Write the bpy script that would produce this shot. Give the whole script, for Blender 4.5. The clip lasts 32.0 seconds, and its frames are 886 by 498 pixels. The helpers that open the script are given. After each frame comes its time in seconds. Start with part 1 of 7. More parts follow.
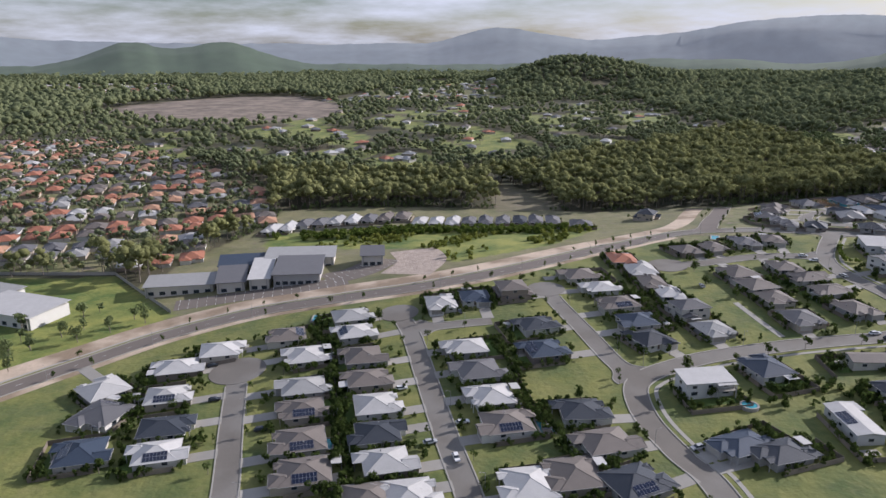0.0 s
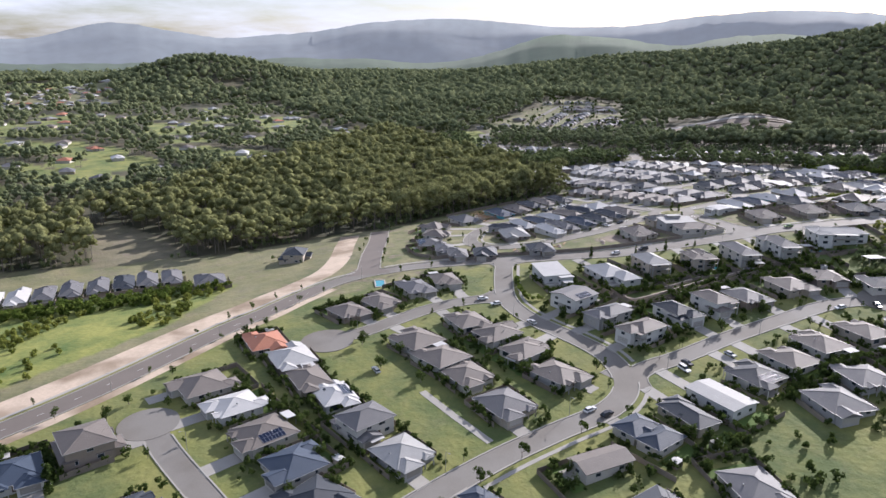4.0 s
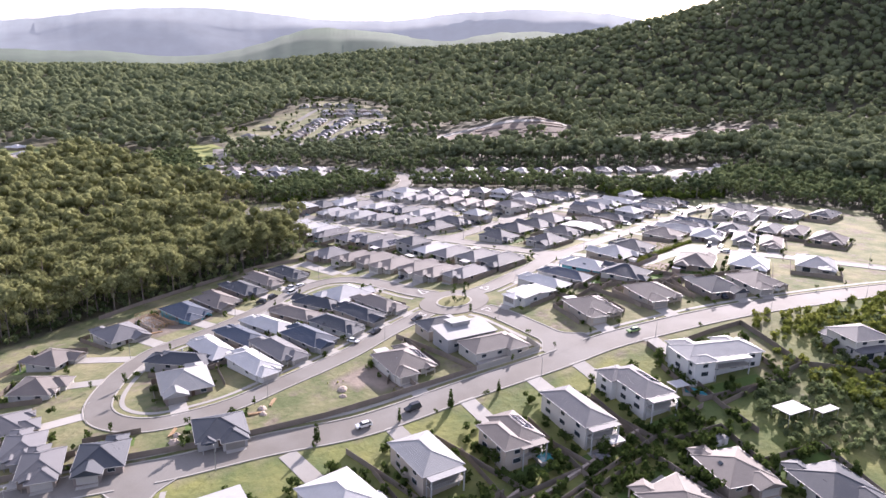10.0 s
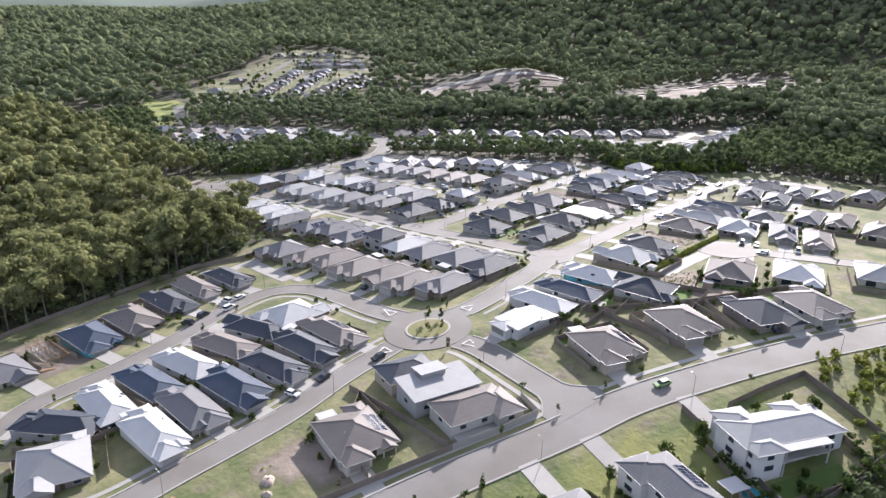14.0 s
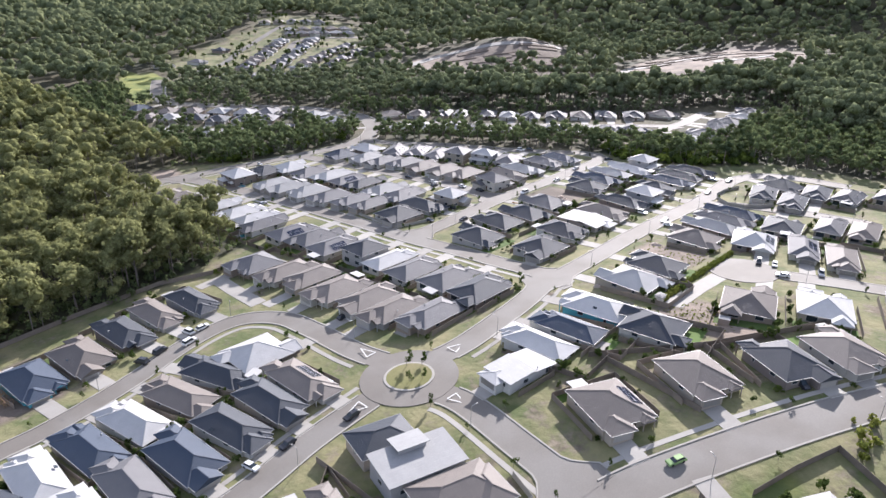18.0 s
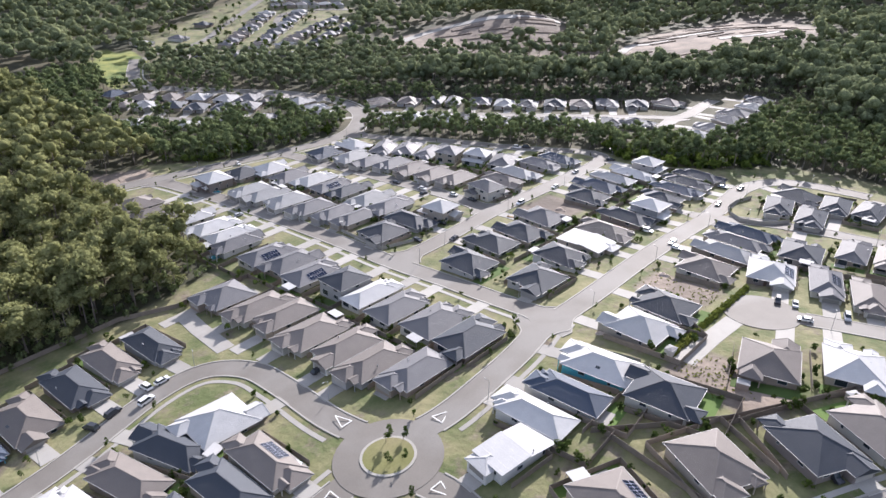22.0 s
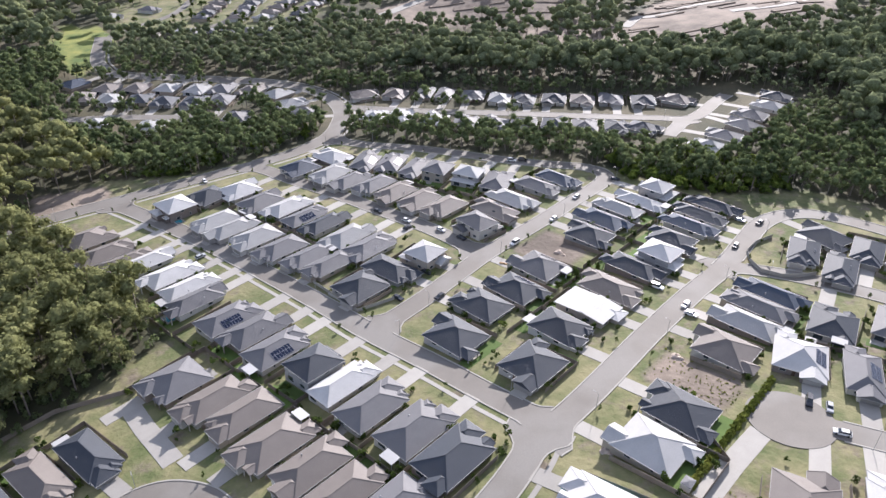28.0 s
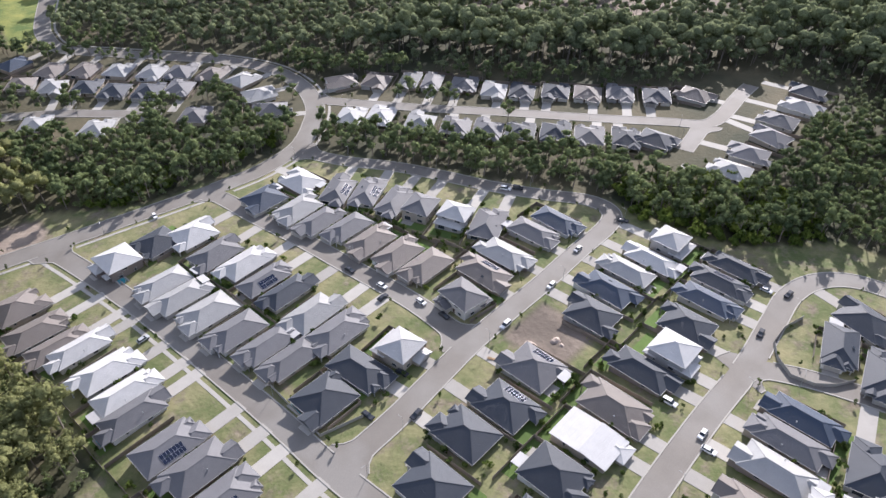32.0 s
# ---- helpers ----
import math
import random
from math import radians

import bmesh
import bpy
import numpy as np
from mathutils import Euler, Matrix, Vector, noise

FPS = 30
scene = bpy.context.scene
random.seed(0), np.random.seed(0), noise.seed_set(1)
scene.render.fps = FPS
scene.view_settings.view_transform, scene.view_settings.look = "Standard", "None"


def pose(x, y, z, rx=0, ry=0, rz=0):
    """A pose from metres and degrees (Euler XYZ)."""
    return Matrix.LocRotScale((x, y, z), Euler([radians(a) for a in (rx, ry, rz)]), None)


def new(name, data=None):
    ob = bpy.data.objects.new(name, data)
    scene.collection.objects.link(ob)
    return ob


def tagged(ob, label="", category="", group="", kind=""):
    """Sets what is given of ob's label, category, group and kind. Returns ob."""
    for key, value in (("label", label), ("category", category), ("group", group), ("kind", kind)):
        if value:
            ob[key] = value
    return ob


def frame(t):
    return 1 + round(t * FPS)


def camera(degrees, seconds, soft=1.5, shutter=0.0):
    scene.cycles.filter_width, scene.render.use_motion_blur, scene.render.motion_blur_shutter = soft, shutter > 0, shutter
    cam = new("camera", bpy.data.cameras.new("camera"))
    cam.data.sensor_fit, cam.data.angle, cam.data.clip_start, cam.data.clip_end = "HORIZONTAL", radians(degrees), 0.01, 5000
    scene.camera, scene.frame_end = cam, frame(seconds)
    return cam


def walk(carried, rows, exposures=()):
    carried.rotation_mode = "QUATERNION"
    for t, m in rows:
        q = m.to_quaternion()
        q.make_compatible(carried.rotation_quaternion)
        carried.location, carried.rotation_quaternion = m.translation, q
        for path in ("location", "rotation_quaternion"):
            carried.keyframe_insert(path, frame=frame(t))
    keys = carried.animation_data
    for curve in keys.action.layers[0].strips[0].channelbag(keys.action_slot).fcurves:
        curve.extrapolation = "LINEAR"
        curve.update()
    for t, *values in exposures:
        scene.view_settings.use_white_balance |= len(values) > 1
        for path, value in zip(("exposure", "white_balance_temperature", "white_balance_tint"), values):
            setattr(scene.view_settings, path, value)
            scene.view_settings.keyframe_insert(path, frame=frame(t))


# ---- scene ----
cam = camera(64.8, 32.0, soft=1.5)
METRES, EYE, TILT, LEAN, TURN = 560.0, 100.0, -16.0, 0.0, 0.0
ROWS = [
    (0.0, 0.0, 0.0, 0.0, -0.0, 0.0, 0.0),
    (0.5, 0.0021, 0.0242, 0.0068, -3.55, -0.04, 1.02),
    (1.0, 0.0056, 0.0488, 0.0138, -7.06, -0.3, 1.98),
    (1.5, 0.0115, 0.0732, 0.0208, -10.55, -0.56, 2.92),
    (2.0, 0.0199, 0.0964, 0.0273, -14.09, -0.7, 3.78),
    (2.5, 0.0299, 0.119, 0.0335, -17.5, -0.83, 4.59),
    (3.0, 0.041, 0.1415, 0.0398, -20.9, -1.06, 5.42),
    (3.5, 0.0532, 0.1633, 0.046, -24.29, -1.4, 6.23),
    (5.5, 0.1156, 0.2455, 0.0694, -35.37, -2.95, 8.65),
    (6.0, 0.134, 0.2645, 0.0749, -37.75, -3.34, 9.1),
    (6.5, 0.1529, 0.2823, 0.0798, -40.25, -3.75, 9.58),
    (7.0, 0.1727, 0.3003, 0.0851, -42.08, -4.13, 9.86),
    (7.5, 0.1932, 0.3175, 0.0903, -43.0, -4.32, 9.93),
    (8.0, 0.2137, 0.3343, 0.0954, -43.71, -4.49, 10.0),
    (8.5, 0.2349, 0.3511, 0.1005, -43.91, -4.59, 9.98),
    (9.0, 0.2565, 0.3676, 0.1054, -44.33, -4.64, 10.02),
    (9.5, 0.2777, 0.3836, 0.1104, -44.98, -4.76, 10.1),
    (10.0, 0.2984, 0.3998, 0.1155, -45.21, -4.91, 10.14),
    (10.5, 0.3199, 0.416, 0.1206, -45.39, -5.15, 10.18),
    (11.0, 0.3413, 0.4327, 0.1248, -45.6, -6.24, 10.14),
    (11.5, 0.3594, 0.4467, 0.1287, -45.75, -7.44, 10.12),
    (12.0, 0.3651, 0.4511, 0.13, -45.79, -7.81, 10.11),
    (12.5, 0.3708, 0.4552, 0.1318, -45.83, -8.19, 10.11),
    (13.0, 0.3765, 0.4594, 0.1338, -45.88, -8.55, 10.09),
    (13.5, 0.3822, 0.4633, 0.1362, -45.93, -8.93, 10.1),
    (14.0, 0.3879, 0.467, 0.139, -45.97, -9.32, 10.11),
    (14.5, 0.3935, 0.4707, 0.1419, -46.02, -9.71, 10.11),
    (16.5, 0.4163, 0.4848, 0.1556, -46.18, -11.4, 10.12),
    (17.0, 0.4221, 0.4884, 0.1591, -46.22, -11.81, 10.12),
    (17.5, 0.4278, 0.492, 0.1626, -46.28, -12.22, 10.13),
    (18.0, 0.4336, 0.4954, 0.1663, -46.3, -12.63, 10.12),
    (18.5, 0.4393, 0.499, 0.1695, -46.34, -13.02, 10.14),
    (19.0, 0.4451, 0.5027, 0.1727, -46.37, -13.42, 10.14),
    (19.5, 0.4507, 0.506, 0.1765, -46.4, -13.83, 10.13),
    (20.0, 0.456, 0.5093, 0.1803, -46.46, -14.21, 10.12),
    (20.5, 0.4617, 0.5126, 0.1845, -46.49, -14.6, 10.12),
    (21.0, 0.4675, 0.516, 0.1889, -46.52, -15.01, 10.15),
    (21.5, 0.4733, 0.5194, 0.1929, -46.54, -15.39, 10.15),
    (22.0, 0.479, 0.523, 0.1972, -46.58, -15.79, 10.13),
    (22.5, 0.4846, 0.5263, 0.2017, -46.62, -16.2, 10.16),
    (23.0, 0.4904, 0.5297, 0.2057, -46.64, -16.57, 10.14),
    (23.5, 0.496, 0.5334, 0.2099, -46.68, -16.95, 10.12),
    (24.0, 0.5017, 0.5365, 0.2145, -46.71, -17.36, 10.15),
    (24.5, 0.5074, 0.5402, 0.2184, -46.75, -17.72, 10.12),
    (25.0, 0.5131, 0.5435, 0.2229, -46.77, -18.13, 10.12),
    (25.5, 0.5189, 0.5471, 0.2271, -46.79, -18.5, 10.12),
    (27.5, 0.5417, 0.5604, 0.2446, -46.89, -20.01, 10.15),
    (28.0, 0.5474, 0.5638, 0.2489, -46.9, -20.38, 10.17),
    (28.5, 0.5532, 0.5674, 0.2532, -46.91, -20.73, 10.18),
    (29.0, 0.559, 0.5707, 0.2577, -46.91, -21.09, 10.18),
    (29.5, 0.5646, 0.5741, 0.2619, -46.92, -21.43, 10.16),
    (30.0, 0.5701, 0.5776, 0.2665, -46.96, -21.8, 10.15),
    (30.5, 0.5894, 0.5893, 0.2811, -47.02, -23.01, 10.14),
    (31.0, 0.6096, 0.6006, 0.2952, -47.02, -24.3, 10.14),
    (31.5, 0.6286, 0.6113, 0.3099, -46.99, -26.23, 10.16),
    (32.0, 0.6479, 0.6231, 0.3243, -47.02, -28.49, 10.09),
]
walk(cam, [(t, pose(0, 0, EYE, TILT, LEAN, TURN) @ pose(METRES * x, METRES * y, METRES * z, 90 + pitch, roll, yaw)) for t, x, y, z, yaw, pitch, roll in ROWS],
     exposures=[(0.0, -0.1, 5750, 19), (3.0, 0.25, 5750, 19), (6.0, 0.6, 5750, 20), (8.0, 0.92, 5850, 28), (11.0, 0.95, 5900, 29), (12.0, 0.84, 5800, 23), (14.0, 0.78, 5750, 19), (19.0, 0.74, 5750, 19), (25.0, 0.7, 5750, 19), (32.0, 0.62, 5750, 19)])

# ---- light: afternoon sun ahead and to the side, hazy sky ----
SUN_HEADING, SUN_HEIGHT = radians(68), radians(25)
to_sun = Vector((math.sin(SUN_HEADING) * math.cos(SUN_HEIGHT), math.cos(SUN_HEADING) * math.cos(SUN_HEIGHT), math.sin(SUN_HEIGHT)))
sun = new("sun", bpy.data.lights.new("sun", "SUN"))
sun.data.energy, sun.data.angle, sun.data.color = 6.2, radians(0.6), (1.0, 0.91, 0.77)
sun.rotation_euler = to_sun.to_track_quat("Z", "Y").to_euler()
world = bpy.data.worlds.new("sky")
scene.world = world
world.use_nodes = True
wn, wl = world.node_tree.nodes, world.node_tree.links
wn.clear()
sky = wn.new("ShaderNodeTexSky")
sky.sky_type, sky.sun_disc, sky.sun_elevation, sky.sun_rotation = "NISHITA", False, SUN_HEIGHT, SUN_HEADING
sky.air_density, sky.dust_density = 1.0, 1.2
coord = wn.new("ShaderNodeTexCoord")
stretch = wn.new("ShaderNodeMapping")
stretch.inputs["Scale"].default_value = (1.6, 1.6, 9.0)
cloud = wn.new("ShaderNodeTexNoise")
cloud.inputs["Scale"].default_value, cloud.inputs["Detail"].default_value, cloud.inputs["Roughness"].default_value = 2.2, 8, 0.6
ramp = wn.new("ShaderNodeValToRGB")
ramp.color_ramp.elements[0].position, ramp.color_ramp.elements[1].position = 0.41, 0.66
mixer = wn.new("ShaderNodeMix")
mixer.data_type = "RGBA"
mixer.inputs[7].default_value = (9.0, 9.2, 9.6, 1)
back = wn.new("ShaderNodeBackground")
back.inputs["Strength"].default_value = 0.088
wout = wn.new("ShaderNodeOutputWorld")
wl.new(coord.outputs["Generated"], stretch.inputs["Vector"])
wl.new(stretch.outputs["Vector"], cloud.inputs["Vector"])
wl.new(cloud.outputs["Fac"], ramp.inputs["Fac"])
wl.new(ramp.outputs["Color"], mixer.inputs[0])
wl.new(sky.outputs["Color"], mixer.inputs[6])
wl.new(mixer.outputs[2], back.inputs["Color"])
wl.new(back.outputs["Background"], wout.inputs["Surface"])


# ---- materials ----
def material(name, colour, rough=0.8, metal=0.0, vary=0.25, scale=0.6, fine=6.0, bump=0.15, depth=0.05, second=None, patch=0.06, random_vary=0.0):
    """Noise at two scales over a base colour; second: a colour that takes over in patches."""
    m = bpy.data.materials.new(name)
    m.use_nodes = True
    n, l = m.node_tree.nodes, m.node_tree.links
    b = n["Principled BSDF"]
    b.inputs["Roughness"].default_value, b.inputs["Metallic"].default_value = rough, metal
    geo = n.new("ShaderNodeNewGeometry")

    def field(s, detail=4):
        t = n.new("ShaderNodeTexNoise")
        t.inputs["Scale"].default_value, t.inputs["Detail"].default_value = s, detail
        l.new(geo.outputs["Position"], t.inputs["Vector"])
        return t
    big, small = field(scale), field(fine)
    mix = n.new("ShaderNodeMix")
    mix.data_type = "RGBA"
    mix.inputs[6].default_value = (*[c * (1 - vary) for c in colour], 1)
    mix.inputs[7].default_value = (*[min(1, c * (1 + vary)) for c in colour], 1)
    l.new(big.outputs["Fac"], mix.inputs[0])
    result = mix.outputs[2]
    if second:
        p, r, mx = field(patch), n.new("ShaderNodeValToRGB"), n.new("ShaderNodeMix")
        r.color_ramp.elements[0].position, r.color_ramp.elements[1].position = 0.42, 0.6
        mx.data_type = "RGBA"
        mx.inputs[7].default_value = (*second, 1)
        l.new(p.outputs["Fac"], r.inputs["Fac"])
        l.new(r.outputs["Color"], mx.inputs[0])
        l.new(result, mx.inputs[6])
        result = mx.outputs[2]
    hsv, rng = n.new("ShaderNodeHueSaturation"), n.new("ShaderNodeMapRange")
    rng.inputs["To Min"].default_value, rng.inputs["To Max"].default_value = 1 - vary * 0.8, 1 + vary * 0.8
    l.new(small.outputs["Fac"], rng.inputs["Value"])
    l.new(rng.outputs["Result"], hsv.inputs["Value"])
    l.new(result, hsv.inputs["Color"])
    result = hsv.outputs["Color"]
    if random_vary:
        info, r2, h2 = n.new("ShaderNodeObjectInfo"), n.new("ShaderNodeMapRange"), n.new("ShaderNodeHueSaturation")
        r2.inputs["To Min"].default_value, r2.inputs["To Max"].default_value = 1 - random_vary, 1 + random_vary
        l.new(info.outputs["Random"], r2.inputs["Value"])
        l.new(r2.outputs["Result"], h2.inputs["Value"])
        l.new(result, h2.inputs["Color"])
        result = h2.outputs["Color"]
    l.new(result, b.inputs["Base Color"])
    if bump:
        bp = n.new("ShaderNodeBump")
        bp.inputs["Strength"].default_value, bp.inputs["Distance"].default_value = bump, depth
        l.new(small.outputs["Fac"], bp.inputs["Height"])
        l.new(bp.outputs["Normal"], b.inputs["Normal"])
    return m


def roofing(name, colour, rough=0.68, shine=0.45):
    """Roof cover with courses that follow the slope, weathered in patches."""
    m = material(name, colour, rough, vary=0.12, scale=0.35, fine=2.5, bump=0.0, random_vary=0.1)
    n, l = m.node_tree.nodes, m.node_tree.links
    tc, wave, bp = n.new("ShaderNodeTexCoord"), n.new("ShaderNodeTexWave"), n.new("ShaderNodeBump")
    wave.wave_type, wave.bands_direction, wave.wave_profile = "BANDS", "Z", "SAW"
    wave.inputs["Scale"].default_value = 2.4
    bp.inputs["Strength"].default_value, bp.inputs["Distance"].default_value = 0.6, 0.05
    l.new(tc.outputs["Object"], wave.inputs["Vector"])
    l.new(wave.outputs["Fac"], bp.inputs["Height"])
    l.new(bp.outputs["Normal"], n["Principled BSDF"].inputs["Normal"])
    n["Principled BSDF"].inputs["Specular IOR Level"].default_value = shine
    return m


def foliage(name, dark, light, scale=0.05):
    """Leaves: light passes through in part; the colour drifts from tree to tree and leaf to leaf."""
    m = bpy.data.materials.new(name)
    m.use_nodes = True
    n, l = m.node_tree.nodes, m.node_tree.links
    n.remove(n["Principled BSDF"])
    geo, tex = n.new("ShaderNodeNewGeometry"), n.new("ShaderNodeTexNoise")
    tex.inputs["Scale"].default_value, tex.inputs["Detail"].default_value = scale, 5
    l.new(geo.outputs["Position"], tex.inputs["Vector"])
    add = n.new("ShaderNodeMath")
    add.operation = "MULTIPLY_ADD"
    add.inputs[1].default_value = 0.35
    l.new(geo.outputs["Random Per Island"], add.inputs[0])
    sub = n.new("ShaderNodeMapRange")
    sub.inputs["From Min"].default_value, sub.inputs["From Max"].default_value = 0.3, 0.7
    sub.inputs["To Min"].default_value, sub.inputs["To Max"].default_value = 0.0, 0.65
    l.new(tex.outputs["Fac"], sub.inputs["Value"])
    l.new(sub.outputs["Result"], add.inputs[2])
    mix = n.new("ShaderNodeMix")
    mix.data_type = "RGBA"
    mix.inputs[6].default_value, mix.inputs[7].default_value = (*dark, 1), (*light, 1)
    l.new(add.outputs["Value"], mix.inputs[0])
    leafy, bp = n.new("ShaderNodeTexNoise"), n.new("ShaderNodeBump")
    leafy.inputs["Scale"].default_value, leafy.inputs["Detail"].default_value, leafy.inputs["Roughness"].default_value = 0.9, 5, 0.7
    bp.inputs["Strength"].default_value, bp.inputs["Distance"].default_value = 0.8, 1.0
    l.new(geo.outputs["Position"], leafy.inputs["Vector"])
    l.new(leafy.outputs["Fac"], bp.inputs["Height"])
    dif, tra, mx = n.new("ShaderNodeBsdfDiffuse"), n.new("ShaderNodeBsdfTranslucent"), n.new("ShaderNodeMixShader")
    mx.inputs["Fac"].default_value = 0.42
    dapple, tone = n.new("ShaderNodeMapRange"), n.new("ShaderNodeHueSaturation")
    dapple.inputs["From Min"].default_value, dapple.inputs["From Max"].default_value = 0.3, 0.7
    dapple.inputs["To Min"].default_value, dapple.inputs["To Max"].default_value = 0.55, 1.45
    l.new(leafy.outputs["Fac"], dapple.inputs["Value"])
    l.new(dapple.outputs["Result"], tone.inputs["Value"])
    l.new(mix.outputs[2], tone.inputs["Color"])
    l.new(tone.outputs["Color"], dif.inputs["Color"])
    l.new(bp.outputs["Normal"], dif.inputs["Normal"])
    l.new(bp.outputs["Normal"], tra.inputs["Normal"])
    l.new(tone.outputs["Color"], tra.inputs["Color"])
    l.new(dif.outputs["BSDF"], mx.inputs[1])
    l.new(tra.outputs["BSDF"], mx.inputs[2])
    l.new(mx.outputs["Shader"], n["Material Output"].inputs["Surface"])
    return m


M = {
    "asphalt": material("asphalt", (0.164, 0.149, 0.128), 0.8, vary=0.2, scale=0.12, fine=3.0, bump=0.08, second=(0.2, 0.188, 0.168), patch=0.05),
    "new_asphalt": material("new_asphalt", (0.16, 0.136, 0.116), 0.8, vary=0.15, scale=0.1, fine=3.0, bump=0.1),
    "concrete": material("concrete", (0.336, 0.32, 0.288), 0.85, vary=0.12, scale=0.3, fine=3.0, bump=0.1, random_vary=0.15),
    "kerb": material("kerb_concrete", (0.336, 0.32, 0.284), 0.85, vary=0.1, scale=0.2, fine=2.0, bump=0.05),
    "marking": material("road_paint", (0.6, 0.6, 0.576), 0.7, vary=0.1, bump=0),
    "verge": material("verge_grass", (0.168, 0.168, 0.056), 0.95, vary=0.3, scale=0.15, fine=2.0, bump=0.4, second=(0.224, 0.2, 0.096), patch=0.05),
    "lawn": material("lawn_grass", (0.08, 0.132, 0.0256), 0.95, vary=0.25, scale=0.3, fine=3.0, bump=0.4, random_vary=0.3),
    "dirt": material("bare_earth", (0.52, 0.42, 0.32), 0.95, vary=0.25, scale=0.12, fine=0.8, bump=0.5, depth=0.2, second=(0.264, 0.2, 0.136), patch=0.05),
    "rubble": material("broken_ground", (0.40, 0.33, 0.275), 0.95, vary=0.4, scale=0.3, fine=1.2, bump=1.0, depth=0.5),
    "soil": material("graded_soil", (0.17, 0.135, 0.105), 0.95, vary=0.35, scale=0.2, fine=1.2, bump=0.8, depth=0.3),
    "timber": material("weathered_timber", (0.2, 0.168, 0.136), 0.9, vary=0.3, scale=0.4, fine=4.0, bump=0.2, random_vary=0.2),
    "raw_timber": material("raw_timber", (0.36, 0.24, 0.128), 0.8, vary=0.2, scale=0.8, fine=5.0, bump=0.1),
    "bark": material("bark", (0.20, 0.17, 0.14), 0.95, vary=0.35, scale=0.6, fine=4.0, bump=0.3),
    "glass": material("window_glass", (0.03, 0.04, 0.05), 0.08, vary=0.2, scale=0.3, bump=0),
    "frame": material("window_frame", (0.44, 0.44, 0.432), 0.5, vary=0.05, bump=0),
    "gutter": material("gutter_metal", (0.288, 0.284, 0.272), 0.5, vary=0.08, bump=0),
    "garage": material("garage_door_steel", (0.32, 0.304, 0.28), 0.5, vary=0.06, bump=0, random_vary=0.35),
    "door": material("front_door_timber", (0.08, 0.048, 0.032), 0.5, vary=0.2, bump=0.05),
    "solar": material("solar_glass", (0.012, 0.018, 0.04), 0.12, vary=0.3, scale=0.5, bump=0),
    "solar_frame": material("solar_frame", (0.4, 0.4, 0.416), 0.4, 0.6, vary=0.05, bump=0),
    "water": material("pool_water", (0.06, 0.30, 0.36), 0.05, vary=0.15, scale=0.6, fine=3.0, bump=0.1),
    "tyre": material("tyre_rubber", (0.02, 0.02, 0.02), 0.8, vary=0.1, bump=0),
    "wrap": material("building_wrap", (0.10, 0.38, 0.46), 0.5, vary=0.1, bump=0),
    "steel": material("galvanised_steel", (0.36, 0.368, 0.376), 0.4, 0.7, vary=0.1, bump=0),
}
ROOFS = {
    "w": roofing("roof_white", (0.46, 0.455, 0.445), 0.7, 0.2), "l": roofing("roof_light_grey", (0.31, 0.31, 0.305), 0.68, 0.3),
    "g": roofing("roof_grey", (0.125, 0.125, 0.132)), "d": roofing("roof_charcoal", (0.036, 0.044, 0.058)),
    "b": roofing("roof_blue_grey", (0.036, 0.053, 0.084)), "n": roofing("roof_taupe", (0.16, 0.14, 0.125)),
    "r": roofing("roof_terracotta", (0.36, 0.15, 0.09)), "o": roofing("roof_orange", (0.42, 0.24, 0.15)),
}
WALLS = [material("wall_render_%d" % i, c, 0.85, vary=0.08, scale=0.3, fine=3.0, bump=0.05) for i, c in enumerate(
    [(0.496, 0.472, 0.424), (0.384, 0.336, 0.28), (0.272, 0.224, 0.184), (0.56, 0.552, 0.528), (0.208, 0.176, 0.16), (0.352, 0.344, 0.336)])]
LEAF = {
    "gum": foliage("gum_leaves", (0.135, 0.15, 0.065), (0.375, 0.38, 0.17)),
    "dark": foliage("dark_leaves", (0.07, 0.10, 0.05), (0.255, 0.30, 0.135)),
    "grey": foliage("grey_green_leaves", (0.105, 0.13, 0.075), (0.30, 0.335, 0.18)),
    "bright": foliage("bright_leaves", (0.06, 0.10, 0.02), (0.19, 0.24, 0.055), 0.3),
    "far": foliage("far_leaves", (0.125, 0.155, 0.085), (0.285, 0.31, 0.165), 0.012),
    "scrub": foliage("scrub_leaves", (0.10, 0.14, 0.03), (0.32, 0.33, 0.08), 0.06),
    "garden": foliage("garden_leaves", (0.03, 0.05, 0.018), (0.11, 0.15, 0.04), 0.25),
}

# ---- the lie of the land ----
BUMPS = [(0, 200, 260, -11.4), (0, 600, 260, -0.9), (400, 200, 260, 26.7), (400, 600, 260, -10.8), (800, 400, 260, 21.7), (800, 800, 260, 4.2), (400, 1000, 260, 2.4), (-250, 500, 260, -2.4), (120, 250, 95, -2.9), (230, 290, 95, -2.9), (210, 400, 95, 16.6), (300, 350, 95, -7.2), (400, 330, 95, 14.2), (180, 480, 95, -5.5), (500, 420, 95, -1.7), (330, 440, 95, 2.5), (20, 330, 95, 12.6), (450, 560, 95, 6.1)]
HILLS = [(390, 2180, 165, 72), (640, 2230, 230, 14), (1000, 2500, 330, 22), (1000, 700, 230, -9), (1250, 700, 230, -14), (940, 815, 62, 31), (1035, 560, 95, 22), (860, 1125, 110, 17), (770, 900, 60, 6),
         (1950, 1180, 350, 115), (2050, 650, 310, 205), (1550, 1750, 360, 75), (2000, 50, 420, 260), (880, 1260, 170, 10)]


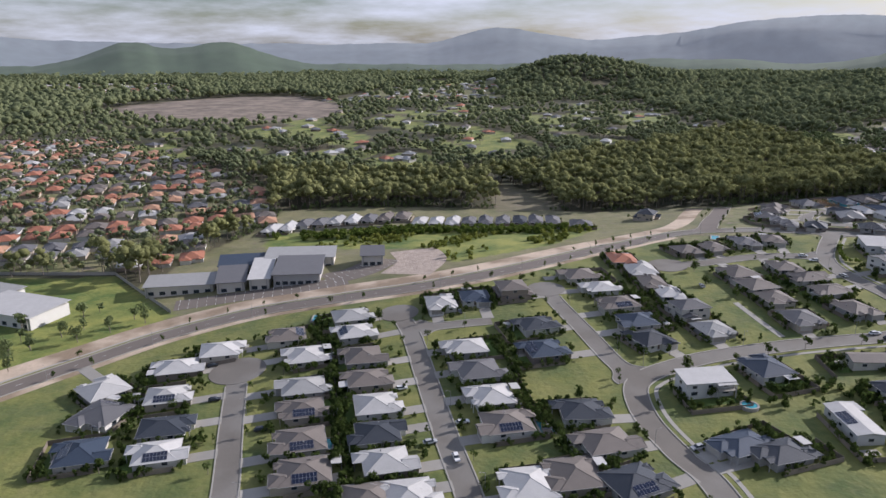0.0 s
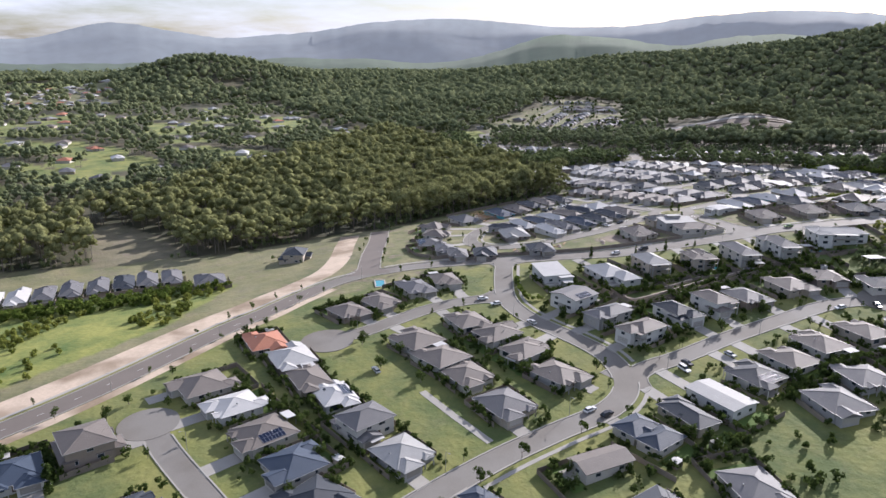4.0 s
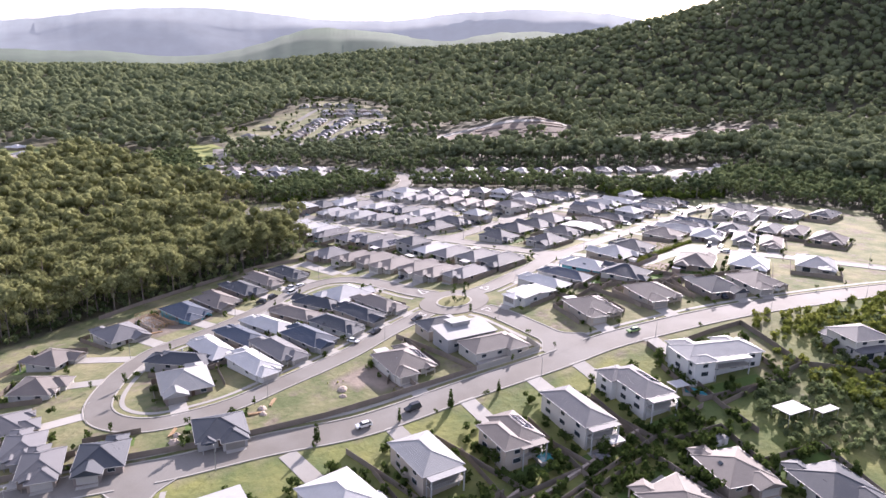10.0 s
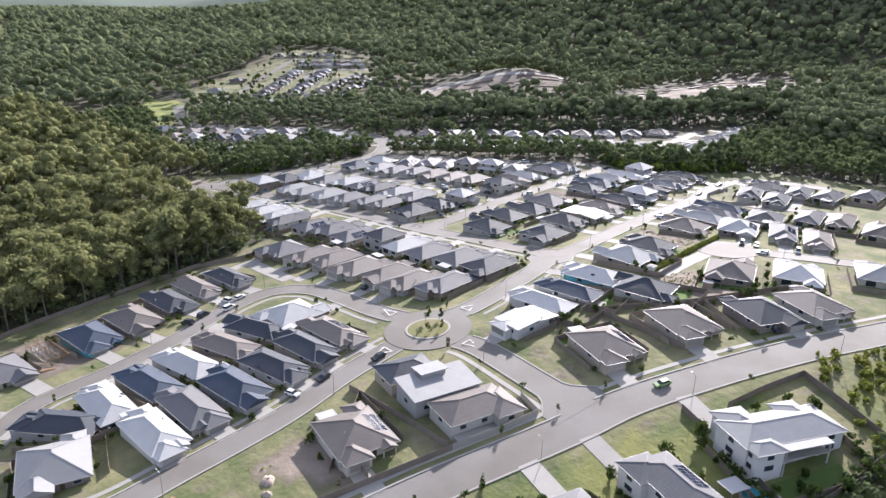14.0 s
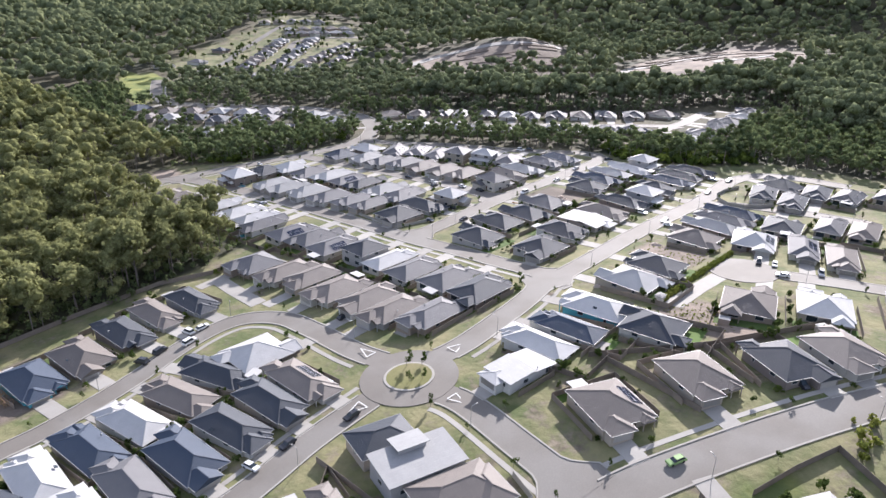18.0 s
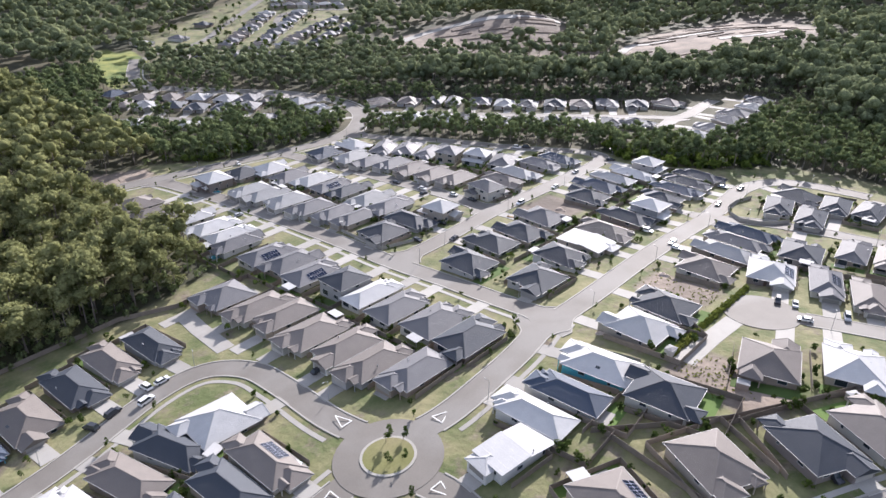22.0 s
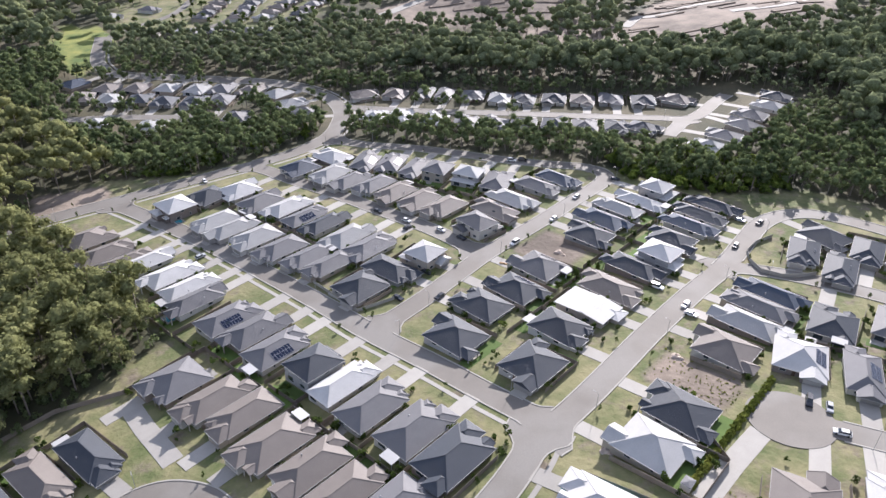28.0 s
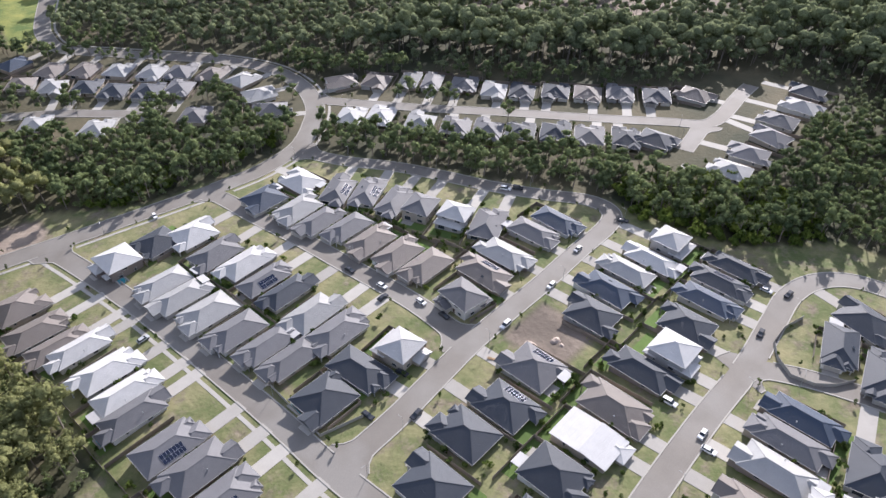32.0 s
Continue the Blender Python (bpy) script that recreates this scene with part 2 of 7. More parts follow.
def ground_at(x, y):
    z = -18.0
    for a, b, s, v in BUMPS + HILLS:
        z = z + v * np.exp(-((x - a) ** 2 + (y - b) ** 2) / (2 * s * s))
    return z


def gz(x, y):
    return float(ground_at(x, y))


def inside(px, py, poly):
    """Which of the points lie in the polygon."""
    hit = np.zeros(np.shape(px), bool)
    for (x0, y0), (x1, y1) in zip(poly, poly[1:] + poly[:1]):
        if y0 != y1:
            hit ^= ((y0 > py) != (y1 > py)) & (px < (x1 - x0) * (py - y0) / (y1 - y0) + x0)
    return hit


SUBURB = [(-165, 100), (-195, 215), (-135, 300), (-60, 325), (30, 345), (140, 415), (190, 500), (220, 525), (262, 530), (350, 528), (385, 535), (388, 640),
          (385, 672), (430, 690), (470, 655), (545, 642), (600, 510), (608, 440), (636, 410), (640, 330), (560, 300), (470, 262), (380, 180), (300, 100)]
RESERVE = [(-115, 432), (-122, 470), (-34, 476), (84, 455), (105, 447), (62, 395), (5, 365), (-8, 405), (-33, 412)]
NORTH_SIDE = [(-135, 300), (-165, 360), (-150, 430), (-125, 500), (-129, 545), (-86, 556), (-6, 556), (88, 538), (121, 526), (186, 535), (215, 525), (180, 440), (140, 415), (30, 345)]
FIELD = [(-300, 372), (-188, 380), (-128, 313), (-157, 275), (-200, 235), (-330, 235)]
RED_SUBURB = [(-620, 900), (-470, 960), (-160, 640), (-126, 500), (-160, 470), (-145, 400), (-208, 386), (-330, 380), (-600, 500)]
EARTHWORKS = [(749, 847), (802, 862), (862, 856), (895, 832), (930, 802), (965, 765), (915, 725), (868, 712), (824, 739), (793, 779), (764, 814)]
EARTHWORKS_B = [(861, 660), (960, 668), (1018, 684), (1126, 691), (1215, 664), (1230, 600), (1150, 545), (1020, 508), (967, 520), (925, 560), (861, 568), (831, 611)]
HILL_ESTATE = [(572, 955), (614, 1046), (680, 1083), (714, 1097), (783, 1130), (835, 1195), (890, 1170), (890, 1100), (900, 1045), (830, 965), (742, 883), (690, 865), (630, 885)]
PARK = [(550, 1012), (573, 993), (566, 945), (539, 906), (498, 869), (505, 905), (515, 960)]
SAND = [(-700, 1420), (-637, 1658), (-524, 1817), (-389, 1861), (-230, 1572), (-191, 1290), (-320, 1150), (-490, 1180)]
CLEARING = [(43, 640), (62, 655), (88, 595), (94, 541), (43, 537)]
GREEN_FAR = [(-280, 2461), (-8, 2771), (224, 2675), (-7, 2278)]
OLD_YARDS = [(-160, 100), (-190, 215), (-140, 285), (-60, 318), (30, 338), (120, 390), (200, 390), (300, 350), (380, 318), (345, 262), (380, 180), (300, 100)]
PAD = [(388, 668), (402, 698), (430, 682), (427, 664)]
HILLSIDE_GRASS = [(385, 300), (425, 298), (500, 262), (470, 225), (347, 225), (345, 262)]
VACANT = [[(283, 391), (294, 368), (304, 392)], [(505, 455), (528, 455), (528, 478), (505, 478)], [(463, 376), (482, 376), (482, 402), (463, 402)], [(418, 342), (436, 338), (440, 362), (424, 372)], [(268, 478), (292, 478), (292, 512), (268, 512)]]
EARTH_FRONT = [(764, 800), (800, 740), (868, 705), (920, 700), (880, 640), (830, 600), (780, 640), (740, 740)]
TOWN_A = [(-286, 1620), (140, 1660), (172, 2278), (-141, 2220)]
TOWN_B = [(-1366, 2461), (-940, 2461), (-600, 1780), (-1020, 1760)]
CLEAR = [SUBURB, NORTH_SIDE, RESERVE, FIELD, RED_SUBURB, EARTHWORKS, EARTHWORKS_B, HILL_ESTATE, PARK, SAND, GREEN_FAR, PAD, CLEARING]


def axis(lo, hi, a, b, step, grow=1.13):
    core = list(np.arange(a, b, step))
    up, down, d = [], [], step
    while core[-1] + sum(up) < hi:
        d *= grow
        up.append(d)
    d = step
    while core[0] - sum(down) > lo:
        d *= grow
        down.append(d)
    return np.array([core[0] - s for s in np.cumsum(down)][::-1] + core + [core[-1] + s for s in np.cumsum(up)])


def mesh_from(name, verts, faces, mats=(), smooth=False, index=None):
    """A mesh of quads or triangles, all of one kind, from arrays."""
    me = bpy.data.meshes.new(name)
    verts, faces = np.asarray(verts, np.float32), np.asarray(faces, np.int32)
    k = faces.shape[1]
    me.vertices.add(len(verts))
    me.vertices.foreach_set("co", verts.ravel())
    me.loops.add(faces.size)
    me.loops.foreach_set("vertex_index", faces.ravel())
    me.polygons.add(len(faces))
    me.polygons.foreach_set("loop_start", np.arange(0, faces.size, k, dtype=np.int32))
    me.polygons.foreach_set("loop_total", np.full(len(faces), k, np.int32))
    me.polygons.foreach_set("use_smooth", np.full(len(faces), smooth))
    for m in mats:
        me.materials.append(m)
    if index is not None:
        me.polygons.foreach_set("material_index", np.asarray(index, np.int32))
    me.update(calc_edges=True)
    return me


rural = random.Random(31)
RURAL = [(rural.uniform(-420, 420), rural.uniform(660, 1560), rural.uniform(18, 42)) for k in range(110)]
RURAL = [q for q in RURAL if q[1] > 690 + max(0, q[0] - 40) * 0.9 and not any(inside(np.array([q[0]]), np.array([q[1]]), p)[0] for p in (SAND, RED_SUBURB, TOWN_A))]


def ground_sheet():
    xs, ys = axis(-4900, 5200, -310, 700, 3.4, 1.09), axis(-1500, 5300, 110, 720, 3.4, 1.05)
    gx, gy = np.meshgrid(xs, ys)
    v = np.stack([gx.ravel(), gy.ravel(), ground_at(gx, gy).ravel()], 1)
    nx, ny = len(xs), len(ys)
    i = (np.arange(ny - 1)[:, None] * nx + np.arange(nx - 1)[None]).ravel()
    me = mesh_from("ground", v, np.stack([i, i + 1, i + nx + 1, i + nx], 1), smooth=True)
    px, py = v[:, 0], v[:, 1]
    col = np.zeros((len(v), 4), np.float32)
    col[:, 3] = 1
    for p in (SUBURB, NORTH_SIDE, HILL_ESTATE, RED_SUBURB, TOWN_A, TOWN_B):
        col[inside(px, py, p), 0] = 1
    col[inside(px, py, OLD_YARDS), :3] = (0.45, 0, 0.6)
    col[inside(px, py, NORTH_SIDE), :3] = (0.9, 0.3, 0.3)
    col[inside(px, py, CLEARING), :3] = (0.7, 0.4, 0)
    col[inside(px, py, HILLSIDE_GRASS), :3] = (0.4, 0, 0.45)
    for p in (FIELD, PARK, GREEN_FAR, RESERVE):
        col[inside(px, py, p), :3] = (1, 0, 1)
    for x, y, r in RURAL:
        col[((px - x) / r) ** 2 + ((py - y + r * 0.5) / (r * 1.3)) ** 2 < 1, :3] = (1, 0, 0.8)
    for p in [EARTH_FRONT, EARTHWORKS, EARTHWORKS_B, SAND, PAD] + VACANT:
        col[inside(px, py, p), :3] = (0, 1, 0)
    me.color_attributes.new("cover", "FLOAT_COLOR", "POINT").data.foreach_set("color", col.ravel())
    m = bpy.data.materials.new("ground_cover")
    m.use_nodes = True
    n, l = m.node_tree.nodes, m.node_tree.links
    at, geo, sep = n.new("ShaderNodeAttribute"), n.new("ShaderNodeNewGeometry"), n.new("ShaderNodeSeparateColor")
    at.attribute_name = "cover"
    l.new(at.outputs["Color"], sep.inputs["Color"])

    def tint(a, b, s):
        t, r, x = n.new("ShaderNodeTexNoise"), n.new("ShaderNodeValToRGB"), n.new("ShaderNodeMix")
        t.inputs["Scale"].default_value, t.inputs["Detail"].default_value, t.inputs["Roughness"].default_value = s, 8, 0.65
        r.color_ramp.elements[0].position, r.color_ramp.elements[1].position = 0.38, 0.64
        x.data_type = "RGBA"
        x.inputs[6].default_value, x.inputs[7].default_value = (*a, 1), (*b, 1)
        l.new(geo.outputs["Position"], t.inputs["Vector"])
        l.new(t.outputs["Fac"], r.inputs["Fac"])
        l.new(r.outputs["Color"], x.inputs[0])
        return x.outputs[2]

    def blend(f, a, b):
        x = n.new("ShaderNodeMix")
        x.data_type = "RGBA"
        l.new(f, x.inputs[0])
        l.new(a, x.inputs[6])
        l.new(b, x.inputs[7])
        return x.outputs[2]
    floor = tint((0.035, 0.04, 0.018), (0.10, 0.085, 0.045), 0.02)
    suburb = tint((0.092, 0.115, 0.036), (0.235, 0.215, 0.108), 0.07)
    lush = tint((0.085, 0.135, 0.027), (0.27, 0.275, 0.065), 0.05)
    earth = tint((0.12, 0.097, 0.076), (0.29, 0.235, 0.185), 0.03)
    soil = tint((0.12, 0.096, 0.068), (0.24, 0.2, 0.144), 0.4)
    t, r = n.new("ShaderNodeTexNoise"), n.new("ShaderNodeValToRGB")
    t.inputs["Scale"].default_value, t.inputs["Detail"].default_value, t.inputs["Roughness"].default_value = 0.11, 6, 0.7
    r.color_ramp.elements[0].position, r.color_ramp.elements[1].position = 0.52, 0.66
    l.new(geo.outputs["Position"], t.inputs["Vector"])
    l.new(t.outputs["Fac"], r.inputs["Fac"])
    suburb = blend(r.outputs["Color"], suburb, soil)
    c = blend(sep.outputs["Red"], floor, suburb)
    c = blend(sep.outputs["Blue"], c, lush)
    c = blend(sep.outputs["Green"], c, earth)
    b = n["Principled BSDF"]
    b.inputs["Roughness"].default_value = 0.95
    l.new(c, b.inputs["Base Color"])
    t, bp = n.new("ShaderNodeTexNoise"), n.new("ShaderNodeBump")
    t.inputs["Scale"].default_value, t.inputs["Detail"].default_value = 0.5, 8
    bp.inputs["Strength"].default_value, bp.inputs["Distance"].default_value = 0.6, 0.6
    l.new(geo.outputs["Position"], t.inputs["Vector"])
    l.new(t.outputs["Fac"], bp.inputs["Height"])
    l.new(bp.outputs["Normal"], b.inputs["Normal"])
    me.materials.append(m)
    return tagged(new("ground", me), "rolling ground of grass, bare soil and forest floor", "ground", kind="structure")


ground_sheet()


# ---- roads ----
def smooth_line(points, step=2.2):
    """A smooth curve through the points, in even steps."""
    p = [Vector(q) for q in points]
    p = [p[0] * 2 - p[1]] + p + [p[-1] * 2 - p[-2]]
    out = []
    for a, b, c, d in zip(p, p[1:], p[2:], p[3:]):
        k = max(2, int((c - b).length / step))
        for i in range(k):
            t = i / k
            out.append(0.5 * ((2 * b) + (c - a) * t + (2 * a - 5 * b + 4 * c - d) * t * t + (3 * b - a - 3 * c + d) * t ** 3))
    out.append(p[-2])
    return out


def normals(line):
    out = []
    for i in range(len(line)):
        d = (line[min(i + 1, len(line) - 1)] - line[max(i - 1, 0)]).normalized()
        out.append(Vector((-d.y, d.x)))
    return out


def ribbon(name, line, left, right, lift, mat, label="", category="", cuts=3, keep=None, kind="structure", extra=None):
    """A strip of ground cover along a line, from left to right of it, with a skirt down to the ground."""
    nn, v, f = normals(line), [], []
    offs = np.linspace(left, right, cuts + 1)
    for i, (p, q) in enumerate(zip(line, nn)):
        wide = extra[i] if extra is not None else 0.0
        for o in offs:
            o = o + math.copysign(wide, o) if o else o
            x, y = p.x + q.x * o, p.y + q.y * o
            v.append((x, y, gz(x, y) + lift))
        for o in (left, right):
            o = o + math.copysign(wide, o)
            x, y = p.x + q.x * o, p.y + q.y * o
            v.append((x, y, gz(x, y) - 0.3))
    c = cuts + 3
    for i in range(len(line) - 1):
        if keep is not None and not keep[i]:
            continue
        for k in range(cuts):
            f.append((i * c + k + 1, i * c + k, (i + 1) * c + k, (i + 1) * c + k + 1))
        f.append((i * c, i * c + cuts + 1, (i + 1) * c + cuts + 1, (i + 1) * c))
        f.append((i * c + cuts + 2, i * c + cuts, (i + 1) * c + cuts, (i + 1) * c + cuts + 2))
    if not f:
        return None
    ob = new(name, mesh_from(name, v, f, [mat]))
    return tagged(ob, label, category, kind=kind)


def disc(name, x, y, r0, r1, lift, mat, label, category, n=40):
    v, f = [], []
    for r, dz in ((r0, 0), (r1, 0), (r1, -0.4 - lift)):
        for i in range(n):
            a = 2 * math.pi * i / n
            px, py = x + r * math.cos(a), y + r * math.sin(a)
            v.append((px, py, gz(px, py) + lift + dz))
    for i in range(n):
        j = (i + 1) % n
        f += [(i, n + i, n + j, j), (n + i, 2 * n + i, 2 * n + j, n + j)]
    return tagged(new(name, mesh_from(name, v, f, [mat])), label, category, kind="structure")


ROADS = {
    "main": (10, [(-200, 200), (-169, 241), (-148, 265), (-123, 290), (-89, 310), (-50, 319), (-9, 327), (34, 345), (85, 378), (103, 388), (122, 400), (148, 412), (178, 410),
                  (208, 398), (230, 386), (253, 376), (276, 364), (307, 355), (338, 344), (357, 338), (382, 326), (405, 314), (432, 299), (480, 275), (560, 235)]),
    "stub": (11, [(160, 412), (178, 450), (198, 488), (212, 518)]),
    "hill_street": (8, [(225, 389), (210, 367), (198, 346), (195, 331), (196.5, 316), (201, 296), (201, 281), (194, 266), (180, 258), (157, 256), (133, 253), (103, 246), (86, 239), (74, 232), (68, 223), (67, 205), (71, 186), (76, 172), (78, 150)]),
    "west_court": (7.5, [(198, 347), (180, 352), (163, 352.5), (146, 349), (131, 345.5), (118, 345)]),
    "east_court": (7.5, [(194, 268), (207, 271), (225, 270.5), (250, 271), (278, 269), (301, 266), (318, 257)]),
    "hill_court": (7.5, [(71, 231), (65, 244), (59.5, 267), (52.5, 295), (49.5, 312)]),
    "lower_street": (7.5, [(9, 150), (7.5, 168), (1, 199), (-7, 240), (-13.5, 273), (-19, 292)]),
    "lower_lane": (6, [(-12, 277), (4, 279), (21, 281)]),
    "lower_court": (7.5, [(-60, 150), (-62.5, 172), (-71, 208), (-77, 235), (-80, 247)]),
    "loop": (7.5, [(357, 413), (355.5, 428), (356.5, 450), (355.5, 465), (347, 476), (331, 477), (305, 469), (283, 465), (263, 464), (247, 454), (233, 437), (230, 423), (237, 410), (255, 402.5), (274, 402), (300, 402), (322, 405), (346, 406)]),
    "link": (8, [(354, 396), (355, 385), (351, 365), (347, 345)]),
    "rise": (8, [(363, 406), (376, 404), (397, 405), (413, 407), (428, 411)]),
    "long_street": (8, [(430, 407), (430, 416), (430, 434), (430.5, 455), (430, 482), (431, 510), (431, 551), (430, 591), (427, 631), (424, 658)]),
    "east_street": (8, [(424, 410), (433, 408.5), (453, 408.5), (486, 410), (518, 410.5), (546, 410), (572, 412), (590, 413), (604, 409), (613, 400), (616, 387), (616, 365)]),
    "south_turn": (8, [(540, 411), (546, 408), (552, 396), (556, 383), (559, 368), (562, 345)]),
    "crescent": (8, [(431, 481), (455, 481.5), (472, 483), (494, 485), (516, 485.5), (537, 485.5), (562, 486.5), (586, 487), (596, 492), (597, 504), (588, 522), (579, 543), (571, 568), (563, 590), (550, 616), (543, 640)]),
    "middle_street": (8, [(494.5, 486), (497, 506), (497.5, 524), (496.5, 548), (495.5, 579), (493.5, 608), (493, 629), (491, 645)]),
    "collector": (10, [(380, 672), (406, 665), (427, 659), (450, 653), (474, 647), (501, 641), (522, 639), (547, 644), (569, 660), (583, 676), (594, 702), (596, 733), (585, 765), (564, 797), (542, 828), (522, 858), (523, 883), (532, 908), (560, 960)]),
    "far_street": (8, [(585, 681), (600, 655), (618, 624), (643, 584), (666, 545), (686, 513), (696, 497), (710, 494), (738, 497), (757, 498)]),
    "far_stub": (8, [(696, 497), (678, 494), (664, 492)]),
    "far_court": (7.5, [(440, 810), (458, 795), (481, 777), (498, 758), (511, 742)]),
    "round_court": (8, [(473, 363), (477, 350), (483, 332), (492, 305), (500, 285)]),
}
BULBS = [(116, 345, 10), (321, 255, 11), (49, 315, 9), (-20, 295, 9), (-80.5, 250, 11), (473, 362, 11.5), (513, 739, 10), (355, 405, 13.4)]
LINES = {k: smooth_line(p) for k, (w, p) in ROADS.items()}
ROAD_PTS = np.array([(p.x, p.y) for l in LINES.values() for p in l])
ROAD_DIR = np.array([(-q.y, q.x) for l in LINES.values() for q in normals(l)])
ROAD_HALF = np.array([ROADS[k][0] / 2 for k, l in LINES.items() for p in l])
ROAD_KEY = [k for k, l in LINES.items() for p in l]


def on_road(x, y, but, margin=0.0):
    d = np.hypot(ROAD_PTS[:, 0] - x, ROAD_PTS[:, 1] - y) - ROAD_HALF
    other = np.array([k != but for k in ROAD_KEY])
    return bool((d[other] < margin).any()) or any(math.hypot(x - a, y - b) < r + margin for a, b, r in BULBS)


def flare(key):
    """How much wider a street gets, point by point, where it opens into another."""
    line, out = LINES[key], []
    gaps = []
    for end in (line[0], line[-1]):
        other = [(math.hypot(x - end.x, y - end.y) - h, h) for (x, y), h, k in zip(ROAD_PTS, ROAD_HALF, ROAD_KEY) if k != key]
        d, h = min(other)
        gaps.append((end, h) if d < 0 and key != "main" else None)
    for p in line:
        most = 0.0
        for gap in gaps:
            if gap:
                d = max(0.0, (p - gap[0]).length - gap[1])
                most = max(most, 5.0 * max(0.0, 1 - d / 7.0) ** 2)
        out.append(most)
    return out


for i, (key, (width, pts)) in enumerate(ROADS.items()):
    line, h, ex = LINES[key], ROADS[key][0] / 2, flare(key)
    surface = M["new_asphalt"] if key in ("stub",) else M["asphalt"]
    ribbon("road", line, -h, h, 0.06 + 0.004 * i, surface, "grey asphalt street between pale concrete kerbs", "road", 4, extra=ex)
    nn = normals(line)
    for s in (-1, 1):
        mids = [(p + q * s * (h + 0.2 + w_)) for p, q, w_ in zip(line, nn, ex)]
        keep = [not on_road(m.x, m.y, key) for m in mids]
        keep = [a and b for a, b in zip(keep, keep[1:] + keep[-1:])]
        ribbon("kerb", line, s * h if s < 0 else s * (h + 0.45), s * (h + 0.45) if s < 0 else s * h, 0.24, M["kerb"], "pale concrete kerb along the street", "kerb", 1, keep, extra=ex)
        if key in ("main", "long_street", "rise", "link", "loop", "collector", "hill_street"):
            if (s > 0) == (key in ("collector", "link", "rise")):
                continue
            keep = [not on_road((p + q * s * (h + 3)).x, (p + q * s * (h + 3)).y, key, 2.5) for p, q in zip(line, nn)]
            a, b = sorted((s * (h + 2.2), s * (h + 3.6)))
            ribbon("footpath", line, a, b, 0.08, M["concrete"], "pale concrete footpath in the grass verge", "footpath", 1, keep)
for j, (x, y, r) in enumerate(BULBS):
    disc("road", x, y, 0.01, r, 0.17 + 0.003 * j, M["asphalt"], "round asphalt turning head", "road")
disc("roundabout_kerb", 355, 405, 6.2, 6.9, 0.36, M["kerb"], "pale kerb ring round the traffic island", "kerb")
disc("roundabout_island", 355, 405, 0.01, 6.2, 0.38, M["verge"], "round grass traffic island", "island")


# ---- houses ----
def part(name, data, mats, parent, label="", m=None):
    """Links a bmesh or a mesh as one mesh object under a thing."""
    if isinstance(data, bmesh.types.BMesh):
        me = bpy.data.meshes.new(name)
        data.to_mesh(me)
        data.free()
        data = me
    if not data.materials:
        for q in mats:
            data.materials.append(q)
    ob = new(name, data)
    ob.parent = parent
    if m is not None:
        ob.matrix_basis = m
    if label:
        ob["label"] = label
    return ob


def quads(bm, pts, faces):
    vs = [bm.verts.new(p) for p in pts]
    for f in faces:
        bm.faces.new([vs[i] for i in f])


def block(bm, x0, x1, y0, y1, z0, z1):
    quads(bm, [(x, y, z) for z in (z0, z1) for y in (y0, y1) for x in (x0, x1)],
          [(0, 2, 3, 1), (4, 5, 7, 6), (0, 1, 5, 4), (2, 6, 7, 3), (0, 4, 6, 2), (1, 3, 7, 5)])


def beam(bm, a, b, w, h):
    """A bar from a to b, upright in section."""
    a, b = Vector(a), Vector(b)
    d = (b - a).normalized()
    s = d.cross(Vector((0, 0, 1)))
    s = s.normalized() if s.length > 1e-4 else Vector((1, 0, 0))
    u = s.cross(d)
    pts = [p + s * i * w / 2 + u * j * h / 2 for p in (a, b) for i, j in ((-1, -1), (1, -1), (1, 1), (-1, 1))]
    quads(bm, pts, [(0, 1, 2, 3), (7, 6, 5, 4), (0, 4, 5, 1), (1, 5, 6, 2), (2, 6, 7, 3), (3, 7, 4, 0)])


def prism(bm, poly, z0, z1):
    n = len(poly)
    quads(bm, [(*p, z0) for p in poly] + [(*p, z1) for p in poly], [[i, (i + 1) % n, n + (i + 1) % n, n + i] for i in range(n)] + [list(range(n, 2 * n))])


def hip(roof, caps, x0, x1, y0, y1, z, pitch, thick=0.14, gable=0):
    """A hip roof over a rectangle, with its ridge along the longer side. gable: 1 leaves the low-y end upright."""
    w, d = x1 - x0, y1 - y0
    r = math.tan(radians(pitch))
    if d >= w:
        h, xm = w / 2 * r, (x0 + x1) / 2
        a, b = (xm, y0 if gable else y0 + w / 2, z + h), (xm, y1 - w / 2, z + h)
        c = [(x0, y0, z), (x1, y0, z), (x1, y1, z), (x0, y1, z)]
        top = [[0, 1, 4], [1, 2, 5, 4], [2, 3, 5], [3, 0, 4, 5]]
    else:
        h, ym = d / 2 * r, (y0 + y1) / 2
        a, b = (x0 + d / 2, ym, z + h), (x1 - d / 2, ym, z + h)
        c = [(x0, y0, z), (x1, y0, z), (x1, y1, z), (x0, y1, z)]
        top = [[0, 1, 5, 4], [1, 2, 5], [2, 3, 4, 5], [3, 0, 4]]
    quads(roof, c + [a, b] + [(p[0], p[1], z - thick) for p in c], top + [[6, 7, 1, 0], [7, 8, 2, 1], [8, 9, 3, 2], [9, 6, 0, 3], [9, 8, 7, 6]])
    up = Vector((0, 0, 0.05))
    ends = [(a, b)] + ([(c[0], a), (c[1], a), (c[2], b), (c[3], b)] if d >= w else [(c[0], a), (c[3], a), (c[1], b), (c[2], b)])
    for p, q in ends:
        if (Vector(p) - Vector(q)).length > 0.3:
            beam(caps, Vector(p) + up * 0.6, Vector(q) + up * 0.6, 0.2, 0.07)
    return h


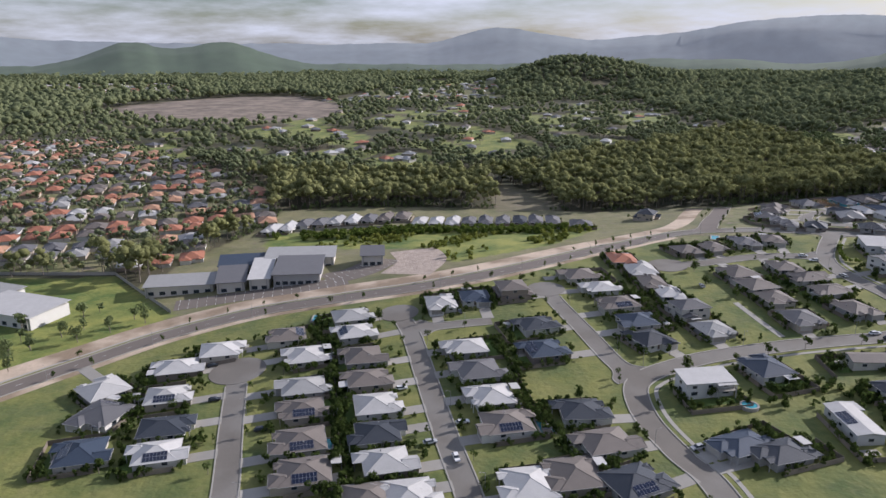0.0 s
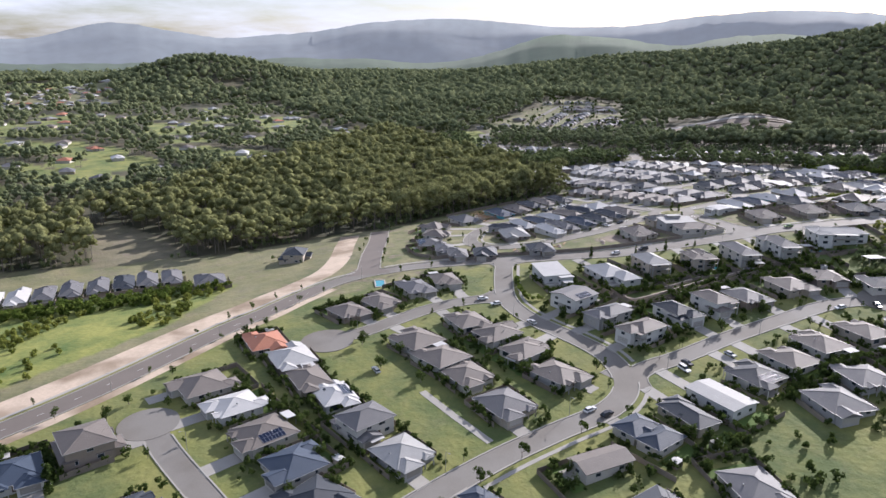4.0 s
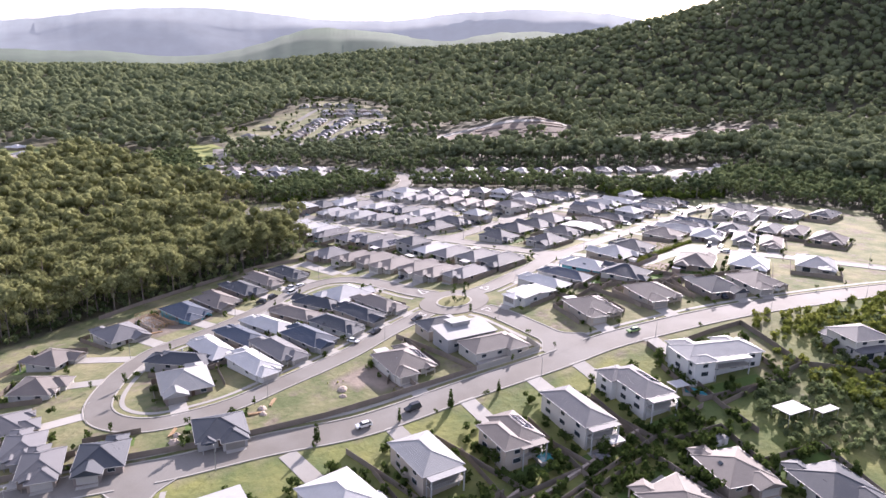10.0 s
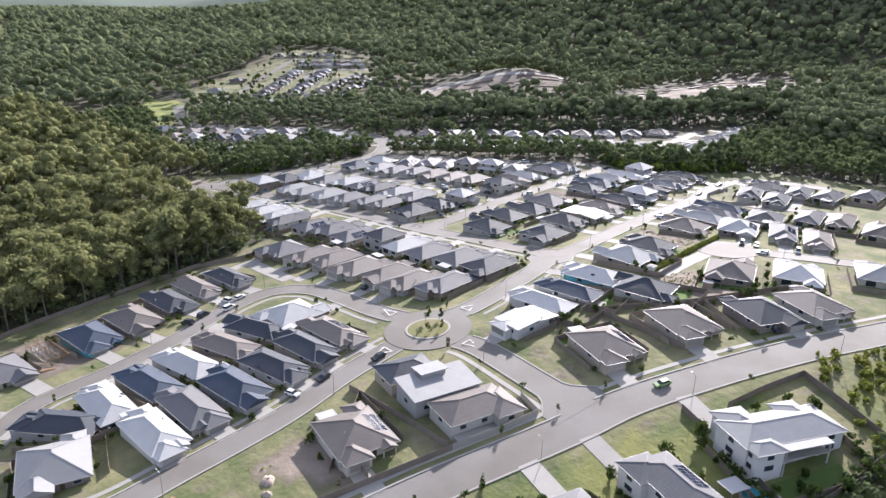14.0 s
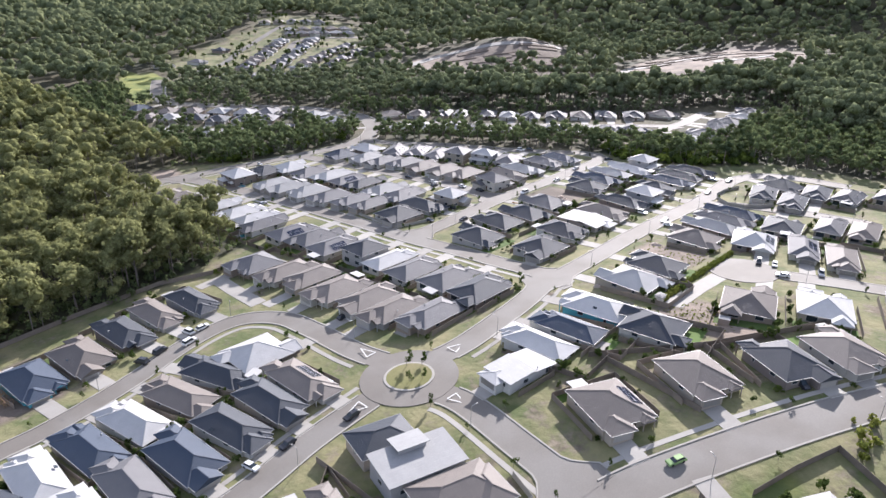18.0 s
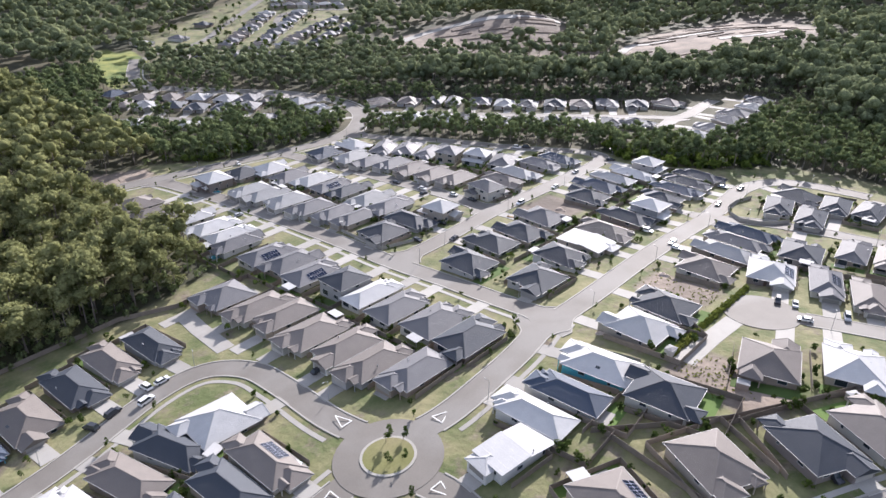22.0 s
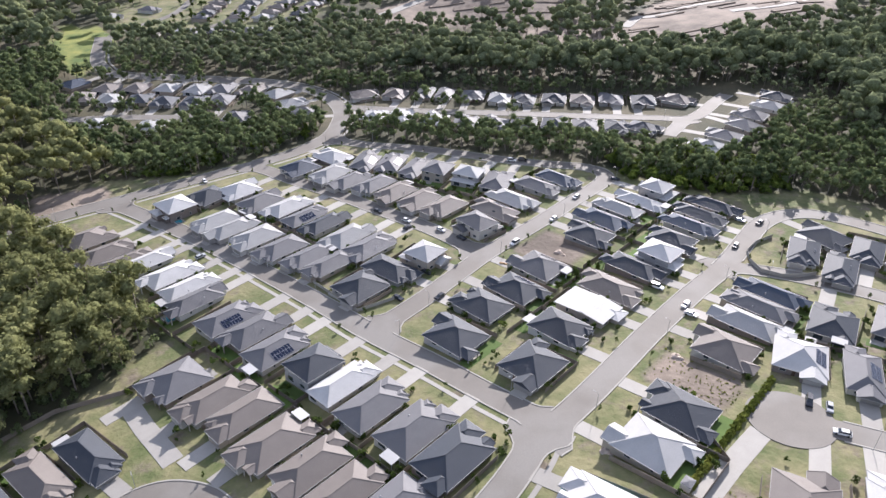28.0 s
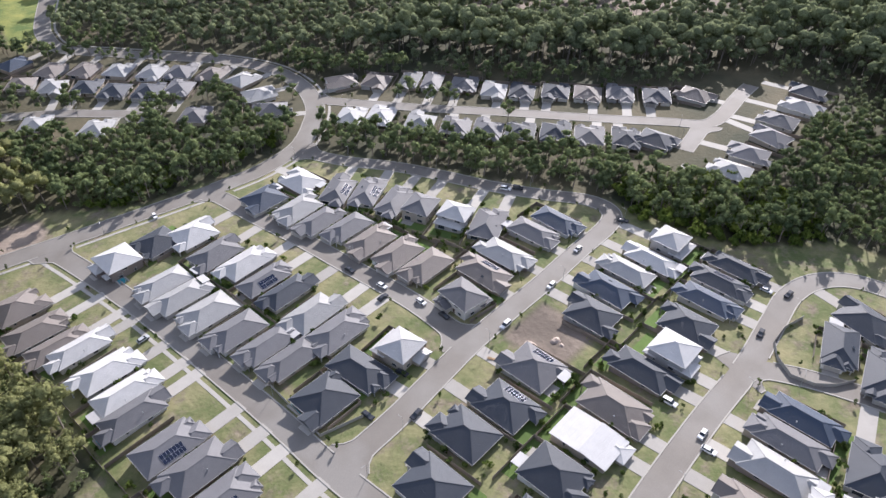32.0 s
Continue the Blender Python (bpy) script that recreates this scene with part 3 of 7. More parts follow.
def window_mesh(w, h):
    """A frame with its pane set back in it, in one piece."""
    t = 0.08
    outer = [(-w / 2, 0), (w / 2, 0), (w / 2, h), (-w / 2, h)]
    inner = [(-w / 2 + t, t), (w / 2 - t, t), (w / 2 - t, h - t), (-w / 2 + t, h - t)]
    v = [(x, 0.05, z) for x, z in outer] + [(x, -0.06, z) for x, z in outer] + [(x, -0.06, z) for x, z in inner] + [(x, -0.02, z) for x, z in inner]
    f, mi = [], []
    for i in range(4):
        j = (i + 1) % 4
        f += [(i, j, 4 + j, 4 + i), (4 + i, 4 + j, 8 + j, 8 + i), (8 + i, 8 + j, 12 + j, 12 + i)]
        mi += [0, 0, 0]
    return mesh_from("window", v, f + [(12, 13, 14, 15)], [M["frame"], M["glass"]], index=mi + [1])


WINDOWS = {k: window_mesh(*k) for k in ((1.8, 1.2), (2.4, 1.4), (0.9, 1.6), (3.0, 2.1))}


def panel_mesh():
    bm = bmesh.new()
    block(bm, -0.5, 0.5, -0.83, 0.83, 0, 0.04)
    k = len(bm.faces)
    block(bm, -0.47, 0.47, -0.8, 0.8, 0.03, 0.046)
    bm.faces.ensure_lookup_table()
    for f in bm.faces[k:]:
        f.material_index = 1
    me = bpy.data.meshes.new("solar_panel")
    bm.to_mesh(me)
    bm.free()
    me.materials.append(M["solar_frame"])
    me.materials.append(M["solar"])
    return me


PANEL = panel_mesh()
DESIGNS = {}


def design(w, d, storeys, variant, flip, ease=0):
    """The meshes of one house design: (name, mesh, role, place). Front at low y, street along x."""
    key = (w, d, storeys, variant, flip, ease)
    if key in DESIGNS:
        return DESIGNS[key]
    s = -1 if flip else 1
    pitch = (22.5, 23.5, 21.5, 14 + ease)[variant] - ease
    wall, roof, caps, gut = bmesh.new(), bmesh.new(), bmesh.new(), bmesh.new()
    top = 2.45 if storeys == 1 else 5.15
    yf, yb = -d / 2 + 2.6, d / 2
    e = 0.6
    wing = [sorted((s * (w / 2 - 0.35), s * (w / 2 - 6.5)))]
    x0, x1 = wing[0]
    base = -2.2
    if s > 0:
        poly = [(-w / 2, yf), (x0, yf), (x0, -d / 2), (x1, -d / 2), (x1, yf), (w / 2, yf), (w / 2, yb), (-w / 2, yb)]
    else:
        poly = [(-w / 2, yf), (x0, yf), (x0, -d / 2), (x1, -d / 2), (x1, yf), (w / 2, yf), (w / 2, yb), (-w / 2, yb)]
    prism(wall, poly, base, 2.45)
    main_back = yb
    if storeys == 2:
        main_back = yb - (0, 2.5, 1.0)[variant]
        prism(wall, [(-w / 2 + 0.01, yf + 0.01), (w / 2 - 0.01, yf + 0.01), (w / 2 - 0.01, main_back), (-w / 2 + 0.01, main_back)], 2.455, 5.15)
        if main_back < yb:
            hip(roof, caps, -w / 2 - e, w / 2 + e, main_back - 3, yb + e, 2.45, 12)
    if variant == 3:
        for y0, y1, z0, z1 in ((yf - e, 1.0, 2.9, 3.7), (0.2, yb + e, 3.35, 2.6)):
            quads(roof, [(x, y, z + k) for k in (0, 0.16) for x, y, z in ((-w / 2 - e, y0, z0), (w / 2 + e, y0, z0), (w / 2 + e, y1, z1), (-w / 2 - e, y1, z1))],
                  [(3, 2, 1, 0), (4, 5, 6, 7), (0, 1, 5, 4), (1, 2, 6, 5), (2, 3, 7, 6), (3, 0, 4, 7)])
        prism(wall, [(-w / 2 + 0.01, yf + 0.01), (w / 2 - 0.01, yf + 0.01), (w / 2 - 0.01, yb - 0.01), (-w / 2 + 0.01, yb - 0.01)], 2.455, 2.75)
    else:
        hip(roof, caps, -w / 2 - e, w / 2 + e, yf - e, main_back + e, top, pitch)
    hip(roof, caps, x0 - e + 0.1, x1 + e - 0.1, -d / 2 - e, yf + 5.0, 2.45 if storeys == 2 else 2.47, pitch, gable=variant == 1)
    if variant == 1:
        g = (x1 - x0 + 0.8) / 2
        r = math.tan(radians(pitch))
        quads(wall, [(x0, -d / 2 + 0.02, 2.45), (x1, -d / 2 + 0.02, 2.45), ((x0 + x1) / 2, -d / 2 + 0.02, 2.45 + (g - 0.4) * r)], [(0, 1, 2)])
    if variant in (0, 2):
        px = -s * (w / 2 - 2.6)
        hip(roof, caps, px - 1.9, px + 1.9, yf - 1.9, yf + 2.6, 2.46, pitch, gable=variant == 2)
        quads(wall, [(px - 1.5, yf - 1.6, 2.44), (px + 1.5, yf - 1.6, 2.44), (px, yf - 1.6, 2.44 + 1.5 * math.tan(radians(pitch)))], [(0, 1, 2)])
        for q in (-1.6, 1.4):
            block(wall, px + q, px + q + 0.22, yf - 1.7, yf - 1.48, base, 2.4)
    if variant in (1, 2) and storeys == 1:
        a, b = sorted((-s * (w / 2 - 0.4), -s * (w / 2 - 5.4)))
        hip(roof, caps, a - 0.4, b + 0.4, yb - 4, yb + 3.4, 2.45, pitch)
        for px in (a + 0.2, b - 0.2):
            block(wall, px - 0.15, px + 0.15, yb + 2.7, yb + 3.0, base, 2.5)
    for (a, b, c, dd, z) in () if variant == 3 else ((-w / 2 - e, w / 2 + e, yf - e, main_back + e, top), (x0 - e + 0.1, x1 + e - 0.1, -d / 2 - e, yf - e - 0.1, 2.45)):
        block(gut, a - 0.1, b + 0.1, c - 0.1, c - 0.003, z - 0.16, z + 0.02)
        block(gut, a - 0.1, a - 0.003, c, dd, z - 0.16, z + 0.02)
        block(gut, b + 0.003, b + 0.1, c, dd, z - 0.16, z + 0.02)
        if z == top and dd > 0:
            block(gut, a - 0.1, b + 0.1, dd + 0.003, dd + 0.1, z - 0.16, z + 0.02)
    if variant != 3:
        roof.verts.ensure_lookup_table()
        inner = [sorted(roof.verts[k + 6:k + 10], key=lambda q: abs(q.co.y))[0] for k in range(0, len(roof.verts), 10)]
        for q in inner[1:]:
            tie = roof.verts.new((inner[0].co + q.co) / 2 - Vector((0, 0, 0.03)))
            roof.faces.new((inner[0], q, tie))
    out = []

    def done(name, bm, role, m=None):
        me = bpy.data.meshes.new(name)
        bmesh.ops.recalc_face_normals(bm, faces=bm.faces[:])
        bm.to_mesh(me)
        bm.free()
        me.materials.append(None)
        out.append((name, me, role, m))
    done("wall", wall, "wall")
    done("roof", roof, "roof")
    done("ridge_capping", caps, "ridge")
    done("gutter", gut, "gutter")
    gd = bmesh.new()
    for k in range(4):
        block(gd, -2.4, 2.4, -0.05, 0.02, 0.56 * k + 0.02, 0.56 * k + 0.54)
    done("garage_door", gd, "garage", pose((x0 + x1) / 2, -d / 2 - 0.01, 0.05))
    fd = bmesh.new()
    block(fd, -0.5, 0.5, -0.04, 0.03, 0.0, 2.1)
    block(fd, 0.36, 0.4, -0.1, -0.03, 0.7, 1.4)
    fx = -s * (w / 2 - 4.4)
    done("front_door", fd, "door", pose(fx + s * 1.2, yf - 0.01, 0.05))
    spots = [((1.8, 1.2), fx - s * 1.8, yf - 0.01, 0.9, 0), ((2.4, 1.4), -w / 4, yb + 0.01, 0.8, 180), ((3.0, 2.1), w / 4, yb + 0.01, 0.1, 180)]
    for side in (-1, 1):
        for k, ky in enumerate((-0.1, 0.28)):
            spots.append((((1.8, 1.2), (0.9, 1.6), (2.4, 1.4))[k], side * (w / 2 + 0.01), ky * d, 0.9, 90 * side))
    if storeys == 2:
        spots += [((2.4, 1.4), fx, yf - 0.005, 3.6, 0), ((1.8, 1.2), -fx, yf - 0.005, 3.7, 0), ((2.4, 1.4), -w / 4, main_back + 0.01, 3.6, 180), ((1.8, 1.2), w / 4, main_back + 0.01, 3.7, 180)]
        spots += [((1.8, 1.2), side * (w / 2 + 0.005), 0.05 * d, 3.7, 90 * side) for side in (-1, 1)]
    for k, x, y, z, turn in spots:
        out.append(("window", WINDOWS[k], None, pose(x, y, z, 0, 0, turn)))
    DESIGNS[key] = out, (w / 2 + e, yf - e, main_back + e, top, pitch)
    return DESIGNS[key]


HOUSES = []
WORDS = {"w": "white", "l": "light grey", "g": "grey", "d": "charcoal", "b": "blue-grey", "n": "taupe", "r": "terracotta", "o": "orange-tiled", "W": "white", "L": "light grey"}


def houses(street, text):
    """Takes down the houses of one street: place, roof colour (w white, l light, g grey, d charcoal, b blue-grey, n taupe), s solar panels, 2 storeys."""
    for q in text.split():
        x, y, code = q.split(",")
        HOUSES.append((float(x), float(y), code, street))


houses("A", "400.2,627.1,n 399.0,608.2,n 400.7,594.2,n 405.9,586.8,w 406.7,569.0,w 406.0,555.1,w 403.4,544.8,g 403.8,525.0,gs 405.9,511.2,g 404.0,496.8,gs 405.3,478.6,d2 406.1,466.5,w 404.6,452.1,g 405.5,436.1,g 404.6,421.2,d")
houses("B", "435.8,620.8,w2 441.1,595.2,l 440.5,582.4,l 442.9,567.1,l 443.7,550.5,g 446.6,536.2,g 447.8,524.6,g 443.8,503.1,d")
houses("C", "453.3,621.4,d 468.6,614.5,w 466.7,594.9,g 470.5,580.1,w 468.9,565.6,gs 470.5,553.2,d 469.0,536.6,l 468.7,522.5,g 460.4,502.5,d 475.2,499.1,w2")
houses("D", "501.4,613.2,b 506.0,594.4,l 505.6,579.8,g 510.8,567.0,g 510.1,552.5,n 511.1,537.9,n 513.4,524.2,n 508.2,500.4,g2")
houses("E", "523.0,613.0,w 529.7,593.0,gs 537.2,581.5,gs 539.4,566.5,g 542.5,553.4,g2 547.0,538.0,w2 552.3,524.3,g 572.1,502.5,b 559.2,505.2,g")
houses("F", "539.7,504.6,l 525.5,503.3,ns")
houses("G", "588.0,460.3,w2 574.1,461.9,w 562.1,465.2,l 547.9,465.3,b 532.3,461.9,d 498.0,462.5,gs 479.2,459.3,ds 463.3,461.5,d 443.7,456.8,d")
houses("H", "590.1,432.5,d 578.1,433.7,ds 565.7,432.7,b 548.8,431.9,d 532.9,429.6,w2 519.6,432.9,d 500.3,431.7,n 484.8,430.8,wk 468.4,431.3,d")
houses("H2", "445.6,427.6,d")
houses("I", "533.1,389.8,b 521.7,389.8,g 509.1,388.7,l 490.3,388.4,n 454.7,385.9,d 437.9,385.7,w")
houses("J", "571.5,390.3,d 590.8,389.4,d 565.8,375.7,d 587.3,372.1,d")
houses("K", "527.0,367.1,d 499.4,368.5,ws 502.9,352.2,gs 540.1,353.0,g 500.9,338.9,n 413.3,384.0,wc 397.9,383.5,b 385.8,385.8,w 372.3,381.4,wk 412.0,365.2,d 443.6,349.5,n 455.2,331.9,w")
houses("K2", "372.4,353.8,ns 396.2,343.4,n 415.2,328.4,d 430.3,319.2,n")
houses("K3", "473.5,311.8,l 534.4,323.2,n 543.5,341.5,n 604.4,344.8,d 590.9,359.2,d")
houses("L", "373.7,509.4,g 375.9,492.1,n 378.5,479.4,n 376.2,463.1,n 377.3,447.9,n 376.2,434.9,n 381.0,422.1,g")
houses("M", "343.3,499.2,d 330.8,500.8,n 318.1,497.0,d 303.1,492.2,n 288.5,491.2,bc 261.3,489.8,g")
houses("N", "336.9,448.3,w 334.6,424.4,ns 322.5,449.9,d 323.8,423.0,d 310.3,447.7,n 311.7,421.6,d 297.5,446.0,w 298.7,420.1,b 285.4,444.4,b 286.0,420.0,g 273.1,443.0,w 274.8,417.1,w 261.7,442.6,d 254.0,423.4,l")
houses("O", "304.6,378.7,ns")
houses("Q", "236.9,485.9,n 225.0,462.0,n 210.0,440.1,gs 208.2,421.3,g 208.3,407.6,g 219.8,399.4,d 246.5,388.4,d")
houses("P", "227.5,353.5,wv0 251.0,340.0,wv1 272.5,337.5,lv2 293.5,328.5,nv3s 312.5,321.0,gv4 332.5,314.5,gv5s 361.5,305.5,lv6")
houses("R", "217.8,325.0,gv7s 221.0,306.0,gv8 221.5,288.0,nv9 244.0,292.5,dv10 262.5,291.0,nv11 279.0,288.0,g 301.5,284.0,n 318.5,280.5,n 327.6,261.7,d 398.1,277.3,g2 328.4,234.9,g 302.5,235.4,g 287.2,244.1,n 267.4,248.0,n 250.3,246.8,n 231.9,246.6,ds 211.1,241.9,lv21 195.5,240.6,dv20 257.9,223.6,g 277.8,216.7,n 238.1,219.7,g")
houses("S", "182.9,374.6,n 167.5,372.4,g 147.5,365.6,n 132.1,363.0,n 144.1,326.6,n 146.3,310.8,n 169.5,331.4,n 175.3,316.1,n 176.8,300.5,n 176.9,279.8,n 148.6,293.9,n")
houses("T", "94.1,350.0,r 98.8,334.8,w 99.5,317.5,n 103.6,303.6,ws 106.1,282.5,g2 110.6,264.7,l 150.3,272.8,g 66.0,328.0,n 72.7,310.3,w 76.9,291.6,ns 80.4,273.8,b 83.0,256.7,d 32.7,307.8,n2 14.7,302.7,b -0.8,297.4,w 40.0,272.5,d 40.1,250.7,bs 117.7,233.9,b 91.1,221.2,wv15 157.4,236,nv18 178.3,239.8,bv19 155.4,214.4,dv17 184.0,206.0,g 150.0,196.5,g")
houses("U", "-127.6,236.9,w -119.2,217.1,gs -92.1,207.8,d -88.2,192.8,ws -112.9,194.2,bs -103.3,252.1,w -99.3,229.3,ws -90.6,265.6,w -66.9,275.3,ns -55.9,255.2,w -52.1,230.4,l -49.1,214.8,ns -46.3,196.0,ns -42.2,179.6,ns -40.0,290.9,l -36.2,273.7,ws -30.1,251.6,n -26.8,233.7,n -22.1,215.9,w -19.7,198.8,d -15.9,183.5,w -8.4,167.0,w -19.3,166.6,n 8.0,254.3,w 11.7,236.3,g 15.8,218.4,w 19.3,201.6,ns 46.9,207.7,d 51.2,189.7,n 36.4,174.1,n 23.1,170.2,w 54.6,169.9,ds 89.3,185.7,b 98.9,180.9,d 128.7,195.2,wv16s")
houses("V", "-120.5,480.1,w -109.8,484.5,w -100.4,494.5,g -89.4,497.4,g -78.5,502.2,l -66.3,505.1,w -54.5,508.1,g -42.9,511.3,n -29.9,514.5,n -16.4,493.5,w -4.5,492.0,w 7.3,490.4,w 18.7,488.8,g 30.9,489.5,g 43.0,487.6,g 55.2,488.1,d 66.3,486.0,g 78.0,483.4,g 93.2,458.8,g")
houses("V2", "143.0,476.8,d2")
houses("W", "608.3,682.9,n 621.7,665.8,n 635.1,651.2,d 642.1,639.7,g 650.7,622.4,g 655.5,604.3,l 664.0,590.9,d 675.6,576.1,d 684.8,561.0,n 695.9,547.0,g 705.2,529.7,d 720.5,513.2,n 583.9,644.9,w 594.9,633.1,w 602.4,611.0,l 610.2,593.0,g 618.2,578.0,g 626.5,563.7,d 637.8,549.7,d 645.4,534.5,g 654.7,519.2,d 661.8,505.1,d 763.0,470.5,d 742.2,466.5,l 718.9,468.8,g 699.2,465.2,g 676.3,466.7,g 656.4,466.6,l")
houses("X", "490.6,851.7,b 502.5,827.7,n 516.9,813.3,n 530.8,797.8,l 543.3,780.1,l 555.5,768.3,g 566.8,750.2,n 573.6,729.7,l 568.3,705.7,l 561.7,683.8,g 481.1,821.3,n 491.8,804.4,l 505.1,789.6,d 514.4,773.8,d 527.4,758.7,d 541.1,748.0,g 467.3,769.6,l 487.1,740.2,l 530.1,712.7,g")

HP = np.array([(h[0], h[1]) for h in HOUSES])


FACING = {"I": (0, 1), "H": (0, -1), "G": (0, 1), "L": (-1, 0), "M": (0.08, -1), "V": (0.1, 1), "A": (1, 0), "B": (-1, 0)}
OLD_STREETS = ("P", "R", "S", "T", "U")


# houses of one-off plan: turn, wall, blocks (x0, x1, y0, y1, eave, kind of roof, pitch), terraces (x0, x1, y0, y1, z). Front at low y.
VILLAS = [
    (168, 3, ((-6.2, 6.2, -8.0, 6.0, 3.6, "m", 7), (-6.2, -0.5, 6.0, 9.5, 3.2, "f", 4)), ((-0.4, 6.2, 6.2, 9.6, 0.15),)),
    (174, 3, ((-6.6, 6.6, -11.5, 5.5, 2.8, "h", 21), (-7.2, 2.0, 1.0, 12.6, 2.8, "h", 21)), ((2.2, 7.0, 6.0, 10.5, 0.15),)),
    (166, 1, ((-5.2, 5.2, -8.0, 8.0, 5.4, "h", 20), (-5.6, 0.5, -10.5, -4.0, 2.8, "h", 20)), ((-4.6, 4.6, 8.1, 10.6, 2.9),)),
    (162, 1, ((-5.4, 1.8, -6.8, 6.5, 5.4, "h", 20), (-0.5, 6.2, -4.5, 8.0, 5.3, "h", 20)), ((-5.2, 2.0, 6.6, 9.4, 2.9),)),
    (160, 0, ((-4.4, 4.4, -9.8, 9.8, 5.4, "h", 21), (-5.6, 0.0, -11.0, -5.0, 2.8, "h", 21)), ((-4.2, 4.2, 9.9, 12.2, 2.9),)),
    (158, 3, ((-4.6, 4.6, -8.6, 8.6, 5.4, "h", 21), (-1.0, 6.4, -10.0, -3.0, 5.2, "h", 21)), ((-4.2, 4.2, 8.7, 11.4, 2.9),)),
    (150, 3, ((-12.4, 12.4, -4.8, 4.8, 5.4, "h", 20), (4.0, 11.2, -8.0, 0.0, 5.4, "h", 20), (-9.5, -3.5, -7.2, 0.0, 5.4, "h", 20), (5.2, 12.0, 3.0, 7.4, 5.4, "h", 20)), ((-6.5, 5.0, 4.9, 7.6, 2.9),)),
    (-78, 3, ((-6.6, 6.6, -7.0, 7.2, 5.3, "k", 11), (-2.0, 4.6, 7.2, 9.6, 2.7, "f", 4)), ()),
    (-84, 5, ((-4.3, 4.3, -4.5, 8.0, 4.6, "h", 20), (-5.4, 3.2, -9.2, -2.0, 3.9, "h", 20)), ((3.4, 5.6, -8.0, -2.0, 2.0),)),
    (-84, 3, ((-4.6, 4.6, -5.0, 8.0, 5.3, "h", 20), (-5.2, 2.2, -9.2, -2.0, 5.2, "h", 20)), ((2.4, 5.4, -7.4, -4.0, 2.7),)),
    (-2, 3, ((-5.0, 5.0, -5.0, 8.4, 4.6, "h", 21), (-1.0, 5.4, -9.0, -2.0, 4.3, "h", 21), (-5.2, -0.6, -7.0, -1.0, 3.2, "h", 21)), ()),
    (-4, 3, ((-4.9, 4.9, -6.6, 7.8, 5.4, "h", 20), (-5.4, 0.6, -8.8, -2.0, 2.8, "h", 20)), ((1.0, 4.8, -8.4, -6.7, 2.8),)),
    # childcare centre: street wing, middle wing with a raised lantern, rear wing
    (164, 0, ((-9.0, 9.0, -5.2, 5.2, 2.9, "h", 22), (-9.8, -2.6, -3.0, 7.4, 2.9, "h", 22)), ((-4.0, 9.0, 5.3, 8.0, 0.15),)),
    (164, 5, ((-9.2, 9.2, -5.0, 5.0, 3.9, "m", 5), (-3.4, 3.4, -6.6, -2.2, 5.6, "f", 5)), ()),
    (164, 1, ((-7.0, 7.0, -5.0, 5.0, 3.0, "h", 22),), ()),
    # houses along the lower bend
    (188, 3, ((-8.6, 8.6, -4.4, 4.4, 5.3, "m", 7),), ((-8.6, -2.0, 4.5, 6.4, 2.8),)),
    (180, 3, ((-4.2, 4.2, -9.4, 9.4, 3.2, "k", 9), (-6.0, -1.0, -11.5, -6.0, 2.8, "f", 4)), ()),
    (188, 3, ((-8.4, 8.4, -4.8, 4.8, 2.7, "h", 19), (-8.6, -2.0, -2.0, 7.0, 2.7, "h", 19)), ()),
    (88, 0, ((-4.0, 4.0, -8.0, 8.0, 2.7, "k", 17),), ()),
    (190, 0, ((-5.6, 5.6, -8.4, -0.4, 2.7, "h", 20), (-6.0, 6.0, 0.6, 8.2, 2.7, "h", 20), (-2.0, 2.0, -3.0, 3.0, 2.6, "h", 20)), ()),
    (180, 1, ((-4.3, 4.3, -8.2, 8.2, 2.7, "h", 19), (-5.4, 0.0, -9.6, -3.0, 2.7, "h", 19)), ()),
    (182, 3, ((-5.4, 5.4, -9.0, 9.0, 3.2, "k", 6),), ()),
]


def shed_roof(bm, x0, x1, y0, y1, z, pitch, kind):
    """m: one slope down to high y; f: one slope down to low y; k: two slopes with gable ends."""
    r = math.tan(radians(pitch))
    rows = {"m": ((y0, (y1 - y0) * r), (y1, 0)), "f": ((y0, 0), (y1, (y1 - y0) * r)), "k": ((x0, 0), ((x0 + x1) / 2, (x1 - x0) / 2 * r), (x1, 0))}[kind]
    pts = []
    for a, h in rows:
        for b in ((x0, x1) if kind != "k" else (y0, y1)):
            q = (b, a) if kind != "k" else (a, b)
            pts += [(*q, z + h), (*q, z + h + 0.18)]
    n = len(rows)
    faces = []
    for k in range(n - 1):
        a, b = 4 * k, 4 * (k + 1)
        faces += [(a + 1, a + 3, b + 3, b + 1), (a, b, b + 2, a + 2), (a, a + 1, b + 1, b), (a + 2, b + 2, b + 3, a + 3)]
    e = 4 * (n - 1)
    quads(bm, pts, faces + [(0, 2, 3, 1), (e, e + 1, e + 3, e + 2)])


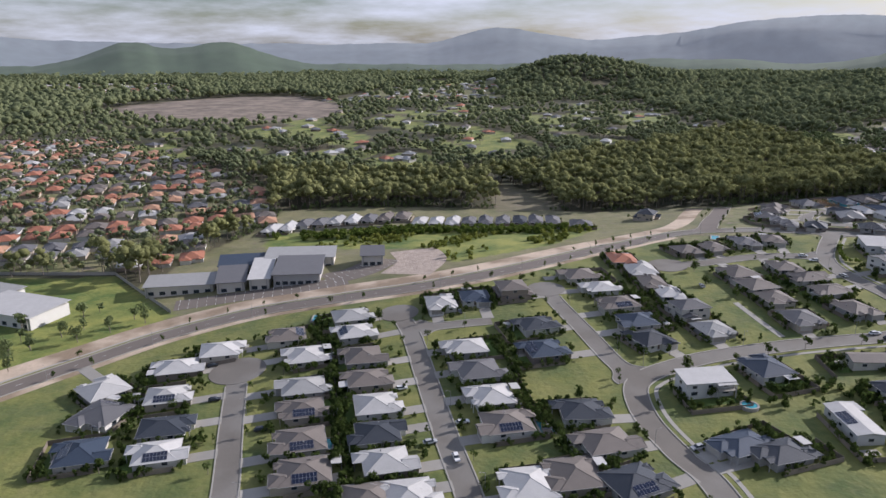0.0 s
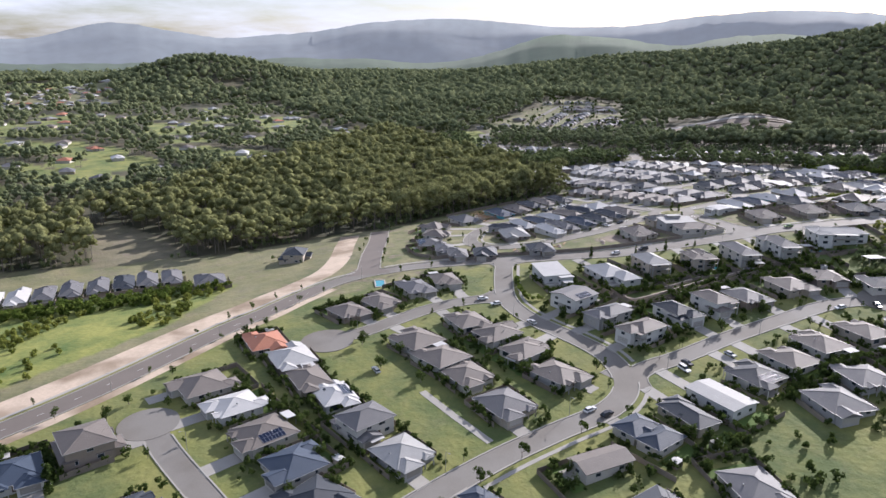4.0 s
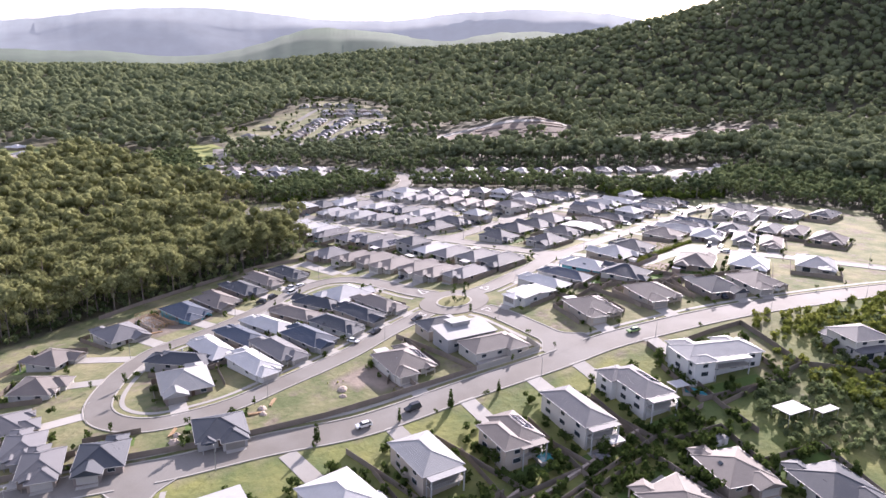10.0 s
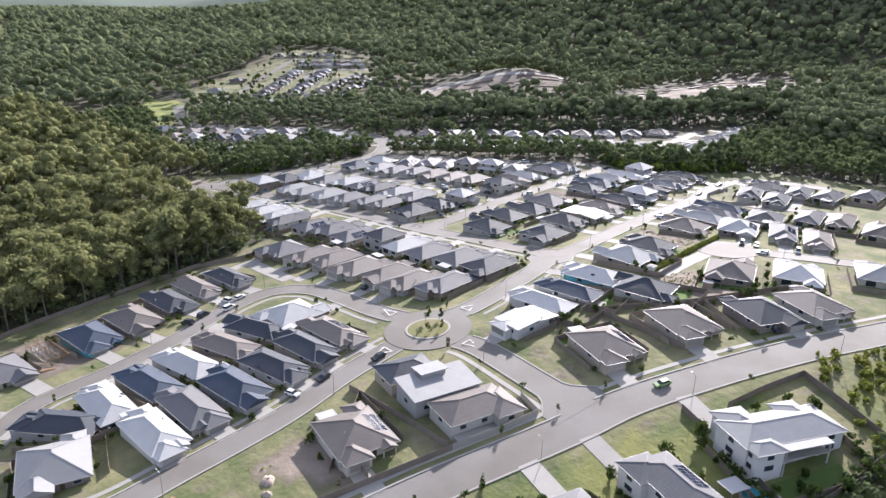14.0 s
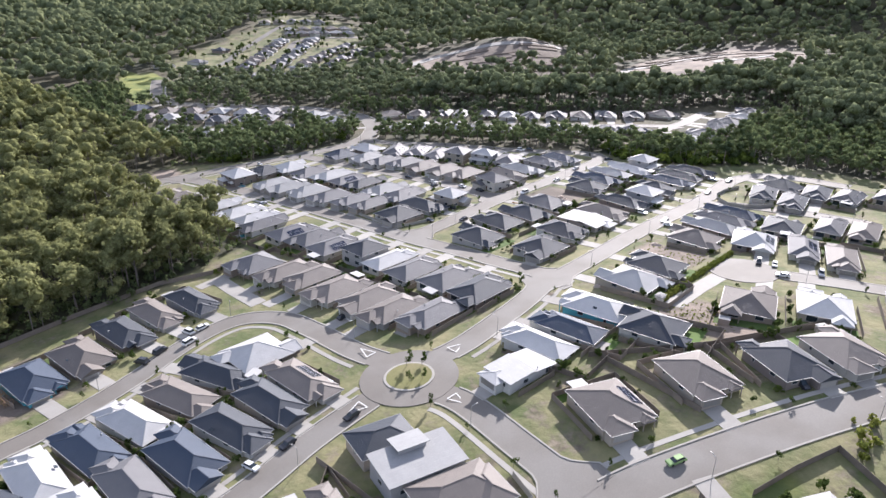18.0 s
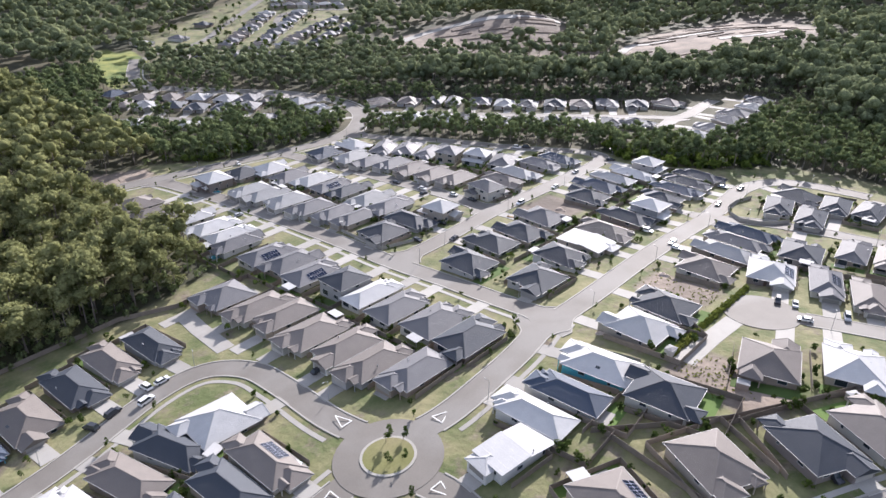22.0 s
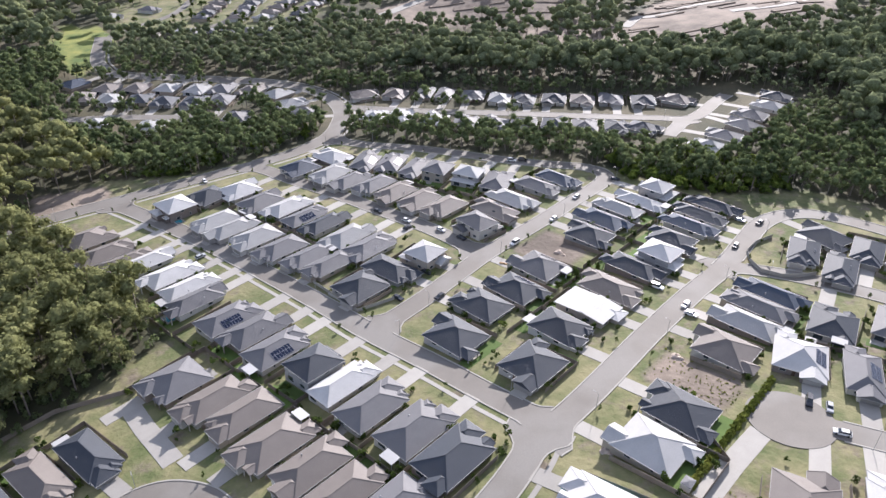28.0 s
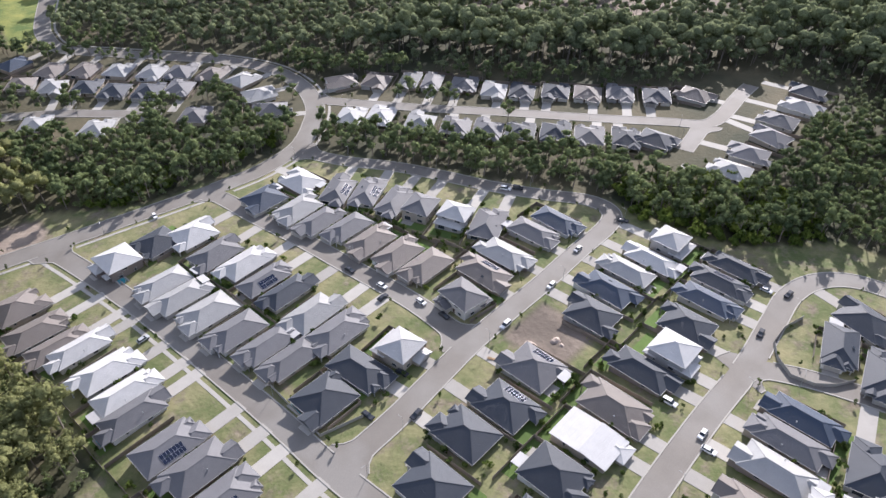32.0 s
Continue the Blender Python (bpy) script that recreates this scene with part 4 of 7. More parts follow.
def villa(ob, spec, roof_mat, solar=False, wall_mat=None):
    """Walls, roofs, gutters, windows and terraces of a house of its own plan."""
    turn, wall_no, blocks, decks = spec
    wall_mat = wall_mat or WALLS[wall_no]
    e = 0.6
    for k, (x0, x1, y0, y1, top, kind, pitch) in enumerate(blocks):
        wall, roof, caps, gut = bmesh.new(), bmesh.new(), bmesh.new(), bmesh.new()
        s = 0.004 * k
        prism(wall, [(x0 + s, y0 + s), (x1 - s, y0 + s), (x1 - s, y1 - s), (x0 + s, y1 - s)], -2.6, top - 0.02)
        r = math.tan(radians(pitch))
        if kind == "h":
            hip(roof, caps, x0 - e, x1 + e, y0 - e, y1 + e, top + s, pitch)
            for a, b, c, d in ((x0 - e - 0.1, x1 + e + 0.1, y0 - e - 0.1, y0 - e - 0.004), (x0 - e - 0.1, x1 + e + 0.1, y1 + e + 0.004, y1 + e + 0.1), (x0 - e - 0.1, x0 - e - 0.004, y0 - e, y1 + e), (x1 + e + 0.004, x1 + e + 0.1, y0 - e, y1 + e)):
                inner = any(p[0] - e < (a + b) / 2 < p[1] + e and p[2] - e < (c + d) / 2 < p[3] + e and abs(p[4] - top) < 1 for j, p in enumerate(blocks) if j != k)
                if not inner:
                    block(gut, a, b, c, d, top - 0.16, top + 0.02)
        else:
            shed_roof(roof, x0 - e, x1 + e, y0 - e, y1 + e, top, pitch, kind)
            hi = (y1 - y0) * r
            if kind in "mf":
                ends = (hi, 0) if kind == "m" else (0, hi)
                quads(wall, [(x0, y0, top - 0.1), (x1, y0, top - 0.1), (x1, y1, top - 0.1), (x0, y1, top - 0.1), (x0, y0, top + ends[0]), (x1, y0, top + ends[0]), (x1, y1, top + ends[1]), (x0, y1, top + ends[1])], [(0, 1, 5, 4), (1, 2, 6, 5), (2, 3, 7, 6), (3, 0, 4, 7)])
            else:
                xm, h = (x0 + x1) / 2, (x1 - x0) / 2 * r
                quads(wall, [(x0, y0, top - 0.1), (x1, y0, top - 0.1), (xm, y0, top + h), (x0, y1, top - 0.1), (x1, y1, top - 0.1), (xm, y1, top + h)], [(0, 1, 2), (4, 3, 5)])
        for bm in (wall, roof, gut):
            bmesh.ops.recalc_face_normals(bm, faces=bm.faces[:])
        part("wall", wall, [wall_mat], ob)
        part("roof", roof, [roof_mat], ob)
        if len(gut.verts):
            part("gutter", gut, [M["gutter"]], ob)["kind"] = "stuff"
        else:
            gut.free()
        if len(caps.verts):
            part("ridge_capping", caps, [roof_mat], ob)["kind"] = "stuff"
        else:
            caps.free()
        levels = [(0.9, (1.8, 1.2))] if top < 4.5 else [(0.9, (2.4, 1.4)), (top - 1.9, (1.8, 1.2))]
        for x, y, side, length, face in ((x0, (y0 + y1) / 2, "y", y1 - y0, -90), (x1, (y0 + y1) / 2, "y", y1 - y0, 90), ((x0 + x1) / 2, y0, "x", x1 - x0, 0), ((x0 + x1) / 2, y1, "x", x1 - x0, 180)):
            n = max(1, int(length / 5.4))
            for i in range(n):
                o = (i + 0.5 - n / 2) * length / n
                px, py = (x, y + o) if side == "y" else (x + o, y)
                if any(p[0] - 0.3 < px < p[1] + 0.3 and p[2] - 0.3 < py < p[3] + 0.3 for j, p in enumerate(blocks) if j != k):
                    continue
                off = pose(0, 0, 0, 0, 0, face) @ Vector((0, -0.01, 0))
                for z, size in levels:
                    part("window", WINDOWS[size], (), ob, m=pose(px + off.x, py + off.y, z, 0, 0, face))
    for x0, x1, y0, y1, z in decks:
        bm = bmesh.new()
        block(bm, x0, x1, y0, y1, z - 0.2 if z > 1 else -2.0, z)
        deck = part("terrace", bm, [M["concrete"]], ob)
        if z > 1:
            for a, b in ((x0 + 0.15, y0 + 0.15), (x1 - 0.15, y0 + 0.15), (x0 + 0.15, y1 - 0.15), (x1 - 0.15, y1 - 0.15)):
                bm = bmesh.new()
                block(bm, -0.13, 0.13, -0.13, 0.13, -2.6, z + 2.3)
                part("post", bm, [M["frame"]], ob, m=pose(a, b, 0))
            bm = bmesh.new()
            block(bm, x0 - 0.3, x1 + 0.3, y0 - 0.3, y1 + 0.3, z + 2.3, z + 2.42)
            part("terrace_roof", bm, [roof_mat], ob)
            bm = bmesh.new()
            for a, b in (((x0, y1), (x1, y1)), ((x0, y0), (x0, y1)), ((x1, y0), (x1, y1))):
                beam(bm, (*a, z + 1.0), (*b, z + 1.0), 0.07, 0.07)
                n = max(2, int(math.hypot(b[0] - a[0], b[1] - a[1]) / 0.6))
                for i in range(n + 1):
                    px, py = a[0] + (b[0] - a[0]) * i / n, a[1] + (b[1] - a[1]) * i / n
                    block(bm, px - 0.02, px + 0.02, py - 0.02, py + 0.02, z, z + 1.0)
            part("railing", bm, [M["steel"]], deck)
    x0, x1, y0, y1, top, kind, pitch = blocks[0]
    bm = bmesh.new()
    for k in range(4):
        block(bm, -2.4, 2.4, -0.05, 0.02, 0.56 * k + 0.02, 0.56 * k + 0.54)
    low = min(blocks, key=lambda q: q[2])
    part("garage_door", bm, [M["garage"]], ob, m=pose((low[0] + low[1]) / 2, low[2] - 0.012, 0.05))
    if solar:
        slope = radians(pitch)
        for a in range(2):
            for b in range(7):
                u = 1.4 + a * 1.75
                side = 1 if kind == "k" else -1
                part("solar_panel", PANEL, (), ob, m=Matrix.Translation((side * ((x1 - x0) / 2 + e - u * math.cos(slope)) + (x0 + x1) / 2, (y0 + y1) / 2 + (b - 3) * 1.04, top + u * math.sin(slope) + (0.26 if kind == "k" else 0.08))) @ Euler((0, side * slope, 0)).to_matrix().to_4x4() @ pose(0, 0, 0, 0, 0, 90))


def put_villa(x, y, code, street):
    spec = VILLAS[int(code[code.index("v") + 1:].rstrip("s"))]
    base = new("house")
    base.matrix_basis = pose(x, y, gz(x, y) + 0.2, 0, 0, spec[0])
    villa(base, spec, ROOFS[code[0]], code.endswith("s"))
    two = "two-storey" if spec[2][0][4] > 4 else "single-storey"
    tagged(base, f"large {two} house with {WORDS[code[0]]} roof and terrace on the slope" if spec[3] else f"large {two} house with {WORDS[code[0]]} roof on the slope", "house", "houses of the estate")
    across = Vector((math.cos(radians(spec[0])), math.sin(radians(spec[0]))))
    front = Vector((across.y, -across.x))
    low = min(spec[2], key=lambda q: q[2])
    gx = (low[0] + low[1]) / 2
    start = Vector((x, y)) + across * gx + front * (-low[2] + 0.05)
    d2 = np.hypot(ROAD_PTS[:, 0] - start.x, ROAD_PTS[:, 1] - start.y)
    k = int(d2.argmin())
    length = max(1.5, float(d2[k]) - ROAD_HALF[k] + 0.6)
    end = start + front * length
    if length < 24 and np.hypot(ROAD_PTS[:, 0] - end.x, ROAD_PTS[:, 1] - end.y).min() < 7:
        ribbon("driveway", [start + front * (length * j / 4) for j in range(5)], -2.4, 2.4, 0.11, M["concrete"], "pale concrete driveway from garage to street", "driveway", 2, kind="")
    w = max(q[1] for q in spec[2]) - min(q[0] for q in spec[2])
    d = 2 * max(max(q[3] for q in spec[2]), -low[2])
    return front, across, w, d, w + 4, gx


def put_house(i, x, y, code, rnd, street):
    if "v" in code:
        return put_villa(x, y, code, street)
    d2 = np.hypot(ROAD_PTS[:, 0] - x, ROAD_PTS[:, 1] - y)
    k = int(d2.argmin())
    t = Vector(ROAD_DIR[k])
    to_road = Vector((ROAD_PTS[k][0] - x, ROAD_PTS[k][1] - y))
    if d2[k] > 45:
        t = Vector((0.96, -0.28))
        to_road = Vector((-0.28, -0.96))
    if street in FACING:
        t = Vector((-FACING[street][1], FACING[street][0])).normalized()
    front = Vector((t.y, -t.x))
    if front.dot(to_road if street not in FACING else Vector(FACING[street])) < 0:
        front = -front
    across = Vector((-front.y, front.x))
    yaw = math.degrees(math.atan2(across.y, across.x))
    rel = HP - np.array((x, y))
    along, off = rel @ np.array(across), np.abs(rel @ np.array(front))
    near = np.abs(along)[(off < 14) & (np.abs(along) > 2)]
    gap = float(near.min()) if len(near) else 17
    big = code[0] in "WL"
    w = 17.0 if big else min((9.0, 10.0, 11.0, 12.0, 13.0, 14.0), key=lambda v: abs(v - (gap - 3.0)))
    front_room = abs(float(to_road.dot(front))) - ROAD_HALF[k]
    d = 24.0 if big else (20.5 if w < 12.6 else 18.0)
    if street in OLD_STREETS and not big:
        w, d = rnd.choice((12.5, 13.5, 14.5)), rnd.choice((15.5, 17.0))
        w = min(w, max(10.5, gap - 3.5))
    if street == "Q":
        w, d = min(w, 12.5), 14.5
    storeys = 2 if "2" in code else 1
    if storeys == 2:
        d, w = 16.0, min(max(w, 11.5), 13.5)
    variant = 3 if "k" in code else rnd.randrange(3)
    flip = rnd.random() < 0.5
    parts, (hw, y0, y1, top, pitch) = design(w, d, storeys, variant, flip, 4.5 if street in OLD_STREETS else 0)
    base = new("house")
    base.matrix_basis = pose(x, y, gz(x, y) + 0.2, 0, 0, yaw)
    roofing_mat = ROOFS[code[0].lower()]
    wall_mat = WALLS[rnd.choice((0, 0, 1, 2, 3, 5) if code[0] in "nrg" else (0, 3, 3, 5, 1, 4))]
    if "c" in code:
        wall_mat = M["wrap"]
    roles = {"wall": wall_mat, "roof": roofing_mat, "ridge": roofing_mat, "gutter": M["gutter"], "garage": M["garage"], "door": M["door"]}
    for n_, (name, me, role, m) in enumerate(parts):
        if name == "window" and street in ("V", "W", "X") and n_ % 4:
            continue
        ob = new(name, me)
        ob.parent = base
        if m is not None:
            ob.matrix_basis = m
        if role:
            ob.material_slots[0].link = "OBJECT"
            ob.material_slots[0].material = roles[role]
        if name in ("ridge_capping", "gutter"):
            ob["kind"] = "stuff"
    if "s" in code:
        slope = radians(pitch)
        side = 1 if Vector((across.x, across.y)).dot(Vector((0.4, -0.9))) > 0 else -1
        if y1 - y0 >= 2 * hw:
            rows_, cols = 2, 7
            run = hw
            mid = (y0 + y1) / 2
            for a in range(rows_):
                for b in range(cols):
                    u = 1.6 + a * 1.75
                    px, py, pz = side * (hw - u * math.cos(slope)), mid + (b - (cols - 1) / 2) * 1.04, top + u * math.sin(slope) + 0.08
                    part("solar_panel", PANEL, (), base, m=Matrix.Translation((px, py, pz)) @ Euler((0, side * slope, 0)).to_matrix().to_4x4() @ pose(0, 0, 0, 0, 0, 90))
        else:
            mid = 0
            for a in range(2):
                for b in range(8):
                    u = 1.6 + a * 1.75
                    part("solar_panel", PANEL, (), base, m=Matrix.Translation((mid + (b - 3.5) * 1.04, y1 - u * math.cos(slope), top + u * math.sin(slope) + 0.08)) @ Euler((-slope, 0, 0)).to_matrix().to_4x4())
    kind = "two-storey" if storeys == 2 else "single-storey"
    tagged(base, f"{kind} house with {WORDS[code[0]]} {'flat-pitched' if 'k' in code else 'hip'} roof" + (" and solar panels" if "s" in code else ""), "house", "houses of the estate")
    gx = (1 if not flip else -1) * (w / 2 - 3.4)
    start = Vector((x, y)) + across * gx + front * (d / 2 + 0.05)
    length = max(1.5, front_room - d / 2 + 0.3)
    if d2[k] <= 45 and length < 22:
        steps = [start + front * (length * j / 4) for j in range(5)]
        ribbon("driveway", steps, -2.5, 2.5, 0.11, M["concrete"], "pale concrete driveway from garage to street", "driveway", 2, kind="")
    return front, across, w, d, gap, gx


rnd = random.Random(5)
PLACED = []
for i, (x, y, code, street) in enumerate(HOUSES):
    PLACED.append(put_house(i, x, y, code, rnd, street))


# ---- trees and woods ----
def leaf_cloud(rng, clumps, leaves, size, flat=0.75, corners=4):
    """Leaf cards scattered over the shells of several clumps. clumps: rows of x, y, z, radius."""
    out = []
    c = np.array(clumps)
    pick = rng.choice(len(c), leaves, p=c[:, 3] ** 2 / (c[:, 3] ** 2).sum())
    d = rng.normal(size=(leaves, 3))
    d /= np.linalg.norm(d, axis=1)[:, None]
    r = c[pick, 3] * rng.uniform(0.55, 1.08, leaves)
    pos = c[pick, :3] + d * r[:, None] * np.array((1, 1, flat))
    nrm = d + rng.normal(scale=0.55, size=(leaves, 3)) + np.array((0, 0, 0.35))
    nrm /= np.linalg.norm(nrm, axis=1)[:, None]
    a = np.cross(nrm, rng.normal(size=(leaves, 3)))
    a /= np.linalg.norm(a, axis=1)[:, None]
    b = np.cross(nrm, a)
    s = size * rng.uniform(0.6, 1.3, leaves)[:, None]
    t = s * rng.uniform(0.45, 0.9, leaves)[:, None]
    if corners == 3:
        v = np.stack([pos - a * s * 1.1, pos - b * t * 1.5 + a * s * 0.5, pos + b * t * 1.2 + a * s * 0.8], 1).reshape(-1, 3)
    else:
        v = np.stack([pos - a * s, pos - b * t, pos + a * s, pos + b * t], 1).reshape(-1, 3)
    return v, np.arange(leaves * corners).reshape(-1, corners)


def stick(a, b, r0, r1, n=5):
    a, b = np.array(a, float), np.array(b, float)
    d = (b - a) / np.linalg.norm(b - a)
    s = np.cross(d, (0.3, 0.9, 0.1))
    s /= np.linalg.norm(s)
    u = np.cross(d, s)
    ang = np.arange(n) * 2 * np.pi / n
    ring = np.cos(ang)[:, None] * s + np.sin(ang)[:, None] * u
    i = np.arange(n)
    return np.concatenate([a + ring * r0, b + ring * r1]), np.stack([i, (i + 1) % n, n + (i + 1) % n, n + i], 1)


def joined(pieces):
    vs, fs, k = [], [], 0
    for v, f in pieces:
        vs.append(v)
        fs.append(f + k)
        k += len(v)
    return np.concatenate(vs), np.concatenate(fs)


def lump(rng, c, r, flat=0.75):
    """A rounded, uneven mass of foliage inside a clump: twenty faces."""
    g = (1 + math.sqrt(5)) / 2
    v = np.array([(-1, g, 0), (1, g, 0), (-1, -g, 0), (1, -g, 0), (0, -1, g), (0, 1, g), (0, -1, -g), (0, 1, -g), (g, 0, -1), (g, 0, 1), (-g, 0, -1), (-g, 0, 1)]) / math.hypot(1, g)
    f = np.array([(0, 11, 5), (0, 5, 1), (0, 1, 7), (0, 7, 10), (0, 10, 11), (1, 5, 9), (5, 11, 4), (11, 10, 2), (10, 7, 6), (7, 1, 8), (3, 9, 4), (3, 4, 2), (3, 2, 6), (3, 6, 8), (3, 8, 9), (4, 9, 5), (2, 4, 11), (6, 2, 10), (8, 6, 7), (9, 8, 1)])
    v = v * rng.uniform(0.72, 1.18, (12, 1)) * r * np.array((1, 1, flat)) + np.array(c)
    return v, f


def crown_tree(seed, leaves, lumps, height=17.0, spread=4.2, size=0.85, low=0.55, core=0.9):
    """A forest tree: bare trunk, limbs, and a crown of rounded masses broken up by loose leaves."""
    rng = np.random.default_rng(seed)
    n = max(lumps, 1)
    clumps, sticks = [(0, 0, height * 0.86, spread * 0.55)], [stick((0, 0, -1.5), (rng.normal(0, .4), rng.normal(0, .4), height * 0.72), 0.28, 0.12, 4)]
    for i in range(n - 1):
        a, r = 6.28 * i / max(1, n - 1) + rng.uniform(-0.6, 0.6), spread * rng.uniform(0.4, 0.72)
        clumps.append((r * math.cos(a), r * math.sin(a), height * rng.uniform(low, 0.86), spread * rng.uniform(0.4, 0.58)))
        if i < 3:
            sticks.append(stick((0, 0, height * rng.uniform(0.35, 0.55)), clumps[-1][:3], 0.12, 0.04, 3))
    if lumps == 1:
        clumps = [(0, 0, height * 0.7, spread * 0.8)]
    pieces = [lump(rng, c[:3], c[3] * core, 0.8) for c in clumps]
    pieces.append(leaf_cloud(rng, [(*c[:3], c[3] * 1.12) for c in clumps], leaves, size, 0.8, 3))
    return joined(pieces), joined(sticks)


def gum_shape(seed, leaves, height=17.0, spread=4.2, size=0.85):
    """A forest tree: bare trunk, a few limbs, crown of uneven clumps."""
    rng = np.random.default_rng(seed)
    n = rng.integers(5, 8)
    clumps, sticks = [], [stick((0, 0, -1.5), (rng.normal(0, .4), rng.normal(0, .4), height * 0.72), 0.28, 0.12, 4)]
    for i in range(n):
        a, r = rng.uniform(0, 6.28), spread * rng.uniform(0.25, 0.8)
        z = height * rng.uniform(0.55, 0.93)
        clumps.append((r * math.cos(a), r * math.sin(a), z, spread * rng.uniform(0.4, 0.62)))
        if i < 3:
            sticks.append(stick((0, 0, height * rng.uniform(0.35, 0.55)), clumps[-1][:3], 0.12, 0.04, 3))
    clumps.append((0, 0, height * 0.92, spread * 0.5))
    return leaf_cloud(rng, clumps, leaves, size, 0.75, 3), joined(sticks)


def scatter(shape, pos, rng, lo=0.75, hi=1.3, tall=1.0):
    """Copies of one shape at many places, turned and sized at random, as arrays."""
    v, f = shape
    m = len(pos)
    a, s = rng.uniform(0, 6.283, m), rng.uniform(lo, hi, m)
    h = s * rng.uniform(0.85, 1.18, m) * tall
    c, sn = np.cos(a), np.sin(a)
    x = (v[None, :, 0] * c[:, None] - v[None, :, 1] * sn[:, None]) * s[:, None] + pos[:, 0, None]
    y = (v[None, :, 0] * sn[:, None] + v[None, :, 1] * c[:, None]) * s[:, None] + pos[:, 1, None]
    z = v[None, :, 2] * h[:, None] + pos[:, 2, None]
    return np.stack([x, y, z], 2).reshape(-1, 3), (f[None] + (np.arange(m) * len(v))[:, None, None]).reshape(-1, f.shape[1])


def free_points(step, box, rng, seen, house_gap, road_gap, clear, extra=None):
    x0, x1, y0, y1 = box
    gx, gy = np.meshgrid(np.arange(x0, x1, step), np.arange(y0, y1, step))
    p = np.stack([gx.ravel(), gy.ravel()], 1) + rng.uniform(-0.48, 0.48, (gx.size, 2)) * step
    p = p[seen(p)]
    for poly in clear:
        p = p[~inside(p[:, 0], p[:, 1], poly)]
    ok = np.ones(len(p), bool)
    for arr, gap in ((HP, house_gap), (ROAD_PTS, road_gap)):
        lim = (p[:, 0] > arr[:, 0].min() - gap) & (p[:, 0] < arr[:, 0].max() + gap) & (p[:, 1] > arr[:, 1].min() - gap) & (p[:, 1] < arr[:, 1].max() + gap)
        for j in np.nonzero(lim)[0]:
            if ok[j] and (np.abs(arr - p[j]).max(1) < gap).any() and (((arr - p[j]) ** 2).sum(1) < gap * gap).any():
                ok[j] = False
    p = p[ok]
    return np.column_stack([p, ground_at(p[:, 0], p[:, 1])])


def wood(name, pts, shapes, leaf_mat, rng, label, lo=0.75, hi=1.3, tall=1.0):
    pick = rng.integers(0, len(shapes), len(pts))
    lv, tv = [], []
    for k, (leaves, trunk) in enumerate(shapes):
        q = pts[pick == k]
        if len(q):
            st = rng.bit_generator.state
            lv.append(scatter(leaves, q, rng, lo, hi, tall))
            rng.bit_generator.state = st
            if trunk is not None:
                tv.append(scatter(trunk, q, rng, lo, hi, tall))
    ob = tagged(new(name, mesh_from(name, *joined(lv), [leaf_mat], True)), label, "forest", kind="stuff")
    if tv:
        tr = new("trunks", mesh_from("trunks", *joined(tv), [M["bark"]]))
        tr.parent = ob
    return ob


rng = np.random.default_rng(11)
def open_spots(p):
    """Leaves out the trees that would stand in the yards of the rural houses."""
    ok = np.ones(len(p), bool)
    for x, y, r in RURAL:
        ok &= ((p[:, 0] - x) / r) ** 2 + ((p[:, 1] - y + r * 0.5) / (r * 1.3)) ** 2 > 1
    return p[ok]



def near_view(p):
    d = np.hypot(p[:, 0] - 250, p[:, 1] - 250)
    a = np.degrees(np.arctan2(p[:, 0] - 60, p[:, 1] - 60))
    return (d < 760) & (a > -50) & (a < 84)


def far_view(p):
    d = np.hypot(p[:, 0] - 250, p[:, 1] - 250)
    a = np.degrees(np.arctan2(p[:, 0] - 60, p[:, 1] - 60))
    return (d >= 760) & (d < 2700) & (a > -42) & (a < 80)


near_pts = free_points(7.8, (-700, 1050, 150, 1050), rng, near_view, 15, 9, CLEAR)
near_pts = near_pts[~inside(near_pts[:, 0], near_pts[:, 1], EARTH_FRONT) | (rng.random(len(near_pts)) < 0.4)]
near_pts = open_spots(near_pts)
FAR_CORNER = [(636, 548), (668, 572), (700, 560), (740, 520), (778, 515), (778, 455), (648, 455), (636, 500)]
near_pts = near_pts[~inside(near_pts[:, 0], near_pts[:, 1], FAR_CORNER)]
farmland = near_pts[:, 1] > 670 + np.maximum(0, near_pts[:, 0] - 40) * 0.9
patchy = np.array([noise.noise((x * 0.011, y * 0.011, 4.0)) + 0.5 * noise.noise((x * 0.03, y * 0.03, 2.0)) > -0.22 for x, y, z in near_pts])
SHAPES = [crown_tree(k, 50, 3 + k % 2, 17.0, 6.3, 0.8, 0.5) for k in range(8)]
wood("woodland", near_pts[farmland & patchy], SHAPES, LEAF["grey"], rng, "mixed low woodland with clearings round the rural houses", 0.38, 0.95)
near_pts = near_pts[~farmland]
olive = (near_pts[:, 0] < 440) & (near_pts[:, 1] > near_pts[:, 0] * 0.25 + 400)
close = olive & (np.hypot(near_pts[:, 0] - 300, near_pts[:, 1] - 330) < 330) & (near_pts[:, 0] > 240)
FINE = [crown_tree(k, 330, 6 + k % 3, 17.0, 5.0, 0.5, 0.36, 0.76) for k in range(8)]
YOUNG = [crown_tree(k, 95, 4 + k % 2, 11.0, 3.7, 0.5, 0.25, 0.84) for k in range(40, 48)]
wood("forest", near_pts[close], FINE, LEAF["gum"], rng, "gum trees along the forest edge with thin pale trunks", 0.65, 1.35)
wood("forest", near_pts[olive & ~close], SHAPES, LEAF["gum"], rng, "dense gum forest with olive crowns and bare trunks", 0.6, 1.25)
belt = ~olive & (near_pts[:, 0] + near_pts[:, 1] * 0.55 < 1015) & (near_pts[:, 0] < 720)
